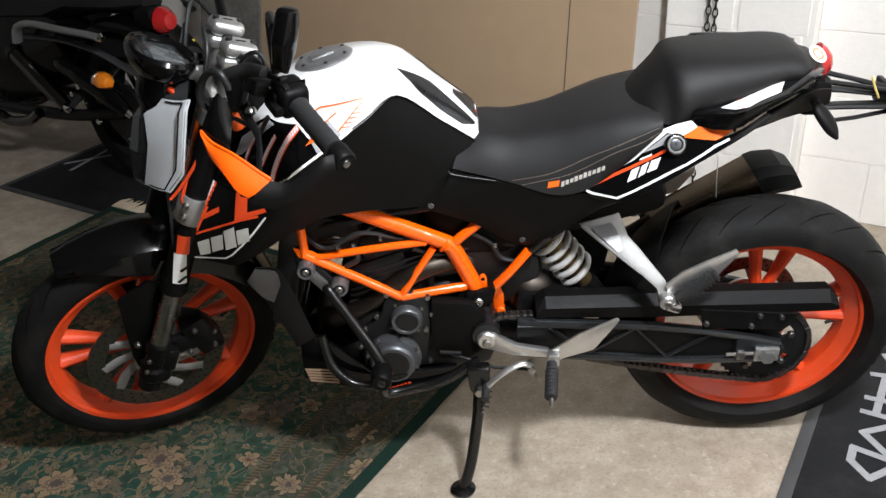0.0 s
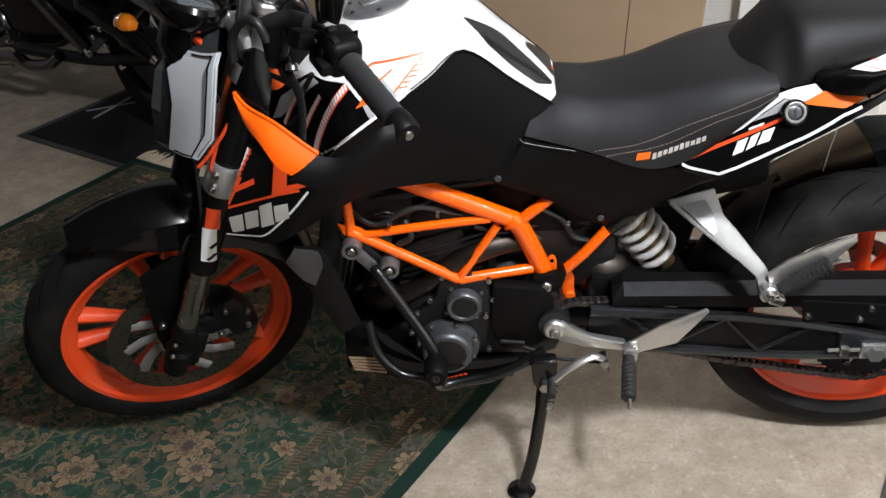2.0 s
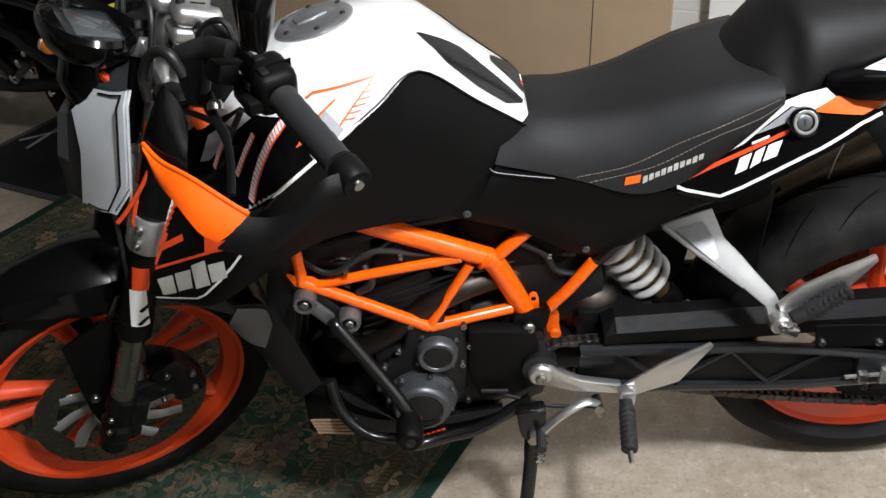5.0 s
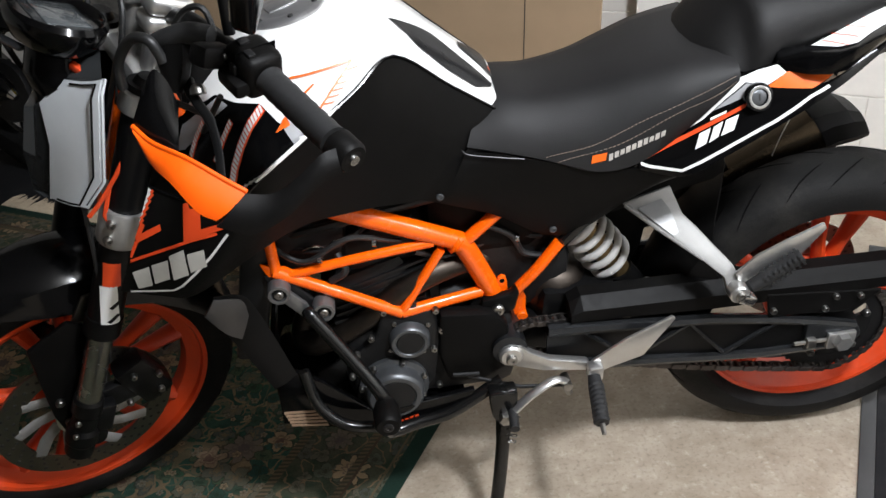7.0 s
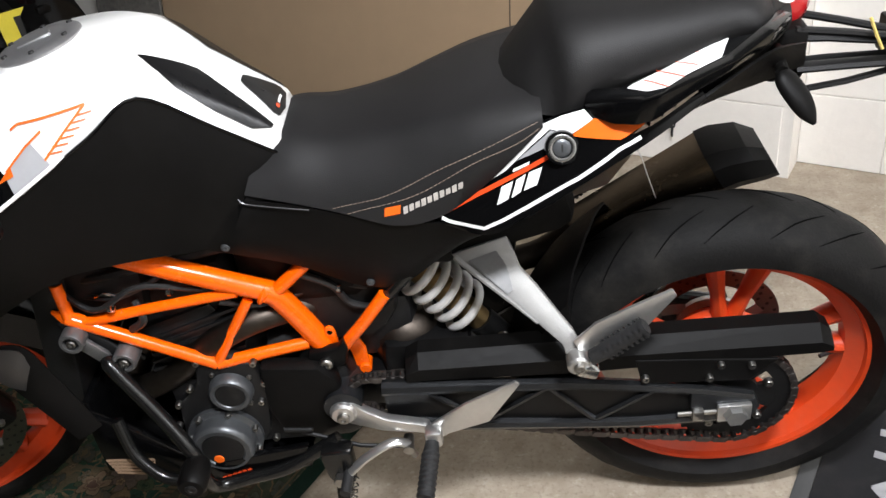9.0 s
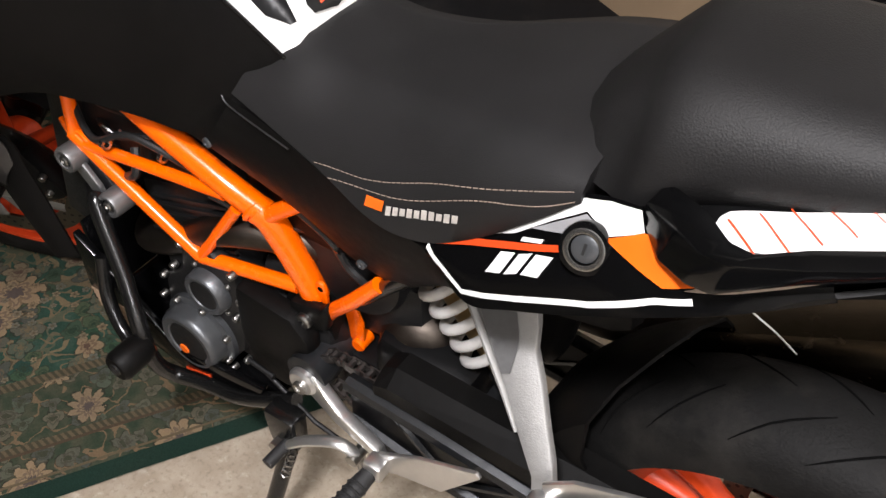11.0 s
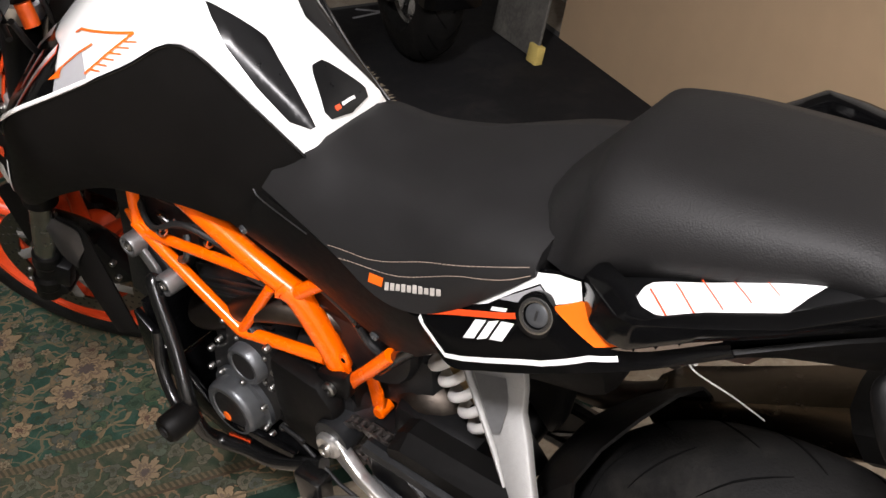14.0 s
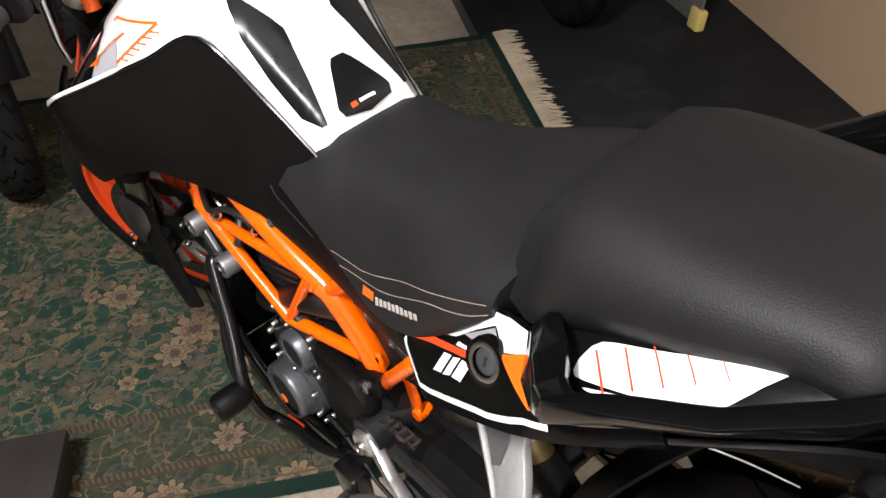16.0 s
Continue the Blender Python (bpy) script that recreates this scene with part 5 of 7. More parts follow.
# grey panel, orange outlines and dashes on both flanks of the tank
for s in (-1, 1):
    way, st = ((0, 1, 0), -0.6) if s < 0 else ((0, -1, 0), 0.6)
    kw = dict(way=way, start=st)
    drape("tank_graphic", [(-0.245, 0.843), (-0.205, 0.874), (-0.228, 0.896), (-0.262, 0.868)], TB, M_GREY_V, tank, "grey fading graphic", **kw)
    drape("tank_graphic", [(-0.41, 0.775), (-0.34, 0.79), (-0.285, 0.815), (-0.243, 0.843), (-0.260, 0.867), (-0.285, 0.886), (-0.320, 0.884), (-0.345, 0.886), (-0.41, 0.850)], TB, M_BLACKG, tank, lift=0.0018, **kw)
    drape("tank_graphic", [(-0.343, 0.884), (-0.328, 0.880), (-0.364, 0.857), (-0.380, 0.839), (-0.394, 0.827), (-0.409, 0.822), (-0.396, 0.848)], TB, M_GREY_V, tank, "pale fading graphic", lift=0.0024, **kw)
    drape("orange_line", band([(-0.251, 0.907), (-0.241, 0.913), (-0.161, 0.923)], 0.0022), TB, M_DEC_O, tank, lift=0.0026, step=0.004, **kw)
    drape("orange_line", band([(-0.161, 0.923), (-0.188, 0.899), (-0.210, 0.878)], 0.0024), TB, M_DEC_O, tank, lift=0.0026, step=0.004, **kw)
    drape("orange_line", band([(-0.213, 0.905), (-0.233, 0.892), (-0.258, 0.870)], 0.0022), TB, M_DEC_O, tank, lift=0.0026, step=0.004, **kw)
    drape("orange_line", band([(-0.252, 0.874), (-0.267, 0.860), (-0.249, 0.868)], 0.0030), TB, M_DEC_O, tank, lift=0.0026, step=0.004, **kw)
    for line, w in (([(-0.282, 0.883), (-0.301, 0.864), (-0.315, 0.844), (-0.326, 0.822), (-0.332, 0.803)], 0.0095), ([(-0.325, 0.866), (-0.339, 0.846), (-0.352, 0.823)], 0.0065), ([(-0.364, 0.859), (-0.376, 0.842), (-0.386, 0.822)], 0.0060)):
        drape("orange_stripe", band(line, w), TB, M_DEC_R, tank, lift=0.0026, step=0.006, **kw)
        q = smooth_path([(a, 0, b) for a, b in line], 5)
        for a, b in zip(q, q[1:]):
            c_, d_ = a.lerp(b, 0.14), a.lerp(b, 0.86)
            n_ = Vector((-(b - a).z, 0, (b - a).x)).normalized() * w * 0.36
            sk = (b - a) * 0.22
            drape("white_dash", [((c_ + n_ + sk).x, (c_ + n_ + sk).z), ((d_ + n_ + sk).x, (d_ + n_ + sk).z), ((d_ - n_ - sk).x, (d_ - n_ - sk).z), ((c_ - n_ - sk).x, (c_ - n_ - sk).z)], TB, M_DEC_W, tank, lift=0.0036, **kw)
    for k in range(6):
        x, z = -0.172 - 0.007 * k, 0.914 - 0.0062 * k
        drape("orange_line", band([(x, z), (x + 0.018, z + 0.001)], 0.0013), TB, M_DEC_O, tank, lift=0.0026, **kw)

# black side panels that run down into the radiator shrouds
SIDE = [((0.036, -0.062, 0.806), (-0.085, -0.096, 0.688)), ((-0.03, -0.072, 0.856), (-0.105, -0.100, 0.688)), ((-0.105, -0.092, 0.916), (-0.145, -0.108, 0.692)),
        ((-0.16, -0.134, 0.892), (-0.200, -0.126, 0.698)), ((-0.222, -0.180, 0.863), (-0.262, -0.148, 0.700)), ((-0.286, -0.220, 0.832), (-0.330, -0.170, 0.676)),
        ((-0.345, -0.207, 0.782), (-0.420, -0.178, 0.626)), ((-0.413, -0.176, 0.790), (-0.470, -0.172, 0.628)), ((-0.446, -0.154, 0.797), (-0.526, -0.157, 0.634))]
COVER = [((0.300, -0.146, 0.716), (0.300, -0.125, 0.698)), ((0.268, -0.136, 0.712), (0.262, -0.112, 0.672)), ((0.235, -0.122, 0.714), (0.225, -0.090, 0.632)), ((0.177, -0.116, 0.716), (0.165, -0.066, 0.574)),
         ((0.105, -0.108, 0.734), (0.105, -0.064, 0.576)), ((0.045, -0.100, 0.749), (0.030, -0.078, 0.632)), ((-0.014, -0.093, 0.758), (-0.058, -0.092, 0.676))]


def panel_skin(front, rear, sub):
    """The tank side and the cover below the seat in one curved sheet; the upper edge turns at the seat's front corner."""
    ups = smooth_path([r[0] for r in rear], 5) + smooth_path([r[0] for r in front], 5)
    lows = smooth_path([r[1] for r in rear], 5) + smooth_path([r[1] for r in front], 5)
    out, grid = bmesh.new(), []
    for k, (a, b) in enumerate(zip(ups, lows)):
        row = []
        w = 0.012 if k > 36 else 0.006 + 0.006 * k / 36
        for j in range(sub + 1):
            q = a.lerp(b, j / sub)
            q.y += (w if a.y > MID else -w) * 4 * (j / sub) * (1 - j / sub)
            row.append(out.verts.new(q))
        grid.append(row)
    for a, b in zip(grid, grid[1:]):
        for j in range(sub):
            out.faces.new((a[j], a[j + 1], b[j + 1], b[j]))
    return out


for r, c_ in ((SIDE, COVER), (flip(SIDE), flip(COVER))):
    sp_ = part("side_panel", thicken(panel_skin(r, c_, 8), 0.005), M_BLACKM, moto, "matt black tank side panel, shroud and cover below the seat", sharp=50)
    if r is SIDE:
        side_l = sp_
        bolt((0.122, -0.075, 0.590), 0.006, side_l, material=M_ENGINE, depth=0.003)
        # silver line in place of the highlight along the seat's edge
        part("edge_highlight", tube(smooth_path([(-0.020, -0.0985, 0.764), (-0.010, -0.1010, 0.757), (0.03, -0.1050, 0.750), (0.07, -0.1085, 0.744)], 4), 0.0010, 6), M_FLASH, side_l)
    rim_ = smooth_path([q[0] for q in r], 5)
    part("panel_edge", tube(rim_, 0.0022, 6), M_BLACKG, sp_)
    part("white_edge", tube([q + Vector((0, -0.003 if r is SIDE else 0.003, 0.003)) for q in rim_[17:27]], [0.001] + [0.0026] * 8 + [0.001], 8), M_DEC_W, sp_, "white panel border")
SB = bvh_of(side_l)
# graphics on the left shroud
for line, w, mt in (([(-0.440, 0.801), (-0.474, 0.745), (-0.505, 0.690)], 0.0050, M_DEC_W), ([(-0.349, 0.746), (-0.378, 0.710), (-0.405, 0.680), (-0.432, 0.652), (-0.446, 0.643), (-0.510, 0.636)], 0.0034, M_DEC_W),
                    ([(-0.498, 0.690), (-0.444, 0.714), (-0.400, 0.733), (-0.363, 0.746)], 0.0042, M_DEC_R), ([(-0.494, 0.698), (-0.464, 0.749)], 0.0060, M_DEC_R)):
    drape("shroud_line", band(line, w), SB, mt, side_l, lift=0.0016, step=0.006)
for poly in ([(-0.411, 0.730), (-0.385, 0.739), (-0.376, 0.800), (-0.398, 0.800)], [(-0.476, 0.722), (-0.439, 0.743), (-0.439, 0.752), (-0.474, 0.732)], [(-0.390, 0.738), (-0.345, 0.757), (-0.348, 0.764), (-0.390, 0.748)]):
    drape("orange_graphic", poly, SB, M_DEC_R, side_l, lift=0.0022)
for k in range(7):
    drape("red_tick", band([(-0.470 + 0.0052 * k, 0.747 + 0.0085 * k), (-0.461 + 0.0052 * k, 0.755 + 0.0085 * k)], 0.0030), SB, M_DEC_R, side_l, lift=0.0026, step=0.004)
# four pale blocks in place of the model name
for poly in ([(-0.497, 0.673), (-0.470, 0.685), (-0.473, 0.652), (-0.496, 0.643)], [(-0.466, 0.688), (-0.440, 0.699), (-0.445, 0.666), (-0.469, 0.655)], [(-0.437, 0.706), (-0.414, 0.718), (-0.416, 0.676), (-0.440, 0.664)], [(-0.411, 0.711), (-0.386, 0.721), (-0.388, 0.692), (-0.413, 0.680)]):
    drape("name_block", poly, SB, M_PALE, side_l, "pale lettering block", lift=0.0022)
bolt((-0.056, -0.098, 0.690), 0.006, side_l, material=M_ENGINE, depth=0.003)

# rear side panels with the stripes
RSP = [((0.234, -0.116, 0.724), (0.240, -0.122, 0.710)), ((0.285, -0.118, 0.758), (0.296, -0.153, 0.711)), ((0.325, -0.115, 0.796), (0.345, -0.162, 0.740)),
       ((0.366, -0.113, 0.838), (0.395, -0.169, 0.773)), ((0.418, -0.126, 0.861), (0.450, -0.176, 0.813)), ((0.470, -0.143, 0.868), (0.500, -0.170, 0.842)), ((0.545, -0.132, 0.884), (0.556, -0.147, 0.868))]
for r in (RSP, flip(RSP)):
    p_ = part("rear_side_panel", thicken(patch(r, 0.006, 8, 5), 0.005), M_BLACKG, moto, "gloss black rear side panel with white and orange stripes", sharp=50)
    if r is RSP:
        rsp = p_
RB = bvh_of(rsp)
UNDER = [((0.297, -0.150, 0.713), (0.300, -0.118, 0.700)), ((0.345, -0.159, 0.742), (0.350, -0.123, 0.712)), ((0.395, -0.166, 0.775), (0.400, -0.123, 0.742)), ((0.450, -0.173, 0.815), (0.452, -0.118, 0.775)),
         ((0.500, -0.167, 0.844), (0.508, -0.106, 0.803)), ((0.556, -0.144, 0.869), (0.560, -0.090, 0.826)), ((0.640, -0.098, 0.892), (0.650, -0.070, 0.842)), ((0.690, -0.060, 0.880), (0.695, -0.050, 0.846))]
for r in (UNDER, flip(UNDER)):
    part("tail_underpanel", thicken(patch(r, 0.003, 4, 4), 0.004), M_BLACKM, moto, "matt black panel under the tail", sharp=50)
drape("white_graphic", [(0.276, 0.750), (0.299, 0.770), (0.325, 0.794), (0.366, 0.836), (0.395, 0.851), (0.420, 0.860), (0.429, 0.853), (0.404, 0.836), (0.380, 0.836), (0.356, 0.815), (0.325, 0.785)], RB, M_DEC_W, rsp, "white edge graphic")
drape("grey_fade", [(0.338, 0.797), (0.358, 0.815), (0.381, 0.835), (0.404, 0.835), (0.402, 0.828), (0.378, 0.820)], RB, M_GREY_V, rsp, lift=0.0018)
drape("orange_wedge", [(0.403, 0.834), (0.429, 0.853), (0.462, 0.862), (0.496, 0.862), (0.478, 0.850), (0.456, 0.8375)], RB, M_DEC_O, rsp, lift=0.0024)
drape("white_line", band([(0.2395, 0.7225), (0.250, 0.7205), (0.292, 0.7195), (0.318, 0.734), (0.345, 0.751), (0.409, 0.793), (0.454, 0.828), (0.478, 0.841)], 0.0040), RB, M_DEC_W, rsp, lift=0.0020, step=0.008)
drape("red_line", band([(0.243, 0.7275), (0.300, 0.761), (0.345, 0.789), (0.380, 0.812)], 0.0040), RB, M_DEC_R, rsp, lift=0.0022, step=0.008)
drape("pale_stripe", [(0.470, 0.844), (0.500, 0.866), (0.545, 0.882), (0.545, 0.876), (0.500, 0.856)], RB, M_STITCH, rsp, "pale tan stripe with dark slashes", lift=0.0022)
for k in range(4):
    drape("dark_slash", band([(0.486 + 0.015 * k, 0.852 + 0.007 * k), (0.492 + 0.015 * k, 0.862 + 0.007 * k)], 0.004), RB, M_BLACKG, rsp, lift=0.0030)
# three slanted white blocks in place of the maker's name
for x, z, w in ((0.3215, 0.7625, 0.0078), (0.3385, 0.7730, 0.0066), (0.3560, 0.7835, 0.0086)):
    drape("logo_block", [(x - w - 0.0035, z - 0.0145), (x + w - 0.0045, z - 0.0055), (x + w + 0.0035, z + 0.0145), (x - w + 0.0045, z + 0.0055)], RB, M_DEC_W, rsp, "white logo block", lift=0.0022)
drape("logo_bar", [(0.3330, 0.7850), (0.3530, 0.7970), (0.3540, 0.8005), (0.3340, 0.7885)], RB, M_DEC_W, rsp, lift=0.0022)
LK = pose(0.391, -0.1475, 0.823) @ pose(0, 0, 0, -24, 0, 0)
lock = part("seat_lock", lathe([(0.0145, -0.0015), (0.0165, -0.0045), (0.0195, -0.0040), (0.0205, -0.0005), (0.0205, 0.005)], 32), M_BLACKG, moto, "round black seat lock with a steel barrel", m=LK)
part("lock_ring", lathe([(0.0118, -0.0040), (0.0150, -0.0046), (0.0166, -0.0040), (0.0150, -0.0020)], 32, True), M_CHROMED, lock, "bright lock ring", m=LK)
part("lock_barrel", lathe([(0.003, -0.0022), (0.0095, -0.0024), (0.0112, -0.0012), (0.0112, 0.002)], 24), M_ENGINE, lock, m=LK)
part("key_slot", box((0.0022, 0.0012, 0.009), (0, -0.0026, 0)), M_CABLE, lock, m=LK)


# ---- seats ----
def seat_loft(secs, n=5):
    rows = []
    for x, *half in secs:
        rows.append([Vector((x + (h[2] if len(h) > 2 else 0), MID - h[0], h[1])) for h in half[::-1]] + [Vector((x + (h[2] if len(h) > 2 else 0), MID + h[0], h[1])) for h in half[1:]])
    return resample(rows, n)


SEAT = [(0.016, (0, 0.818), (0.040, 0.816), (0.066, 0.806, -0.004), (0.094, 0.784, -0.020), (0.105, 0.766, -0.028), (0.06, 0.73)),
        (0.050, (0, 0.822), (0.045, 0.821), (0.073, 0.812), (0.104, 0.780), (0.114, 0.752), (0.07, 0.72)),
        (0.105, (0, 0.816), (0.050, 0.815), (0.081, 0.806), (0.113, 0.764), (0.121, 0.737), (0.08, 0.70)),
        (0.177, (0, 0.826), (0.060, 0.825), (0.096, 0.812), (0.126, 0.752), (0.133, 0.716), (0.09, 0.69)),
        (0.235, (0, 0.842), (0.070, 0.841), (0.110, 0.827), (0.134, 0.760), (0.136, 0.724), (0.10, 0.70)),
        (0.290, (0, 0.856), (0.080, 0.855), (0.122, 0.842), (0.138, 0.796), (0.138, 0.762), (0.10, 0.73)),
        (0.340, (0, 0.864), (0.085, 0.863), (0.126, 0.852), (0.138, 0.828), (0.138, 0.808), (0.10, 0.78)),
        (0.372, (0, 0.866), (0.085, 0.865), (0.124, 0.858), (0.134, 0.848), (0.134, 0.838), (0.10, 0.82))]
seat = part("rider_seat", loft(seat_loft(SEAT)), M_SEAT, moto, "black textured rider seat with twin stitching", sharp=60)
STB = bvh_of(seat)
for line in ([(0.100, 0.742), (0.177, 0.758), (0.249, 0.792), (0.330, 0.830), (0.366, 0.846)], [(0.118, 0.734), (0.209, 0.757), (0.288, 0.800), (0.340, 0.822), (0.368, 0.838)]):
    q = smooth_path([(a, 0, b) for a, b in line], 14)
    bm = bmesh.new()
    for k in range(0, len(q) - 1):
        ends = []
        for f in (0.12, 0.80):
            p3 = q[k].lerp(q[k + 1], f)
            hit = STB.ray_cast(Vector((p3.x, -0.6, p3.z)), Vector((0, 1, 0)))[0]
            if hit:
                ends.append(hit + Vector((0, -0.0006, 0)))
        if len(ends) == 2:
            tube(ends, 0.0005, 5, bm)
    part("stitching", bm, M_STITCH, seat, "pale twin stitching")
# small raised badge: an orange block and grey bars in place of the words
drape("badge_block", [(0.166, 0.729), (0.187, 0.733), (0.189, 0.745), (0.168, 0.741)], STB, M_DEC_O, seat, "orange badge block", lift=0.0015)
for k in range(10):
    x, z, h = 0.1945 + 0.0081 * k, 0.7380 + 0.0036 * k, (0.0050, 0.0046, 0.0040, 0.0050, 0.0044)[k % 5]
    drape("badge_bar", [(x - 0.0033, z - h - 0.0014), (x + 0.0027, z - h + 0.0012), (x + 0.0033, z + h + 0.0014), (x - 0.0027, z + h - 0.0012)], STB, M_BADGE, seat, lift=0.0015, step=0.004)

PILL = [(0.326, (0, 0.860), (0.040, 0.859, 0.003), (0.065, 0.857, 0.010), (0.085, 0.853, 0.022), (0.092, 0.848, 0.030), (0.06, 0.842)),
        (0.336, (0, 0.885, 0.010), (0.045, 0.883, 0.013), (0.072, 0.876, 0.019), (0.100, 0.858, 0.025), (0.110, 0.846, 0.026), (0.07, 0.836)),
        (0.359, (0, 0.922, 0.019), (0.050, 0.920, 0.022), (0.078, 0.906, 0.026), (0.112, 0.862, 0.028), (0.119, 0.844, 0.026), (0.08, 0.834)),
        (0.385, (0, 0.942, 0.018), (0.060, 0.940, 0.017), (0.094, 0.922, 0.020), (0.125, 0.876, 0.026), (0.124, 0.846, 0.022), (0.09, 0.838)),
        (0.450, (0, 0.948), (0.062, 0.946), (0.096, 0.931), (0.123, 0.892), (0.117, 0.864), (0.09, 0.850)),
        (0.530, (0, 0.949), (0.062, 0.947), (0.093, 0.936), (0.112, 0.907), (0.106, 0.884), (0.08, 0.872)),
        (0.596, (0, 0.950), (0.055, 0.948), (0.081, 0.941), (0.098, 0.921), (0.094, 0.902), (0.07, 0.892)),
        (0.630, (0, 0.946), (0.050, 0.945), (0.074, 0.938), (0.094, 0.922), (0.092, 0.906), (0.07, 0.898)),
        (0.650, (0, 0.934), (0.040, 0.933), (0.058, 0.929), (0.072, 0.920), (0.070, 0.910), (0.05, 0.904))]
part("pillion_seat", loft(seat_loft(PILL)), M_PILL, moto, "black grained pillion seat", sharp=60)

# ---- tail ----
INLAY = [(0.468, -0.128), (0.4690, -0.116), (0.473, -0.110), (0.482, -0.107), (0.594, -0.080), (0.574, -0.118), (0.505, -0.146), (0.490, -0.147), (0.480, -0.144), (0.471, -0.137)]
TAIL = [(0.418, (0, 0.856), (0.100, 0.852), (0.118, 0.848), (0.134, 0.840), (0.130, 0.820), (0.09, 0.79)),
        (0.470, (0, 0.874), (0.108, 0.872), (0.128, 0.870), (0.158, 0.862), (0.136, 0.826), (0.09, 0.79)),
        (0.520, (0, 0.888), (0.106, 0.886), (0.126, 0.883), (0.160, 0.874), (0.130, 0.830), (0.08, 0.80)),
        (0.570, (0, 0.904), (0.100, 0.903), (0.116, 0.900), (0.142, 0.890), (0.116, 0.842), (0.07, 0.82)),
        (0.615, (0, 0.914), (0.086, 0.912), (0.098, 0.908), (0.112, 0.898), (0.098, 0.864), (0.06, 0.85)),
        (0.650, (0, 0.922), (0.066, 0.920), (0.076, 0.914), (0.084, 0.904), (0.076, 0.884), (0.05, 0.875)),
        (0.676, (0, 0.922), (0.042, 0.920), (0.050, 0.914), (0.056, 0.904), (0.050, 0.892), (0.04, 0.886))]
tail = part("tail_fairing", loft(seat_loft(TAIL)), M_BLACKP, moto, "black tail fairing with a white inlay", sharp=26)
TLB = bvh_of(tail)
drape("white_inlay", INLAY, TLB, M_DEC_W, tail, "white inlay with fine red slashes", way=(0, 0, -1), plane="xy", start=1.4, lift=0.0015, step=0.008)
for k in range(5):
    x0, y0 = 0.483 + 0.016 * k, -0.128 + 0.010 * k
    drape("red_slash", band([(x0 - 0.008, y0 + 0.010), (x0 + 0.020, y0 - 0.016)], 0.0014 - 0.0002 * k), TLB, M_DEC_R, tail, way=(0, 0, -1), plane="xy", start=1.4, lift=0.0026, step=0.006)
bm = lathe([(0.003, 0.046), (0.017, 0.043), (0.029, 0.031), (0.036, 0.014), (0.038, 0.0)], 28)
bmesh.ops.scale(bm, vec=(0.62, 1.0, 1.05), verts=bm.verts)
part("tail_light", bm, M_REDL, moto, "red tail light lens", m=pose(0.668, MID, 0.907) @ pose(0, 0, 0, 0, 28, 0) @ pose(0, 0, 0, 0, 0, -90))
part("round_sticker", disc_y(0.019, -0.0008, 0.0008, (0, 0), 0.0002, 28), M_DEC_W, tail, "orange and white round sticker", m=pose(0.666, MID - 0.040, 0.936) @ pose(0, 0, 0, -52, 10, 24))
part("sticker_ring", lathe([(0.009, -0.0012), (0.0125, -0.0012), (0.0125, 0.0012), (0.009, 0.0012)], 28, True), M_DEC_O, tail, m=pose(0.666, MID - 0.040, 0.936) @ pose(0, 0, 0, -52, 10, 24))
# passenger grab handles: thick angular bars that stand off the tail and leave a slot beside it
GRAB = [((0.418, 0.127, 0.853), (0.420, 0.127, 0.866), (0.426, 0.104, 0.874), (0.426, 0.104, 0.850)), ((0.446, 0.165, 0.858), (0.452, 0.158, 0.884), (0.462, 0.132, 0.886), (0.464, 0.128, 0.850)),
        ((0.470, 0.180, 0.862), (0.476, 0.180, 0.892), (0.486, 0.160, 0.893), (0.486, 0.156, 0.861)), ((0.488, 0.187, 0.869), (0.494, 0.191, 0.902), (0.504, 0.172, 0.902), (0.502, 0.168, 0.871)),
        ((0.531, 0.168, 0.886), (0.536, 0.175, 0.908), (0.530, 0.157, 0.908), (0.528, 0.152, 0.886)), ((0.580, 0.143, 0.897), (0.585, 0.149, 0.913), (0.577, 0.132, 0.913), (0.575, 0.128, 0.897)),
        ((0.632, 0.106, 0.904), (0.635, 0.111, 0.925), (0.623, 0.096, 0.925), (0.622, 0.092, 0.904)), ((0.664, 0.066, 0.902), (0.667, 0.068, 0.924), (0.655, 0.054, 0.924), (0.654, 0.052, 0.902))]
for s in (-1, 1):
    bm = loft([[(x, (-y if s < 0 else 2 * MID + y), z) for x, y, z in ring] for ring in GRAB])
    bmesh.ops.bevel(bm, geom=bm.edges[:], offset=0.0022, segments=2, affect="EDGES", profile=0.5)
    part("grab_handle", bm, M_BLACKG, moto, "black angular grab handle", sharp=35)
# number plate bracket: two open arms and a cross bar
BR = [[(0.690, -0.03, 0.878), (0.760, -0.02, 0.862), (0.835, -0.01, 0.843)], [(0.690, -0.045, 0.834), (0.760, -0.04, 0.830), (0.835, -0.03, 0.822)], [(0.700, -0.04, 0.800), (0.76, -0.035, 0.803), (0.835, -0.02, 0.808)]]
plb = part("plate_bracket", box((0.055, 0.075, 0.075), (0.682, MID, 0.846), 0.012), M_BLACKM, moto, "black number plate bracket")
for k, q in enumerate(BR):
    for s in (1, -1):
        part("bracket_arm", tube([(x, MID + y * s, z) for x, y, z in q], (0.0065, 0.011, 0.005)[k], 8, flat=0.55 if k == 1 else 0.8), M_BLACKP, plb)
part("yellow_tie", tube([(0.783, -0.012, 0.880), (0.792, -0.016, 0.858), (0.803, -0.014, 0.838)], 0.0022, 6), M_FOAM, plb, "pale yellow tie")
part("bracket_crossbar", box((0.012, 0.11, 0.05), (0.835, MID, 0.826), 0.004), M_BLACKP, plb)
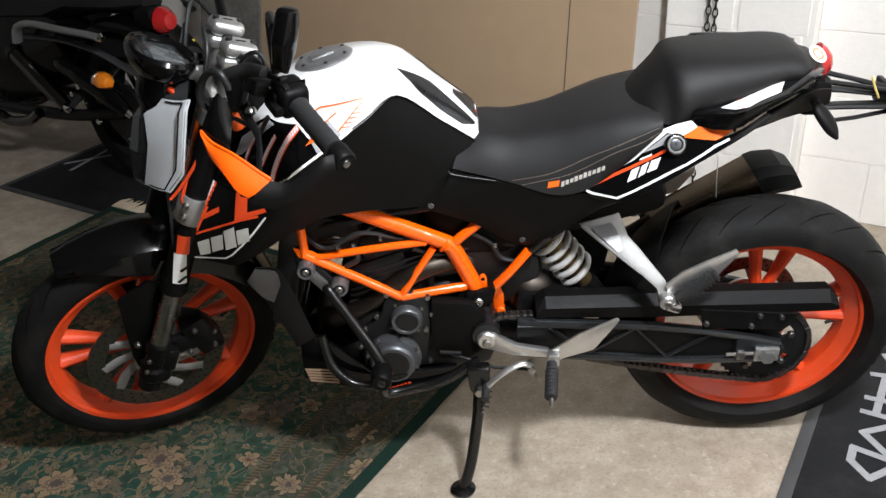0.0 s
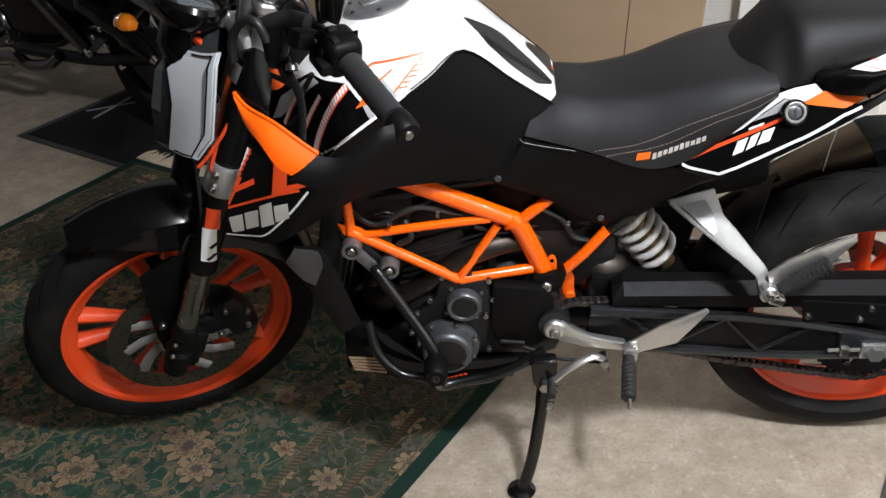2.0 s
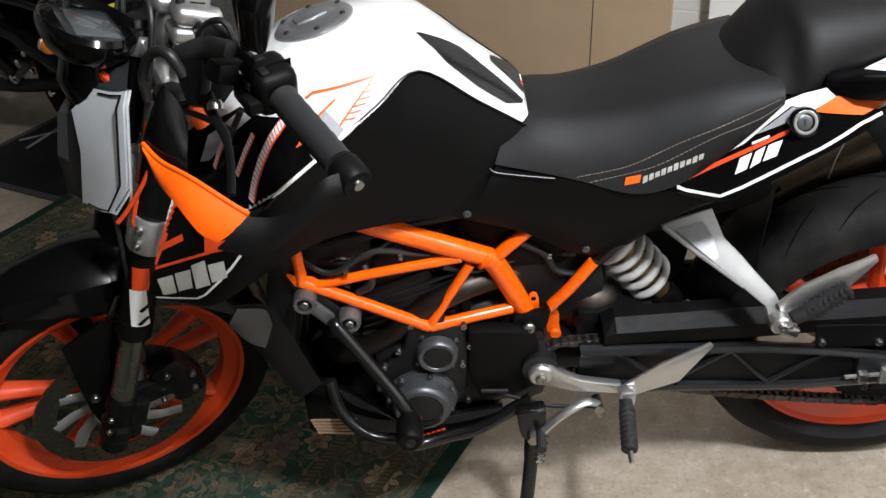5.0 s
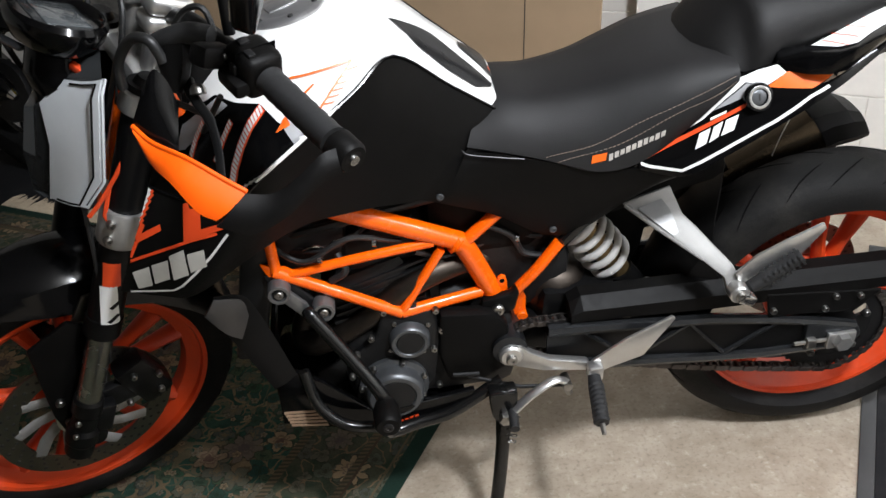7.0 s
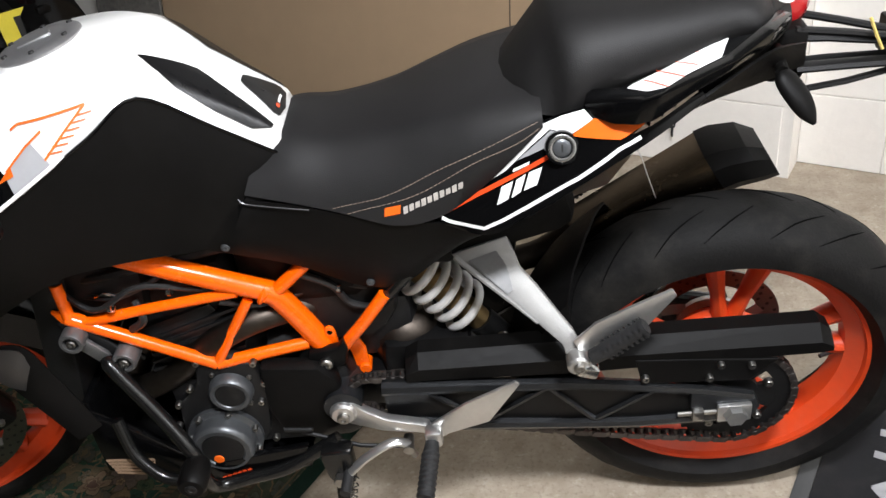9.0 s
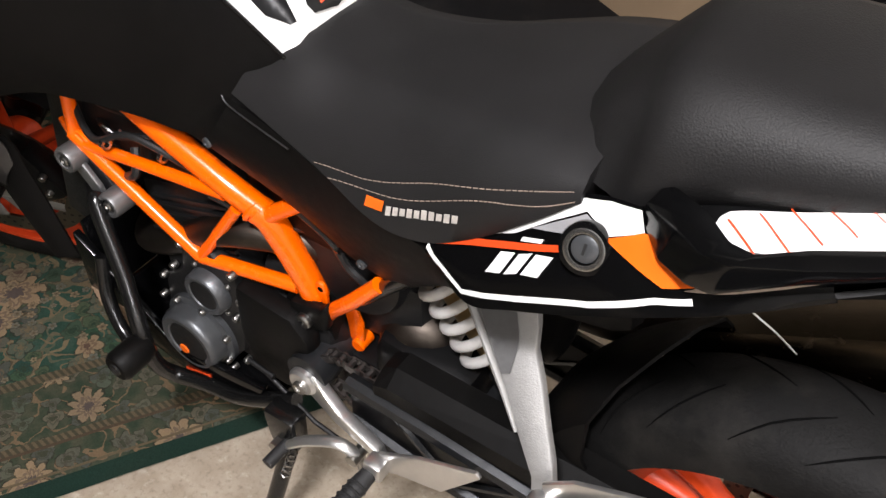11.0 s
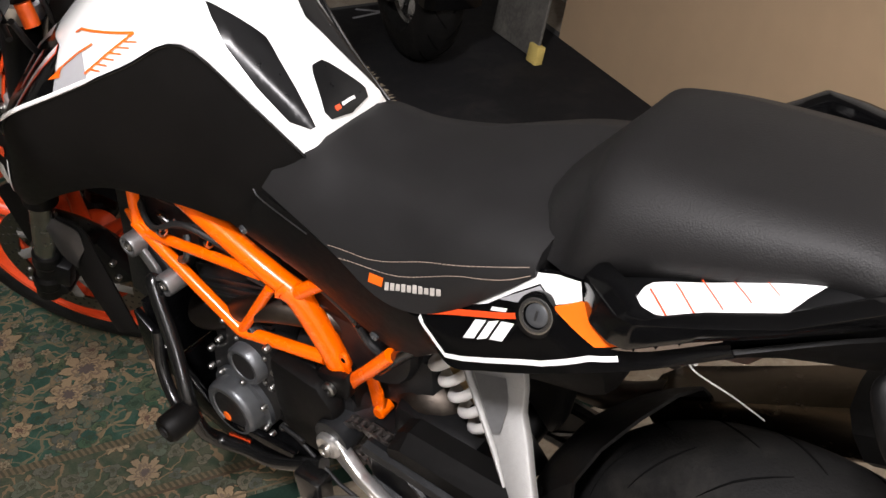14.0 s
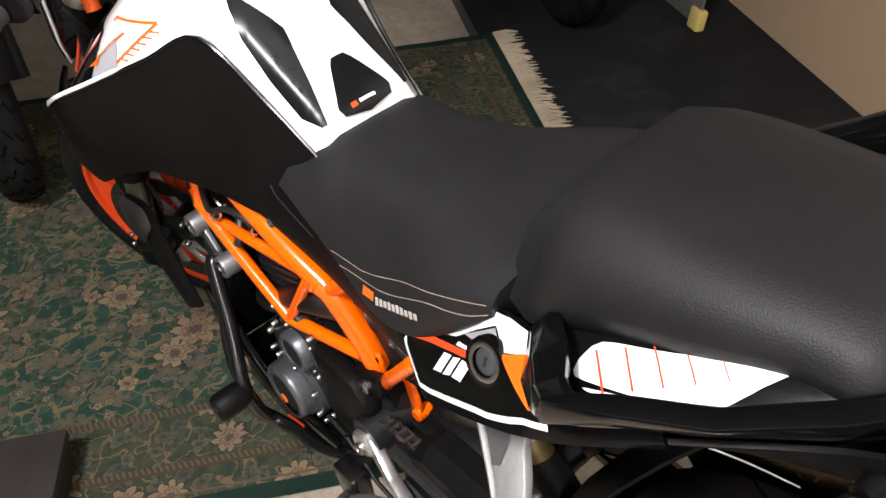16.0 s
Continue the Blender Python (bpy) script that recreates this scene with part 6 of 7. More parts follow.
for s in (-1, 1):
    part("indicator_stalk", tube([(0.662, MID + s * 0.05, 0.866), (0.652, MID + s * 0.112, 0.866)], 0.008, 10), M_BLACKM, moto)
    bm = tube(smooth_path([(0.652, MID + s * 0.112, 0.868), (0.656, MID + s * 0.118, 0.858), (0.667, MID + s * 0.130, 0.842), (0.678, MID + s * 0.142, 0.824), (0.684, MID + s * 0.148, 0.814)], 4), [0.008, 0.011, 0.013, 0.0145, 0.0155, 0.016, 0.0165, 0.0165, 0.0165, 0.016, 0.015, 0.0135, 0.0115, 0.009, 0.007, 0.005, 0.003], 16, flat=0.62)
    part("rear_indicator", bm, M_BLACKM, moto, "black rear indicator")

# exhaust silencer on the right
AX = Vector((0.640 - 0.430, 0, 0.640 - 0.520)).normalized()
ring0 = [(0.0, -0.036), (0.026, -0.042), (0.040, -0.024), (0.042, 0.010), (0.032, 0.028), (0.0, 0.031), (-0.032, 0.027), (-0.042, 0.008), (-0.040, -0.024), (-0.026, -0.042)]
UPV = Vector((-AX.z, 0, AX.x))


def can(t, k, drop=0.0):
    c = Vector((0.440, 0.120, 0.501 - drop)) + AX * t
    return [c + Vector((0, 1, 0)) * a * k + UPV * b * k for a, b in ring0]


sil = part("silencer", loft([can(-0.03, 0.75), can(0.0, 1.0), can(0.12, 1.06), can(0.225, 1.12)]), M_SILENCER, moto, "bronzed steel exhaust silencer", sharp=35)
part("end_cap", loft([can(0.2255, 1.18), can(0.250, 1.18, 0.004), can(0.294, 1.12, 0.022), can(0.324, 0.90, 0.042)]), M_BLACKM, sil, "black silencer end cap", sharp=20)
part("link_pipe", tube(smooth_path([(0.12, 0.08, 0.44), (0.25, 0.11, 0.45), (0.36, 0.112, 0.465), (0.43, 0.114, 0.505)], 5), 0.022, 14), M_HEADER, moto)
# thin white line drawn in place of a glint along the silencer's edge
part("pale_glint", tube(smooth_path([(0.495, -0.06, 0.755), (0.503, -0.048, 0.733), (0.525, 0.012, 0.660), (0.548, 0.070, 0.585)], 5), 0.0009, 6), M_DEC_W, moto)

# subframe rails in black below the tail
for q in both([(0.10, -0.06, 0.64), (0.28, -0.085, 0.72), (0.44, -0.08, 0.79), (0.62, -0.05, 0.86)]):
    part("subframe_rail", tube(smooth_path(q, 4), 0.011, 10), M_FRAMEB, moto)
for q in both([(0.10, -0.05, 0.50), (0.20, -0.07, 0.62), (0.30, -0.08, 0.71)]):
    part("subframe_rail", tube(smooth_path(q, 4), 0.010, 10), M_FRAMEB, moto)
part("under_tray", box((0.34, 0.14, 0.03), (0.50, MID, 0.79), 0.01, m=pose(0, 0, 0, 0, -22, 0)), M_BLACKM, moto)

# ---- front end, turned to the left; built about the steering axis ----
def sp(x, y, z):
    return ST @ Vector((x, y, z))


for s in (-1, 1):
    y = 0.098 * s
    leg = part("fork_leg", tube([sp(-0.03, y, 0.240), sp(-0.03, y, -0.165)], 0.0265, 24), M_BLACKP, moto, "black upside down fork leg")
    part("fork_seal", tube([sp(-0.03, y, -0.160), sp(-0.03, y, -0.195)], 0.0285, 24), M_BLACKM, leg)
    part("fork_stanchion", tube([sp(-0.03, y, -0.19), sp(-0.03, y, -0.36)], 0.0205, 20), M_CHROMED, leg, "steel fork stanchion")
    zs = ((-0.340, 0.0215), (-0.346, 0.0250), (-0.372, 0.0255), (-0.380, 0.0215), (-0.408, 0.0215), (-0.416, 0.0270), (-0.440, 0.0275), (-0.446, 0.0245), (-0.470, 0.0245), (-0.476, 0.0200))
    clamp_ = part("axle_clamp", tube([sp(-0.03, y, z) for z, r in zs], [r for z, r in zs], 18), M_BLACKP, leg, sharp=25)
    part("clamp_lug", box((0.046, 0.026, 0.060), (-0.006, y, -0.392), 0.006), M_BLACKP, clamp_, m=ST)
    for z in (-0.378, -0.408):
        bolt((-0.050, y + 0.024 * s, z), 0.005, clamp_, ST, depth=0.004 if s < 0 else -0.004)
    part("fork_cap", tube([sp(-0.03, y, 0.239), sp(-0.03, y, 0.250)], [0.020, 0.014], 20), M_ENGD, leg)
    # pale and red blocks in place of the maker's mark on the leg
    if s < 0:
        tub = bvh_of(leg)
        for a, b, mt in (((-0.577, 0.529), (-0.556, 0.612), M_DEC_W), ((-0.552, 0.614), (-0.540, 0.652), M_DEC_R)):
            drape("fork_mark", [(a[0] - 0.012, a[1]), (a[0] + 0.012, a[1] - 0.004), (b[0] + 0.012, b[1]), (b[0] - 0.012, b[1] + 0.004)], tub, mt, leg, "pale lettering block", lift=0.0012, step=0.006)
        for k in range(2):
            drape("fork_mark", band([(-0.574 + 0.010 * k, 0.546 + 0.026 * k), (-0.558 + 0.010 * k, 0.556 + 0.026 * k)], 0.006), tub, M_BLACKP, leg, lift=0.002, step=0.005)
clampm = bmesh.new()
for z, t in ((0.015, 0.030),):
    for s in (-1, 1):
        lathe([(0.0270, -t), (0.0315, -t), (0.0330, -t + 0.003), (0.0330, t - 0.003), (0.0315, t), (0.0270, t)], 28, True, clampm, (0, 0, 0))
        vs = clampm.verts[-28 * 6:]
        bmesh.ops.transform(clampm, matrix=pose(-0.03, 0.098 * s, z) @ pose(0, 0, 0, 90, 0, 0), verts=vs)
    box((0.05, 0.14, 0.035), (-0.005, 0, z), 0.008, bm=clampm)
part("lower_triple_clamp", clampm, M_CAST, moto, "cast alloy lower fork clamp", m=ST)
for k in (-1, 1):
    bolt((-0.056, -0.121, 0.015 + 0.014 * k), 0.0065, moto, ST)
clampm = bmesh.new()
for s in (-1, 1):
    lathe([(0.0275, -0.016), (0.033, -0.014), (0.034, -0.010), (0.034, 0.010), (0.033, 0.014), (0.0275, 0.016)], 28, True, clampm)
    bmesh.ops.transform(clampm, matrix=pose(-0.03, 0.098 * s, 0.215) @ pose(0, 0, 0, 90, 0, 0), verts=clampm.verts[-28 * 6:])
box((0.055, 0.15, 0.028), (-0.005, 0, 0.215), 0.008, bm=clampm)
part("upper_triple_clamp", clampm, M_ALU, moto, "bright alloy upper fork clamp", m=ST)
for s in (-1, 1):
    bm = box((0.042, 0.032, 0.086), (0.0, 0.045 * s, 0.268), 0.014, seg=4)
    box((0.066, 0.046, 0.026), (0.0, 0.045 * s, 0.303), 0.011, seg=4, bm=bm)
    rs_ = part("handlebar_riser", bm, M_ALU, moto, "polished handlebar riser", m=ST)
    bm = box((0.066, 0.046, 0.030), (0.0, 0.045 * s, 0.330), 0.013, seg=4)
    part("riser_cap", bm, M_ALU, rs_, "rounded clamp cap", m=ST)
    part("cap_slot", box((0.020, 0.003, 0.003), (0.0, 0.045 * s, 0.3446), 0.001), M_GROOVE, rs_, m=ST)
    for k in (-1, 1):
        part("riser_bolt", lathe([(0.003, 0.008), (0.006, 0.008), (0.006, 0.0)], 10), M_CABLE, moto, m=ST @ pose(0.023 * k, 0.045 * s, 0.341) @ pose(0, 0, 0, 90, 0, 0))
part("steering_stem_nut", lathe([(0.004, 0.014), (0.014, 0.014), (0.016, 0.0)], 6), M_ALU, moto, m=ST @ pose(0.005, 0, 0.230) @ pose(0, 0, 0, 90, 0, 0))
part("head_tube", tube([sp(0, 0, -0.02), sp(0, 0, 0.205)], 0.030, 20), M_ORANGE, moto, "orange steering head")

# handlebar; the left grip end lies far out to the left
GE, GI = Vector((-0.171, -0.372, 0.926)), Vector((-0.268, -0.222, 0.972))
inv = ST.inverted()
ge, gi = inv @ GE, inv @ GI
cb = Vector((0.002, -0.05, 0.317))
half = [cb, Vector((cb.x * 0.5 + gi.x * 0.35, -0.11, (cb.z + gi.z) / 2)), gi, ge]
barp = smooth_path([Vector((v.x, -v.y, v.z)) for v in half[::-1]] + half, 5)
part("handlebar", tube([ST @ v for v in barp], 0.0110, 12), M_BLACKP, moto, "black tapered handlebar")
for s in (-1, 1):
    mir = (lambda v: v) if s < 0 else (lambda v: Vector((v.x, -v.y, v.z)))
    g0, g1 = ST @ mir(gi.lerp(ge, 0.12)), ST @ mir(gi.lerp(ge, 0.80))
    g2, g3 = ST @ mir(gi.lerp(ge, 0.82)), ST @ mir(ge)
    n_ = 14
    gr = part("handlebar_grip", tube([g0.lerp(g1, k / n_) for k in range(n_ + 1)], [0.0185] + [0.0168 + (0.0008 if k % 2 else 0) for k in range(n_ - 1)] + [0.0175], 20), M_GRIP, moto, "black rubber handlebar grip")
    be = part("bar_end", tube([g2, g2.lerp(g3, 0.1), g2.lerp(g3, 0.85), g3], [0.015, 0.0195, 0.0195, 0.016], 22), M_BLACKM, moto, "black bar end weight")
    part("bar_end_bolt", tube([g3, g3 + (g3 - g2).normalized() * 0.003], [0.007, 0.006], 12), M_CHROMED, be)
    sw0, sw1 = ST @ mir(gi.lerp(ge, -0.22)), ST @ mir(gi.lerp(ge, 0.10))
    dirn = (sw1 - sw0).normalized()
    side_ = dirn.cross(Vector((0, 0, 1))).normalized()
    up_ = side_.cross(dirn)
    frame_ = Matrix((side_, dirn, up_)).transposed().to_4x4()
    SWM = Matrix.Translation((sw0 + sw1) / 2) @ frame_
    bm = box((0.052, 0.058, 0.056), (0, 0, 0), 0.013, seg=3)
    box((0.030, 0.046, 0.020), (-0.024 * s, 0.002, -0.010), 0.006, bm=bm)
    sw = part("switch_housing", bm, M_BLACKM, moto, "black switch housing", m=SWM)
    part("switch_button", box((0.014, 0.012, 0.006), (0.006, -0.012, 0.029), 0.002), M_ENGD, sw, m=SWM)
    part("switch_button", box((0.010, 0.014, 0.006), (0.012, 0.012, 0.028), 0.002), M_ENGD, sw, m=SWM)
    part("switch_button", box((0.006, 0.012, 0.014), (-0.027 * s, 0.0, 0.006), 0.002), M_ENGD, sw, m=SWM)
    part("housing_seam", box((0.0532, 0.0012, 0.0572), (0, 0.004, 0), 0.0), M_GROOVE, sw, m=SWM)
    part("housing_screw", lathe([(0.001, -0.003), (0.004, -0.003), (0.004, 0.0)], 10), M_STEEL, sw, m=SWM @ pose(0.026, -0.018, 0.012) @ pose(0, 0, 0, 0, 0, 90))
    # lever
    l0 = sw0 + ST.to_3x3() @ Vector((-0.035, 0, -0.005))
    part("lever", tube(smooth_path([ST @ mir(inv @ Vector(q)) for q in ((-0.362, -0.165, 0.945), (-0.352, -0.200, 0.936), (-0.335, -0.230, 0.919), (-0.326, -0.270, 0.904), (-0.322, -0.312, 0.889))], 5), [0.008] * 5 + [0.0065] * 6 + [0.0052] * 10, 10, flat=0.7), M_BLACKP, moto, "black clutch lever" if s < 0 else "black brake lever")
    part("lever_perch", box((0.045, 0.035, 0.028), l0, 0.008, m=pose(0, 0, 0, 0, 20, 40)), M_BLACKM, moto)
    part("perch_bolt", lathe([(0.002, 0.008), (0.007, 0.007), (0.010, 0.002), (0.010, -0.004)], 16), M_STEEL, moto, m=Matrix.Translation(ST @ mir(inv @ Vector((-0.345, -0.205, 0.948)))) @ pose(0, 0, 0, 60, 0, 0))
    # mirror
    ms = sw0 + Vector((-0.010, 0.015, 0.020))
    mr = part("mirror_stem", tube(smooth_path([ms, ms + Vector((0.002, -0.002, 0.06)), ms + Vector((0.006, 0.010 * s, 0.100)), (Vector((-0.275, -0.255, 1.105)) if s < 0 else ms + Vector((0.045, 0.030, 0.105)))], 5), 0.0075, 10), M_BLACKP, moto, "black mirror stem")
    mc = Vector((-0.262, -0.262, 1.086)) if s < 0 else ms + Vector((0.060, 0.035, 0.075))
    MP = [(-0.016, 0.050), (0.010, 0.054), (0.018, 0.032), (0.018, -0.016), (0.006, -0.052), (-0.008, -0.046), (-0.019, 0.000)]
    bm = prism(MP, -0.016, 0.010, 0.005)
    mm = pose(mc.x, mc.y, mc.z) @ pose(0, 0, 0, 0, 0, 72 + 10 * s) @ pose(0, 0, 0, 10, 12, 0)
    mirror = part("mirror_head", bm, M_BLACKG, mr, "oval black mirror", m=mm)
    bm = prism([(x * 0.82, z * 0.86) for x, z in MP], 0.0095, 0.0112)
    part("mirror_glass", bm, M_CHROME, mirror, m=mm)
    # lever guard: orange scoop outside, black strap to the bar end
    G = [((-0.403, -0.308, 0.962), (-0.402, -0.312, 0.955)), ((-0.382, -0.330, 0.951), (-0.387, -0.343, 0.934)), ((-0.344, -0.360, 0.944), (-0.363, -0.376, 0.925)), ((-0.305, -0.383, 0.925), (-0.339, -0.400, 0.902)), ((-0.285, -0.393, 0.915), (-0.320, -0.408, 0.893))]
    K = [((-0.290, -0.394, 0.914), (-0.320, -0.414, 0.889)), ((-0.258, -0.394, 0.910), (-0.284, -0.412, 0.874)), ((-0.228, -0.390, 0.926), (-0.246, -0.404, 0.886)), ((-0.205, -0.382, 0.942), (-0.212, -0.394, 0.910)), ((-0.188, -0.374, 0.944), (-0.184, -0.384, 0.920))]
    KS = [((-0.384, -0.300, 1.000), (-0.404, -0.304, 0.962)), ((-0.368, -0.298, 1.020), (-0.390, -0.318, 0.945)), ((-0.357, -0.296, 1.002), (-0.374, -0.325, 0.938)), ((-0.352, -0.296, 0.975), (-0.358, -0.330, 0.930))]
    part("guard_shell", thicken(patch([tuple(ST @ mir(inv @ Vector(q)) for q in r) for r in KS], 0.004, 5, 4), 0.003), M_BLACKG, moto, "gloss black inner guard shell")
    part("guard_lip", tube(smooth_path([ST @ mir(inv @ Vector(q[0])) for q in G], 5), 0.0028, 8), M_ORANGEP, moto)
    for rows_, mt, nm in ((G, M_ORANGEP, "orange lever guard"), (K, M_BLACKM, "black guard strap")):
        rr2 = [tuple(ST @ mir(inv @ Vector(q)) for q in r) for r in rows_]
        part("lever_guard", thicken(patch(rr2, 0.006, 6, 5), 0.004), mt, moto, nm)

# headlight
HL = [(-0.472, -0.128, 0.943), (-0.480, -0.132, 0.925), (-0.512, -0.130, 0.800), (-0.548, -0.118, 0.757)]
HF = [(-0.533, -0.075, 0.927), (-0.560, -0.075, 0.905), (-0.575, -0.085, 0.840), (-0.602, -0.075, 0.752)]
HN = [(-0.565, -0.046, 0.912), (-0.594, -0.050, 0.880), (-0.610, -0.062, 0.812), (-0.618, -0.058, 0.742)]
hl_in = [[inv @ Vector(q) for q in row] for row in (HL, HF, HN)]
rows = []
for k in range(4):
    a, b, c = (hl_in[j][k] for j in range(3))
    mid_ = Vector((c.x - 0.012, 0, c.z))
    rows.append([a, b, c, mid_, Vector((c.x, -c.y, c.z)), Vector((b.x, -b.y, b.z)), Vector((a.x, -a.y, a.z)), Vector((a.x + 0.03, 0, a.z))])
bm = loft(rows)
head = part("headlight", bm, M_SMOKE, moto, "angular headlight with a pale mask", m=ST, sharp=20)
for s in (-1, 1):
    bm = bmesh.new()
    grid = []
    for k in range(4):
        a, b = hl_in[0][k].copy(), hl_in[1][k].copy()
        out_ = Vector((-0.002, -0.003, 0))
        r_ = []
        c, ext = hl_in[2][k], (1.10, 1.55, 1.04, 1.30)[k]
        for f in (0.0, 0.25, 0.5, 0.75, 1.0):
            f *= ext
            q = (a.lerp(b, f) if f <= 1 else b.lerp(c, f - 1)) + out_
            q.y -= 0.006 * 4 * max(0.0, f * (1 - f))
            r_.append(Vector((q.x, q.y * -s, q.z)))
        grid.append([bm.verts.new(q) for q in r_])
    for a, b in zip(grid, grid[1:]):
        for k in range(4):
            bm.faces.new((a[k], a[k + 1], b[k + 1], b[k]))
    part("headlight_mask", thicken(bm, 0.004), M_HEADL, head, "pale silver headlight side", m=ST)
    rim_ = [Vector((q.x + 0.003, (q.y - 0.004) * -s, q.z)) for q in [hl_in[1][0]] + hl_in[0] + [hl_in[1][3]]]
    part("mask_border", tube([ST @ q for q in rim_], 0.0022, 6), M_HEADL, head)
    rim2 = []
    for k, f in ((0, 0.85), (0, 0.5), (0, 0.12), (1, 0.12), (2, 0.12), (3, 0.12), (3, 0.5), (3, 0.85)):
        q = hl_in[0][k].lerp(hl_in[1][k], f)
        q = q.lerp((hl_in[0][1] + hl_in[1][2]) / 2, 0.05)
        rim2.append(ST @ Vector((q.x - 0.004, (q.y - 0.0075 - 0.024 * f * (1 - f)) * -s, q.z)))
    part("black_border", tube(rim2, 0.0015, 6), M_BLACKG, head)
part("headlight_bracket", tube(smooth_path([(-0.462, -0.100, 0.916), (-0.464, -0.104, 0.858), (-0.488, -0.110, 0.808), (-0.526, -0.116, 0.760), (-0.548, -0.118, 0.738)], 4), 0.0032, 8, flat=0.6), M_RIM, moto, "thin orange headlight bracket")
part("headlight_bracket", tube([(-0.512, -0.108, 0.775), (-0.528, -0.114, 0.735), (-0.520, -0.116, 0.705)], 0.0034, 8, flat=0.6), M_RIM, moto)
part("headlight_bracket", box((0.026, 0.010, 0.010), (-0.510, -0.081, 0.938), 0.002, m=pose(0, 0, 0, 0, 30, -30)), M_RIM, moto)
part("bracket_bolt", lathe([(0.002, 0.006), (0.005, 0.005), (0.007, 0.0)], 14), M_STEEL, moto, m=pose(-0.488, -0.090, 0.942, 50, 0, 0))
# dash: an oval pod tipped towards the rider, with a brow under it
DN = (Vector((0.30, 0.0, 0.0)) + ST.to_3x3() @ Vector((0.06, 0, 0)) + Vector((0, 0.11, 0.95))).normalized()
DS = ST.to_3x3() @ Vector((0, 1, 0))
DS = (DS - DN * DS.dot(DN)).normalized()
DU = DS.cross(DN)
DM = Matrix.Translation(Vector((-0.537, -0.030, 0.990))) @ Matrix((DS, DN, DU)).transposed().to_4x4() @ Matrix.Scale(1.22, 4)
bm = lathe([(0.004, -0.034), (0.034, -0.032), (0.056, -0.022), (0.069, -0.006), (0.072, 0.006), (0.068, 0.012), (0.062, 0.010), (0.058, 0.004), (0.004, 0.004)], 40)
bmesh.ops.scale(bm, vec=(1.06, 1.0, 0.72), verts=bm.verts)
dash = part("dash_unit", bm, M_BLACKG, moto, "gloss black oval dashboard pod", m=DM)
part("dash_screen", box((0.078, 0.003, 0.046), (0, 0.0052, 0.004), 0.001), M_DASH, dash, "grey unlit screen", m=DM)
part("dash_bezel", box((0.098, 0.0025, 0.060), (0, 0.0040, 0.002), 0.001), M_SMOKE, dash, m=DM)
for k in (-1, 1):
    part("dash_button", lathe([(0.002, 0.010), (0.006, 0.010), (0.007, 0.004)], 14), M_ENGD, dash, m=DM @ pose(0.060 * k, 0, -0.012))
bm = tube([Vector((-0.545, -0.030, 0.965)), Vector((-0.555, -0.045, 0.93)), Vector((-0.545, -0.05, 0.89))], [0.042, 0.046, 0.044], 20, flat=0.62)
part("dash_cowl", bm, M_BLACKG, moto, "gloss black dash support")
# cables round the steering head
for pts in ([(0.03, -0.17, 0.31), (0.00, -0.145, 0.37), (-0.02, -0.12, 0.33), (0.02, -0.10, 0.20), (0.06, -0.08, 0.06)], [(0.02, -0.20, 0.28), (0.03, -0.16, 0.20), (0.06, -0.10, 0.12), (0.10, -0.06, 0.02)], [(0.01, -0.10, 0.34), (0.05, -0.08, 0.30), (0.07, -0.04, 0.20), (0.09, -0.02, 0.05)], [(-0.03, 0.06, 0.31), (-0.05, 0.02, 0.33), (-0.05, -0.03, 0.30), (-0.045, -0.05, 0.18)], [(0.015, -0.20, 0.25), (-0.03, -0.15, 0.245), (-0.045, -0.10, 0.20), (-0.03, -0.07, 0.10)], [(0.0, 0.14, 0.31), (-0.05, 0.12, 0.34), (-0.06, 0.06, 0.25), (-0.04, 0.05, 0.1)]):
    part("control_cable", tube(smooth_path([sp(*q) for q in pts], 7), 0.0042, 8), M_CABLE, moto)
part("brake_line", tube(smooth_path([sp(-0.06, 0.10, 0.30), sp(-0.09, -0.02, 0.12), sp(-0.06, -0.10, -0.05), sp(0.0, -0.085, -0.28)], 7), 0.0035, 8), M_CABLE, moto)
part("wiring_cover", loft([[sp(0.02, -0.10, 0.30), sp(0.06, -0.10, 0.28), sp(0.06, 0.10, 0.28), sp(0.02, 0.10, 0.30)], [sp(0.0, -0.11, 0.05), sp(0.09, -0.11, 0.05), sp(0.09, 0.11, 0.05), sp(0.0, 0.11, 0.05)]]), M_BLACKM, moto)
PQ = [((-0.396, -0.140, 0.980), (-0.350, -0.160, 0.988), 0.012), ((-0.397, -0.146, 0.968), (-0.350, -0.165, 0.974), 0.017), ((-0.392, -0.160, 0.952), (-0.356, -0.174, 0.956), 0.015), ((-0.384, -0.178, 0.938), (-0.368, -0.184, 0.938), 0.009)]
rings = []
for a, b, d in PQ:
    a, b = Vector(a), Vector(b)
    n_ = Vector((-0.25, -0.75, 0.6)).normalized() * d
    rings.append([a.lerp(b, f) + n_ * k for f, k in ((0.0, 0.0), (0.12, 0.75), (0.5, 1.0), (0.88, 0.75), (1.0, 0.0), (0.85, -0.8), (0.15, -0.8))])
part("clutch_perch", loft(rings), M_BLACKM, moto, "black clutch lever perch with a rounded cover", sharp=50)
part("rubber_boot", tube(smooth_path([(-0.392, -0.136, 0.984), (-0.372, -0.147, 0.994), (-0.350, -0.156, 1.001), (-0.322, -0.168, 0.998)], 4), 0.0135, 14), M_GRIP, moto, "grey black rubber cable boot")
part("control_cable", tube(smooth_path([(-0.452, -0.122, 0.925), (-0.446, -0.130, 0.962), (-0.421, -0.147, 0.996), (-0.396, -0.164, 1.000), (-0.384, -0.166, 0.972)], 6), 0.0068, 10), M_CABLE, moto)
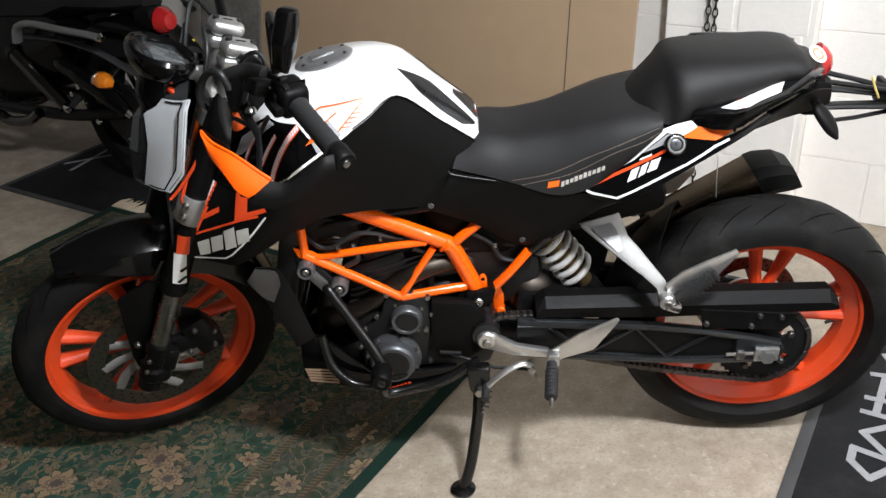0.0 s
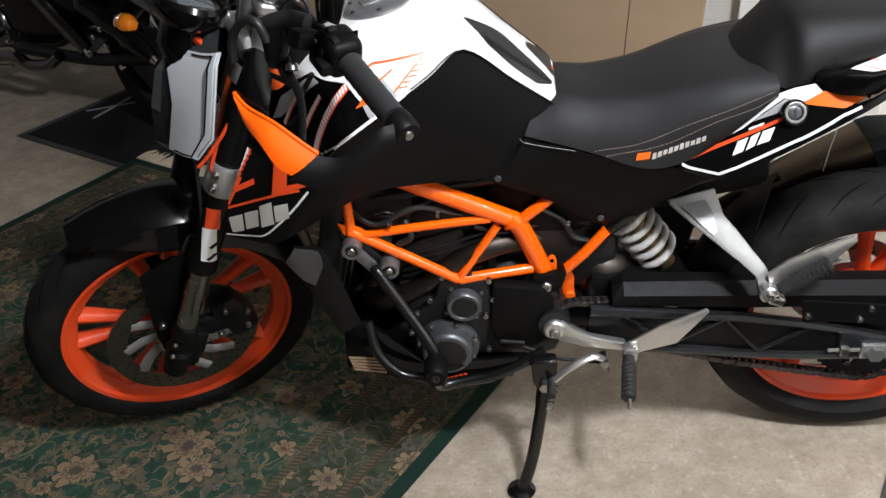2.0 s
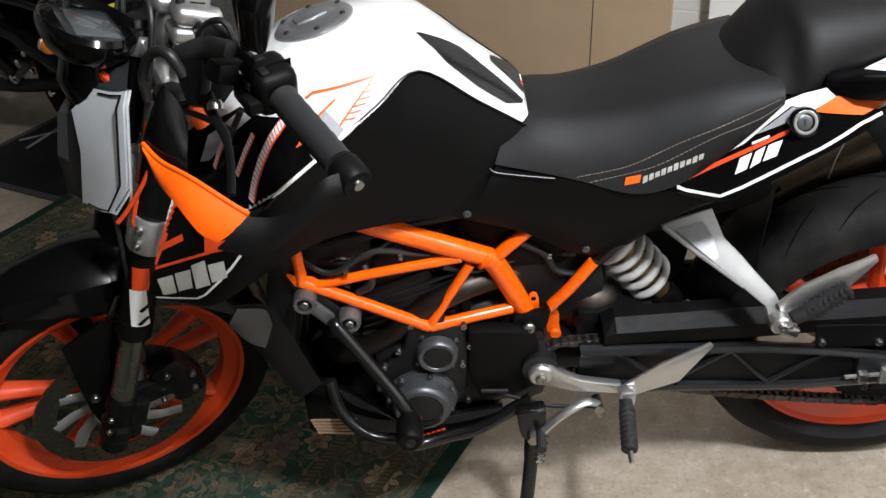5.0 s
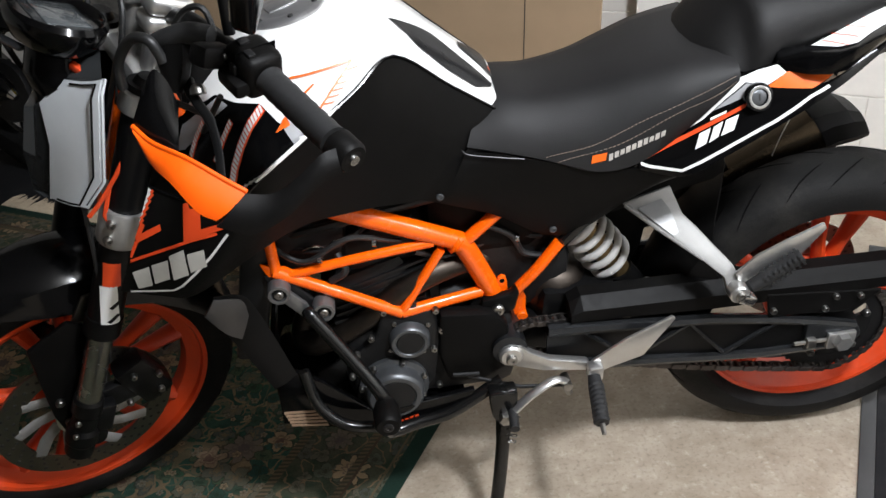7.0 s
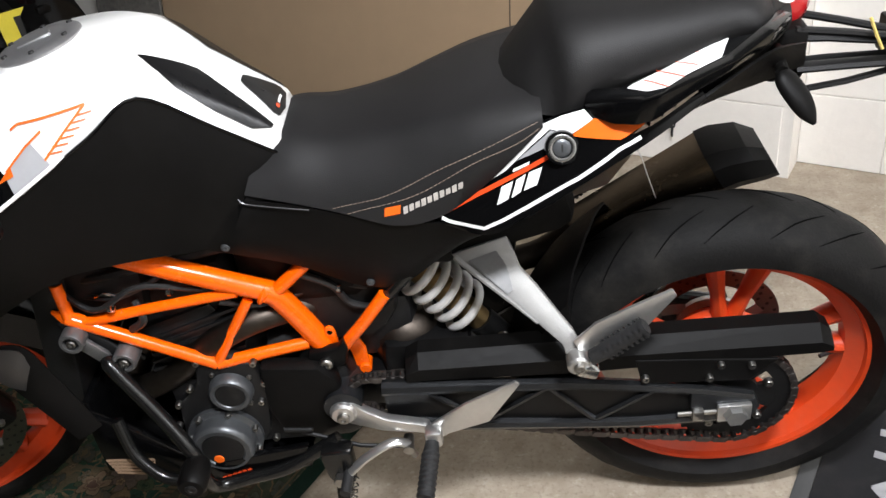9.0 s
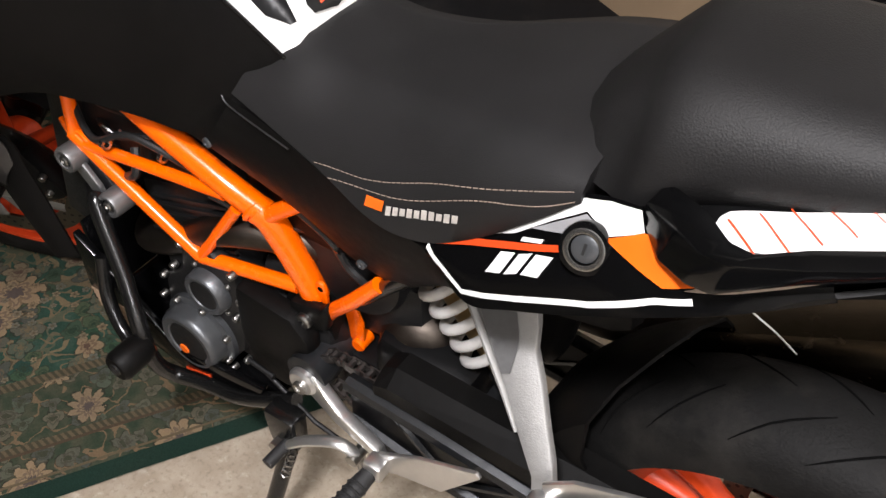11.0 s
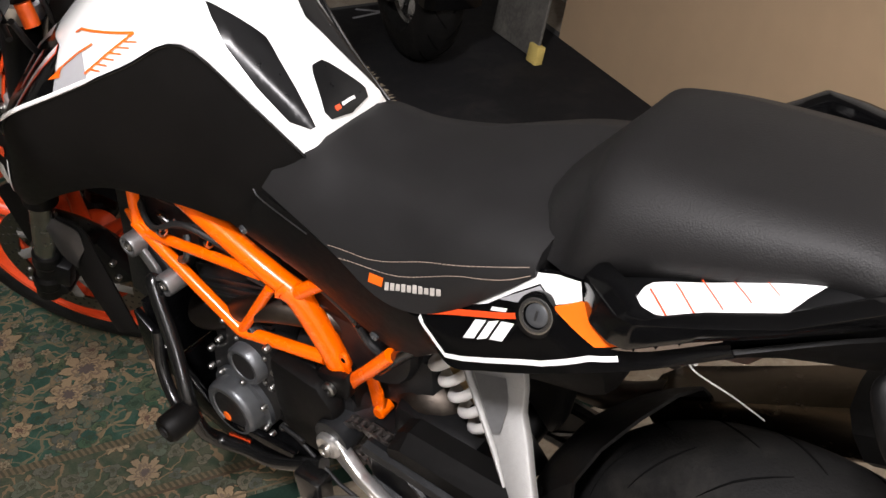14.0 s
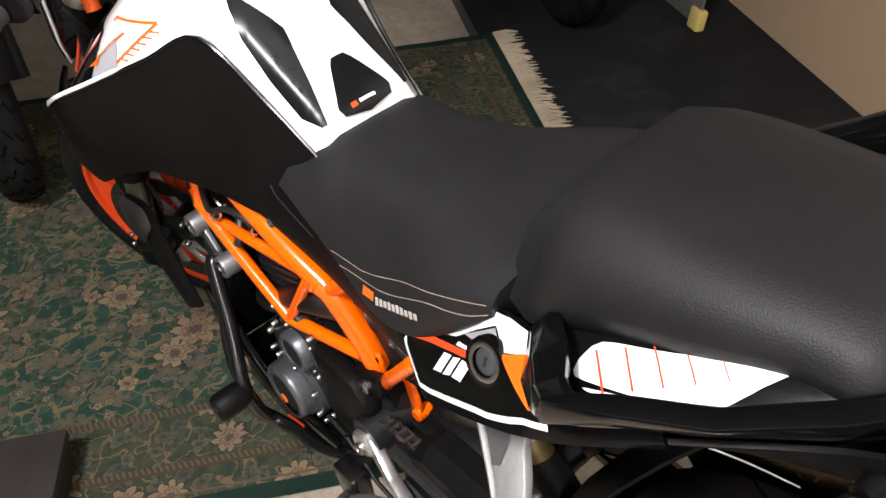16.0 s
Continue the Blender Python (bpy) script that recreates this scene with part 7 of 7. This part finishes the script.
part("orange_bracket", tube([(-0.405, -0.10, 0.90), (-0.398, -0.10, 0.87)], 0.011, 10), M_ORANGEP, moto)
# front fender
bm = bmesh.new()
rows = []
for k in range(15):
    f = k / 14
    a = radians(20 + 94 * f)
    R_ = 0.318 + 0.010 * math.sin(math.pi * f) + (0.012 * (f - 0.8) / 0.2 if f > 0.8 else 0)
    wdt = 0.066 - (0.028 * ((f - 0.65) / 0.35) ** 2 if f > 0.65 else 0)
    low = 0.055 + 0.030 * math.sin(math.pi * min(1, f * 1.1)) + max(0.0, 0.055 * (1 - f / 0.42)) - (0.045 * (f - 0.7) / 0.3 if f > 0.7 else 0)
    rows.append([bm.verts.new((R_ * math.cos(a), y, R_ * math.sin(a) + dz)) for y, dz in ((-wdt - 0.008, -low), (-wdt, -0.018), (-wdt * 0.6, 0.003), (0, 0.011), (wdt * 0.6, 0.003), (wdt, -0.018), (wdt + 0.008, -low))])
for a, b in zip(rows, rows[1:]):
    for k in range(6):
        bm.faces.new((a[k], a[k + 1], b[k + 1], b[k]))
fend = part("front_fender", thicken(bm, 0.004), M_BLACKG, moto, "gloss black front mudguard", m=FRONT)
for s in (-1, 1):
    bm = prism([(-0.040, 0.22), (0.030, 0.250), (0.060, 0.22), (0.020, 0.10), (0.000, 0.02), (-0.040, -0.02), (-0.048, 0.05)], -0.090 * 1, -0.080, 0.004)
    if s > 0:
        bmesh.ops.scale(bm, vec=(1, -1, 1), verts=bm.verts)
    part("fender_stay", bm, M_BLACKM, fend, "matt black fender stay", m=FRONT)
    for x, z in ((-0.030, 0.085), (0.028, 0.065), (-0.030, 0.030)):
        bolt((x, -0.092 if s < 0 else 0.092, z), 0.0075, fend, FRONT, depth=0.007 if s < 0 else -0.007)
part("headlight_reflector", prism([(0.035, 0.235), (0.065, 0.280), (0.082, 0.278), (0.070, 0.225)], -0.080, -0.074, 0.002), M_DISC, fend, "pale reflector", m=FRONT)
# brake caliper and axle
bm = box((0.06, 0.045, 0.11), (0.105, -0.085, 0.055), 0.012, m=pose(0, 0, 0, 0, -20, 0))
box((0.08, 0.02, 0.05), (0.055, -0.092, 0.05), 0.006, bm=bm)
cal = part("brake_caliper", bm, M_BLACKP, moto, "black brake caliper", m=FRONT)
for x, z in ((0.09, 0.09), (0.125, 0.03), (0.07, 0.03), (0.13, 0.07)):
    bolt((x, -0.108, z), 0.006, cal, FRONT)
part("front_axle", lathe([(0.006, -0.128), (0.015, -0.128), (0.018, -0.122), (0.018, 0.122), (0.015, 0.128)], 20), M_BLACKP, moto, m=FRONT)
# radiator wing with silver flash
for s in (-1, 1):
    rows_ = [((-0.400, -0.160, 0.604), (-0.418, -0.166, 0.578)), ((-0.362, -0.150, 0.592), (-0.400, -0.166, 0.545)), ((-0.340, -0.150, 0.545), (-0.375, -0.165, 0.490)), ((-0.308, -0.146, 0.420), (-0.345, -0.158, 0.405))]
    rows_ = rows_ if s < 0 else flip(rows_)
    du = part("radiator_wing", thicken(patch(rows_, 0.004, 4, 4), 0.004), M_BLACKM, moto, "black radiator side wing")
    fl_ = [((-0.400, -0.1665, 0.604), (-0.418, -0.1725, 0.580)), ((-0.364, -0.1565, 0.590), (-0.394, -0.1745, 0.545)), ((-0.358, -0.157, 0.560), (-0.374, -0.168, 0.525))]
    fl_ = fl_ if s < 0 else flip(fl_)
    part("silver_flash", thicken(patch(fl_, 0.004, 3, 4), 0.002), M_FLASH, du, "silver grey flash")

# ---- black cruiser parked along the wall: its own x runs to its front, y to its left side ----
CR = ROOM @ pose(-2.76, 2.25, 0.006, -4, 0, 0)
cruiser = thing("cruiser_motorcycle", "black cruiser motorcycle with chrome silencers and amber indicators", "motorcycle", CR)


def cp(a, s, z):
    """Cruiser place: a metres ahead of its rear contact, s to its left, z up."""
    return Vector((-a, -s, z))


def cwheel(name, a, R, w, rim_r):
    c = cp(a, 0, R)
    m = pose(c.x, c.y, c.z)
    prof = []
    for i in range(21):
        t = math.pi * i / 20
        prof.append((rim_r + (R - rim_r) * max(0.0, math.sin(t)) ** 0.6, -math.cos(t) * w / 2))
    ty = part(name, lathe(prof + [(rim_r - 0.02, w * 0.3), (rim_r - 0.02, -w * 0.3)], 64, True), M_RUBBER, cruiser, "black cruiser tyre", m=m)
    gr = bmesh.new()
    for k in range(18):
        for sd in (-1, 1):
            pts = []
            for j in range(5):
                th = math.pi / 2 + sd * (0.1 + 0.17 * j)
                an = 2 * math.pi * (k + 0.5 * (sd > 0)) / 18 + 0.05 * j
                r_ = rim_r + (R - rim_r) * math.sin(th) ** 0.6
                pts.append((r_ * math.cos(an), -math.cos(th) * w / 2, r_ * math.sin(an)))
            tube(pts, 0.0028, 5, gr)
    part("tread_groove", gr, M_GROOVE, ty, m=m)
    part("wheel_rim", lathe([(rim_r - 0.002, -w * 0.36), (rim_r + 0.004, -w * 0.30), (rim_r - 0.02, 0), (rim_r + 0.004, w * 0.30), (rim_r - 0.002, w * 0.36), (rim_r - 0.03, w * 0.2), (rim_r - 0.03, -w * 0.2)], 48, True), M_CHROMED, ty, "dull chrome wheel rim", m=m)
    part("wheel_hub", lathe([(0.015, -0.07), (0.05, -0.06), (0.04, 0), (0.05, 0.06), (0.015, 0.07)], 24), M_CHROMED, ty, m=m)
    for k in range(9):
        an = 2 * math.pi * k / 9
        part("spoke", tube([(0.04 * math.cos(an), 0, 0.04 * math.sin(an)), ((rim_r - 0.02) * math.cos(an), 0, (rim_r - 0.02) * math.sin(an))], 0.010, 8), M_ENGD, ty, m=m)


cwheel("rear_tyre", 0.02, 0.315, 0.155, 0.205)
cwheel("front_tyre", 1.62, 0.320, 0.120, 0.225)


def cpart(name, pts, r, mat_, label="", n=12, fine=5, flat=1.0, parent=None):
    pts = [cp(*q) for q in pts]
    return part(name, tube(smooth_path(pts, fine) if len(pts) > 2 else pts, r, n, flat=flat), mat_, parent or cruiser, label)


# rear mudguard
bm = bmesh.new()
rows = []
for k in range(17):
    a = radians(-8 + k * 10.5)
    rows.append([bm.verts.new((-0.02 + (0.345 - d_) * math.cos(a), y, 0.33 + (0.345 - d_) * math.sin(a))) for y, d_ in ((-0.105, 0.055), (-0.10, 0.02), (-0.07, 0.004), (0, 0), (0.07, 0.004), (0.10, 0.02), (0.105, 0.055))])
for a, b in zip(rows, rows[1:]):
    for k in range(6):
        bm.faces.new((a[k], a[k + 1], b[k + 1], b[k]))
part("rear_mudguard", thicken(bm, 0.004), M_BLACKG, cruiser, "gloss black rear mudguard")
# saddle and tank
part("saddle", loft([[cp(a, -w, z) , cp(a, -w * 0.7, z + h), cp(a, 0, z + h * 1.15), cp(a, w * 0.7, z + h), cp(a, w, z), cp(a, w * 0.6, z - 0.03), cp(a, -w * 0.6, z - 0.03)] for a, w, z, h in ((-0.10, 0.05, 0.72, 0.03), (0.02, 0.11, 0.71, 0.06), (0.25, 0.13, 0.70, 0.07), (0.36, 0.15, 0.66, 0.06), (0.62, 0.16, 0.64, 0.06), (0.80, 0.10, 0.66, 0.06), (0.88, 0.05, 0.68, 0.03))]), M_PILL, cruiser, "black leather saddle")
part("cruiser_tank", loft([[cp(a, w * math.cos(t), z + h * math.sin(t)) for t in [2 * math.pi * k / 14 for k in range(14)]] for a, w, z, h in ((0.82, 0.04, 0.74, 0.05), (0.92, 0.12, 0.76, 0.09), (1.10, 0.15, 0.78, 0.11), (1.28, 0.12, 0.80, 0.10), (1.38, 0.04, 0.82, 0.05))]), M_BLACKG, cruiser, "gloss black teardrop tank")
part("side_cover", loft([[cp(a, 0.13, z0), cp(a, 0.155, (z0 + z1) / 2), cp(a, 0.13, z1), cp(a, -0.13, z1), cp(a, -0.155, (z0 + z1) / 2), cp(a, -0.13, z0)] for a, z0, z1 in ((0.30, 0.50, 0.64), (0.42, 0.36, 0.66), (0.62, 0.30, 0.66), (0.80, 0.32, 0.68), (0.92, 0.40, 0.70))]), M_BLACKG, cruiser, "gloss black side cover", sharp=25)
part("fender_strut", tube(smooth_path([cp(0.52, 0.145, 0.565), cp(0.30, 0.145, 0.575), cp(0.08, 0.135, 0.545), cp(-0.12, 0.120, 0.470)], 5), 0.020, 10, flat=0.45), M_ENGINE, cruiser, "dark grey fender strut")
# silencers and pipes
up = part("side_rail", tube(smooth_path([cp(-0.030, 0.20, 0.618), cp(0.04, 0.20, 0.624), cp(0.20, 0.20, 0.630), cp(0.37, 0.20, 0.637), cp(0.445, 0.20, 0.615), cp(0.478, 0.19, 0.555)], 5), 0.022, 8, flat=0.55, up=(0, 0, 1)), M_SATIN, cruiser, "satin silver side rail")
sl_ = part("side_silencer", tube(smooth_path([cp(0.26, 0.19, 0.500), cp(0.12, 0.20, 0.462), cp(-0.02, 0.205, 0.412), cp(-0.125, 0.205, 0.352)], 5), [0.016] + [0.030] * 4 + [0.036] * 8 + [0.030] * 2 + [0.020], 16), M_BLACKG, cruiser, "gloss black tapered side silencer")
part("silencer_tip", tube([cp(-0.112, 0.205, 0.360), cp(-0.142, 0.205, 0.340)], [0.022, 0.012], 14), M_CHROME, sl_)
for a, z in ((0.107, 0.428), (0.150, 0.395), (0.206, 0.336), (0.023, 0.305), (0.090, 0.370)):
    part("chrome_bolt", lathe([(0.003, -0.012), (0.010, -0.010), (0.012, 0.0)], 10), M_CHROME, cruiser, m=pose(*cp(a, 0.222, z)))
part("pillion_peg", tube([cp(0.16, 0.19, 0.375), cp(0.13, 0.25, 0.360)], [0.014, 0.012], 12), M_GRIP, cruiser, "black rubber pillion peg")
part("rail_end", tube([cp(-0.030, 0.20, 0.618), cp(-0.044, 0.20, 0.616)], [0.018, 0.010], 12), M_CHROME, up)
# twin shock, left and right
for s in (0.15, -0.15):
    a0, a1 = cp(0.575, s, 0.500), cp(0.305, s, 0.305)
    sh = part("rear_shock", tube([a0, a0.lerp(a1, 0.5), a1], [0.034, 0.034, 0.030], 18), M_DCHROME, cruiser, "chromed shrouded rear shock")
    part("shock_rod", tube([a0.lerp(a1, 0.9), a0.lerp(a1, 1.16)], 0.020, 12), M_CHROME, sh)
    part("shock_top", tube([a0.lerp(a1, -0.06), a0.lerp(a1, 0.03)], [0.026, 0.042], 14), M_ENGD, sh)
    cpart("swingarm_tube", [(0.75, s, 0.255), (0.30, s, 0.275), (0.0, s * 0.8, 0.315)], 0.024, M_ENGD)
part("belt_pulley", lathe([(0.03, -0.012), (0.105, -0.012), (0.108, 0), (0.105, 0.012), (0.03, 0.012)], 40), M_ENGD, cruiser, m=pose(-0.02, -0.10, 0.315))
for pts, r in (([(1.35, 0.20, 0.42), (1.28, 0.24, 0.26), (1.05, 0.24, 0.20), (0.70, 0.22, 0.245), (0.605, 0.21, 0.222), (0.50, 0.20, 0.235), (0.415, 0.20, 0.281)], 0.022), ([(1.20, -0.20, 0.40), (1.10, -0.24, 0.24), (0.60, -0.22, 0.22), (-0.05, -0.22, 0.26)], 0.034)):
    cpart("exhaust_pipe", pts, r, M_DCHROME, "dull chrome exhaust pipe", 16, 6)
part("rear_chrome_cap", lathe([(0.004, -0.05), (0.03, -0.045), (0.05, -0.02), (0.055, 0.0), (0.05, 0.02)], 28), M_BLACKG, cruiser, "gloss black final drive cover", m=pose(-0.02, -0.165, 0.40))
# engine, frame
eng = part("cruiser_engine", box((0.46, 0.26, 0.22), cp(1.02, 0, 0.33), 0.04), M_ENGD, cruiser, "dark twin cylinder engine")
for a, tilt in ((0.90, 24), (1.14, -24)):
    for k in range(6):
        part("cylinder_fin", box((0.15, 0.16, 0.010), cp(a, 0, 0.46 + 0.022 * k), 0.003, m=pose(0, 0, 0, 0, tilt, 0)), M_ENGD, eng)
part("primary_cover", lathe([(0.01, -0.16), (0.08, -0.158), (0.10, -0.14), (0.105, -0.11)], 32), M_DCHROME, eng, "chromed primary cover", m=pose(-0.92, 0, 0.33))
part("primary_cover", lathe([(0.01, -0.16), (0.06, -0.158), (0.075, -0.14), (0.08, -0.11)], 32), M_DCHROME, eng, "chromed primary cover", m=pose(-1.15, 0, 0.35))
for x, z in ((-0.85, 0.40), (-1.02, 0.27), (-0.98, 0.42), (-1.22, 0.33), (-0.80, 0.27)):
    part("engine_bolt", lathe([(0.003, -0.168), (0.010, -0.166), (0.010, -0.14)], 10), M_CHROME, eng, m=pose(x, 0, z))
for s in (0.11, -0.11):
    cpart("frame_rail", [(0.60, s, 0.60), (0.75, s, 0.35), (0.85, s, 0.20), (1.25, s, 0.20), (1.42, s * 0.5, 0.55), (1.40, s * 0.2, 0.85)], 0.018, M_FRAMEB)
    cpart("fork_leg", [(1.62, s * 0.95, 0.32), (1.34, s * 0.95, 0.95)], 0.024, M_CHROMED)
cpart("handlebar", [(1.02, 0.40, 1.05), (1.12, 0.30, 1.06), (1.30, 0.10, 1.02), (1.30, -0.10, 1.02), (1.12, -0.30, 1.06), (1.02, -0.40, 1.05)], 0.013, M_CHROMED)
part("cruiser_headlight", lathe([(0.01, 0.0), (0.06, 0.02), (0.085, 0.07), (0.09, 0.12), (0.01, 0.125)], 28), M_BLACKG, cruiser, m=pose(-1.45, 0, 0.86) @ pose(0, 0, 0, 0, 0, 90))
# foot controls and side stand on its left
cpart("foot_peg", [(1.22, 0.16, 0.24), (1.24, 0.29, 0.235)], 0.014, M_GRIP, "black rubber peg")
cpart("control_rod", [(1.38, 0.22, 0.26), (1.20, 0.20, 0.215), (1.00, 0.18, 0.23)], 0.006, M_CHROME)
cpart("side_stand", [(1.07, 0.18, 0.20), (1.16, 0.235, 0.12), (1.338, 0.331, 0.012)], 0.010, M_CHROMED, "chromed side stand, folded out")
for pts in ([(1.00, 0.19, 0.24), (0.90, 0.23, 0.18), (0.72, 0.21, 0.20)], [(1.05, 0.22, 0.16), (1.20, 0.25, 0.12), (1.30, 0.22, 0.17)]):
    cpart("chrome_bracket", pts, 0.008, M_CHROMED)
# tail lamp, plate, indicators
part("tail_light", lathe([(0.004, -0.05), (0.030, -0.044), (0.046, -0.02), (0.050, 0.0)], 26), M_REDL, cruiser, "red tail light", m=pose(*cp(-0.175, 0.030, 0.668)) @ pose(0, 0, 0, 0, -25, 90))
part("tail_light_body", box((0.10, 0.12, 0.08), cp(-0.115, 0.02, 0.672), 0.025), M_BLACKM, cruiser)
PM = pose(*cp(-0.225, 0.045, 0.492)) @ pose(0, 0, 0, 0, -14, 0)
plate = part("number_plate", box((0.004, 0.265, 0.185), (0, 0, 0), 0.0015), M_YELLOW, cruiser, "yellow rear number plate", smooth=False, m=PM)
for r in range(2):
    for k in range(4 if r else 3):
        part("plate_bar", box((0.0016, 0.036, 0.062), (0.0026, -0.090 + 0.060 * k + (0.0 if r else 0.030), 0.041 - 0.082 * r)), M_CABLE, plate, "black bar", smooth=False, m=PM)
part("plate_frame", box((0.006, 0.275, 0.012), (-0.002, 0, -0.097), 0.002), M_BLACKM, plate, m=PM)
part("plate_reflector", box((0.006, 0.050, 0.022), (0.0, 0.085, -0.112), 0.003), M_REDL, plate, "red reflector", m=PM)
part("plate_holder", box((0.20, 0.05, 0.03), cp(-0.14, 0.03, 0.560), 0.008), M_BLACKM, cruiser)
for s in (1, -1):
    b0, b1 = cp(0.02, 0.10 * s, 0.490), cp(-0.012, 0.20 * s, 0.455)
    stem = part("indicator_stem", tube([b0, b1], 0.011, 12), M_CHROMED, cruiser, "chrome indicator stem")
    part("indicator_lens", lathe([(0.002, -0.034), (0.020, -0.030), (0.032, -0.014), (0.036, 0.0), (0.034, 0.022), (0.020, 0.034), (0.002, 0.036)], 24), M_AMBER, stem, "ribbed amber indicator", m=pose(b1.x, b1.y, b1.z) @ pose(0, 0, 0, 0, 0, 80))
    part("indicator_ring", lathe([(0.034, 0.018), (0.038, 0.018), (0.038, 0.028), (0.034, 0.028)], 24, True), M_CHROME, stem, m=pose(b1.x, b1.y, b1.z) @ pose(0, 0, 0, 0, 0, 80))

# ---- third motorcycle: only its front wheel end stands in the open ----
DB = pose(-1.618, 1.571, 0.009, 0, 0, 81)
dual = thing("parked_motorcycle", "dark motorcycle with a chunky front tyre standing on the rug", "motorcycle", DB)
prof = []
for i in range(25):
    t = math.pi * i / 24
    prof.append((0.235 + 0.092 * max(0.0, math.sin(t)) ** 0.62, -math.cos(t) * 0.062))
wm = pose(0, 0, 0.327) @ pose(0, 0, 0, 0, 0, 90)
ty = part("front_tyre", lathe(prof + [(0.225, 0.04), (0.225, -0.04)], 72, True), M_RUBBER, dual, "worn chunky front tyre", m=wm)
gr = bmesh.new()
for k in range(26):
    for sd in (-1, 1):
        pts = []
        for j in range(5):
            th = math.pi / 2 + sd * (0.06 + 0.19 * j)
            an = 2 * math.pi * (k + 0.5 * (sd > 0)) / 26 + 0.06 * (j % 2) + 0.03 * j
            r_ = 0.235 + 0.092 * math.sin(th) ** 0.62
            pts.append((r_ * math.cos(an), -math.cos(th) * 0.062, r_ * math.sin(an)))
        tube(pts, 0.0030, 5, gr)
part("tread_groove", gr, M_GROOVE, ty, m=wm)
part("wheel_rim", lathe([(0.232, -0.04), (0.236, -0.034), (0.21, 0), (0.236, 0.034), (0.232, 0.04), (0.20, 0.02), (0.20, -0.02)], 48, True), M_ENGD, ty, m=wm)
for k in range(6):
    an = math.pi * k / 3
    part("spoke", tube([(0.03 * math.cos(an), 0, 0.03 * math.sin(an)), (0.21 * math.cos(an), 0, 0.21 * math.sin(an))], 0.011, 8), M_ENGD, ty, m=wm)
bm = bmesh.new()
rows = []
for k in range(13):
    a = radians(30 + k * 11)
    rows.append([bm.verts.new(wm @ Vector(((0.352 - d_) * math.cos(a), y, (0.352 - d_) * math.sin(a)))) for y, d_ in ((-0.08, 0.03), (-0.05, 0.004), (0, 0), (0.05, 0.004), (0.08, 0.03))])
for a, b in zip(rows, rows[1:]):
    for k in range(4):
        bm.faces.new((a[k], a[k + 1], b[k + 1], b[k]))
part("front_mudguard", thicken(bm, 0.004), M_BLACKM, dual, "dark front mudguard")
for s in (-0.10, 0.10):
    part("fork_leg", tube([(s, 0.0, 0.30), (s, 0.33, 0.95)], 0.024, 16), M_ENGD, dual)
part("dual_tank", box((0.26, 0.50, 0.26), (0, 0.62, 0.85), 0.09, seg=4), M_BLACKG, dual, "dark fuel tank")
part("dual_engine", box((0.30, 0.50, 0.40), (0, 0.68, 0.42), 0.06), M_ENGD, dual, "dark engine")
part("headlight_shell", lathe([(0.01, -0.02), (0.07, 0.0), (0.09, 0.05), (0.09, 0.10), (0.01, 0.11)], 28), M_BLACKG, dual, m=pose(0, 0.10, 0.86))

# ---- hanging chain on the pier ----
chain = thing("hanging_chain", "dark steel chain hanging down the white block pier", "chain", ROOM @ pose(-0.765, 2.915, 0))
for col, dx in ((0, 0.0), (1, 0.022)):
    for k in range(36 if col == 0 else 30):
        z = 1.02 - 0.026 * k - 0.006 * col
        if z < 0.06:
            break
        ring = [(0.0075 * math.cos(t), 0, 0.0165 * math.sin(t)) for t in [2 * math.pi * j / 12 for j in range(13)]]
        bm = tube(ring, 0.0026, 6)
        part("chain_link", bm, M_ENGD, chain, m=pose(dx, 0, z, 0, 0, 90 * (k % 2) + 8))
part("chain_hook", tube(smooth_path([(0.011, 0.02, 1.06), (0.011, -0.004, 1.055), (0.011, -0.006, 1.035)], 4), 0.004, 8), M_ENGD, chain)

# ---- pale blocks of the wall and the pier, each its own piece ----
BW, BH, JT = 0.440, 0.215, 0.0025


def block_mesh(name, w, h, d):
    bm = box((w, d, h), (0, 0, 0), 0.0022)
    for v in bm.verts:
        v.co += 0.0012 * noise.noise_vector(v.co * 9)
    me = bpy.data.meshes.new(name)
    bmesh.ops.recalc_face_normals(bm, faces=bm.faces)
    bm.to_mesh(me)
    bm.free()
    me.materials.append(M_BLOCK)
    return me


full, half_ = block_mesh("block", BW - JT, BH - JT, 0.03), block_mesh("half_block", BW / 2 - JT, BH - JT, 0.03)


def lay(parent, u0, u1, s, rows_, shift):
    for r in range(rows_):
        u = u0 - (BW / 2 if (r + shift) % 2 else 0)
        while u < u1 - 0.01:
            a, b = max(u, u0), min(u + BW, u1)
            me = full if b - a > BW * 0.75 else half_
            if b - a > BW * 0.25:
                ob = new("block", me)
                ob.matrix_world = ROOM @ pose((a + b) / 2, s + 0.0170 + random.uniform(-0.0012, 0.0012), BH * (r + 0.5))
                ob.parent = parent
            u += BW


lay(wall_north, -1.32, -0.911, S1, 6, 0)
lay(wall_north, -0.44, 2.20, S1, 7, 1)
lay(pier, -0.910, -0.44, 2.935, 7, 0)
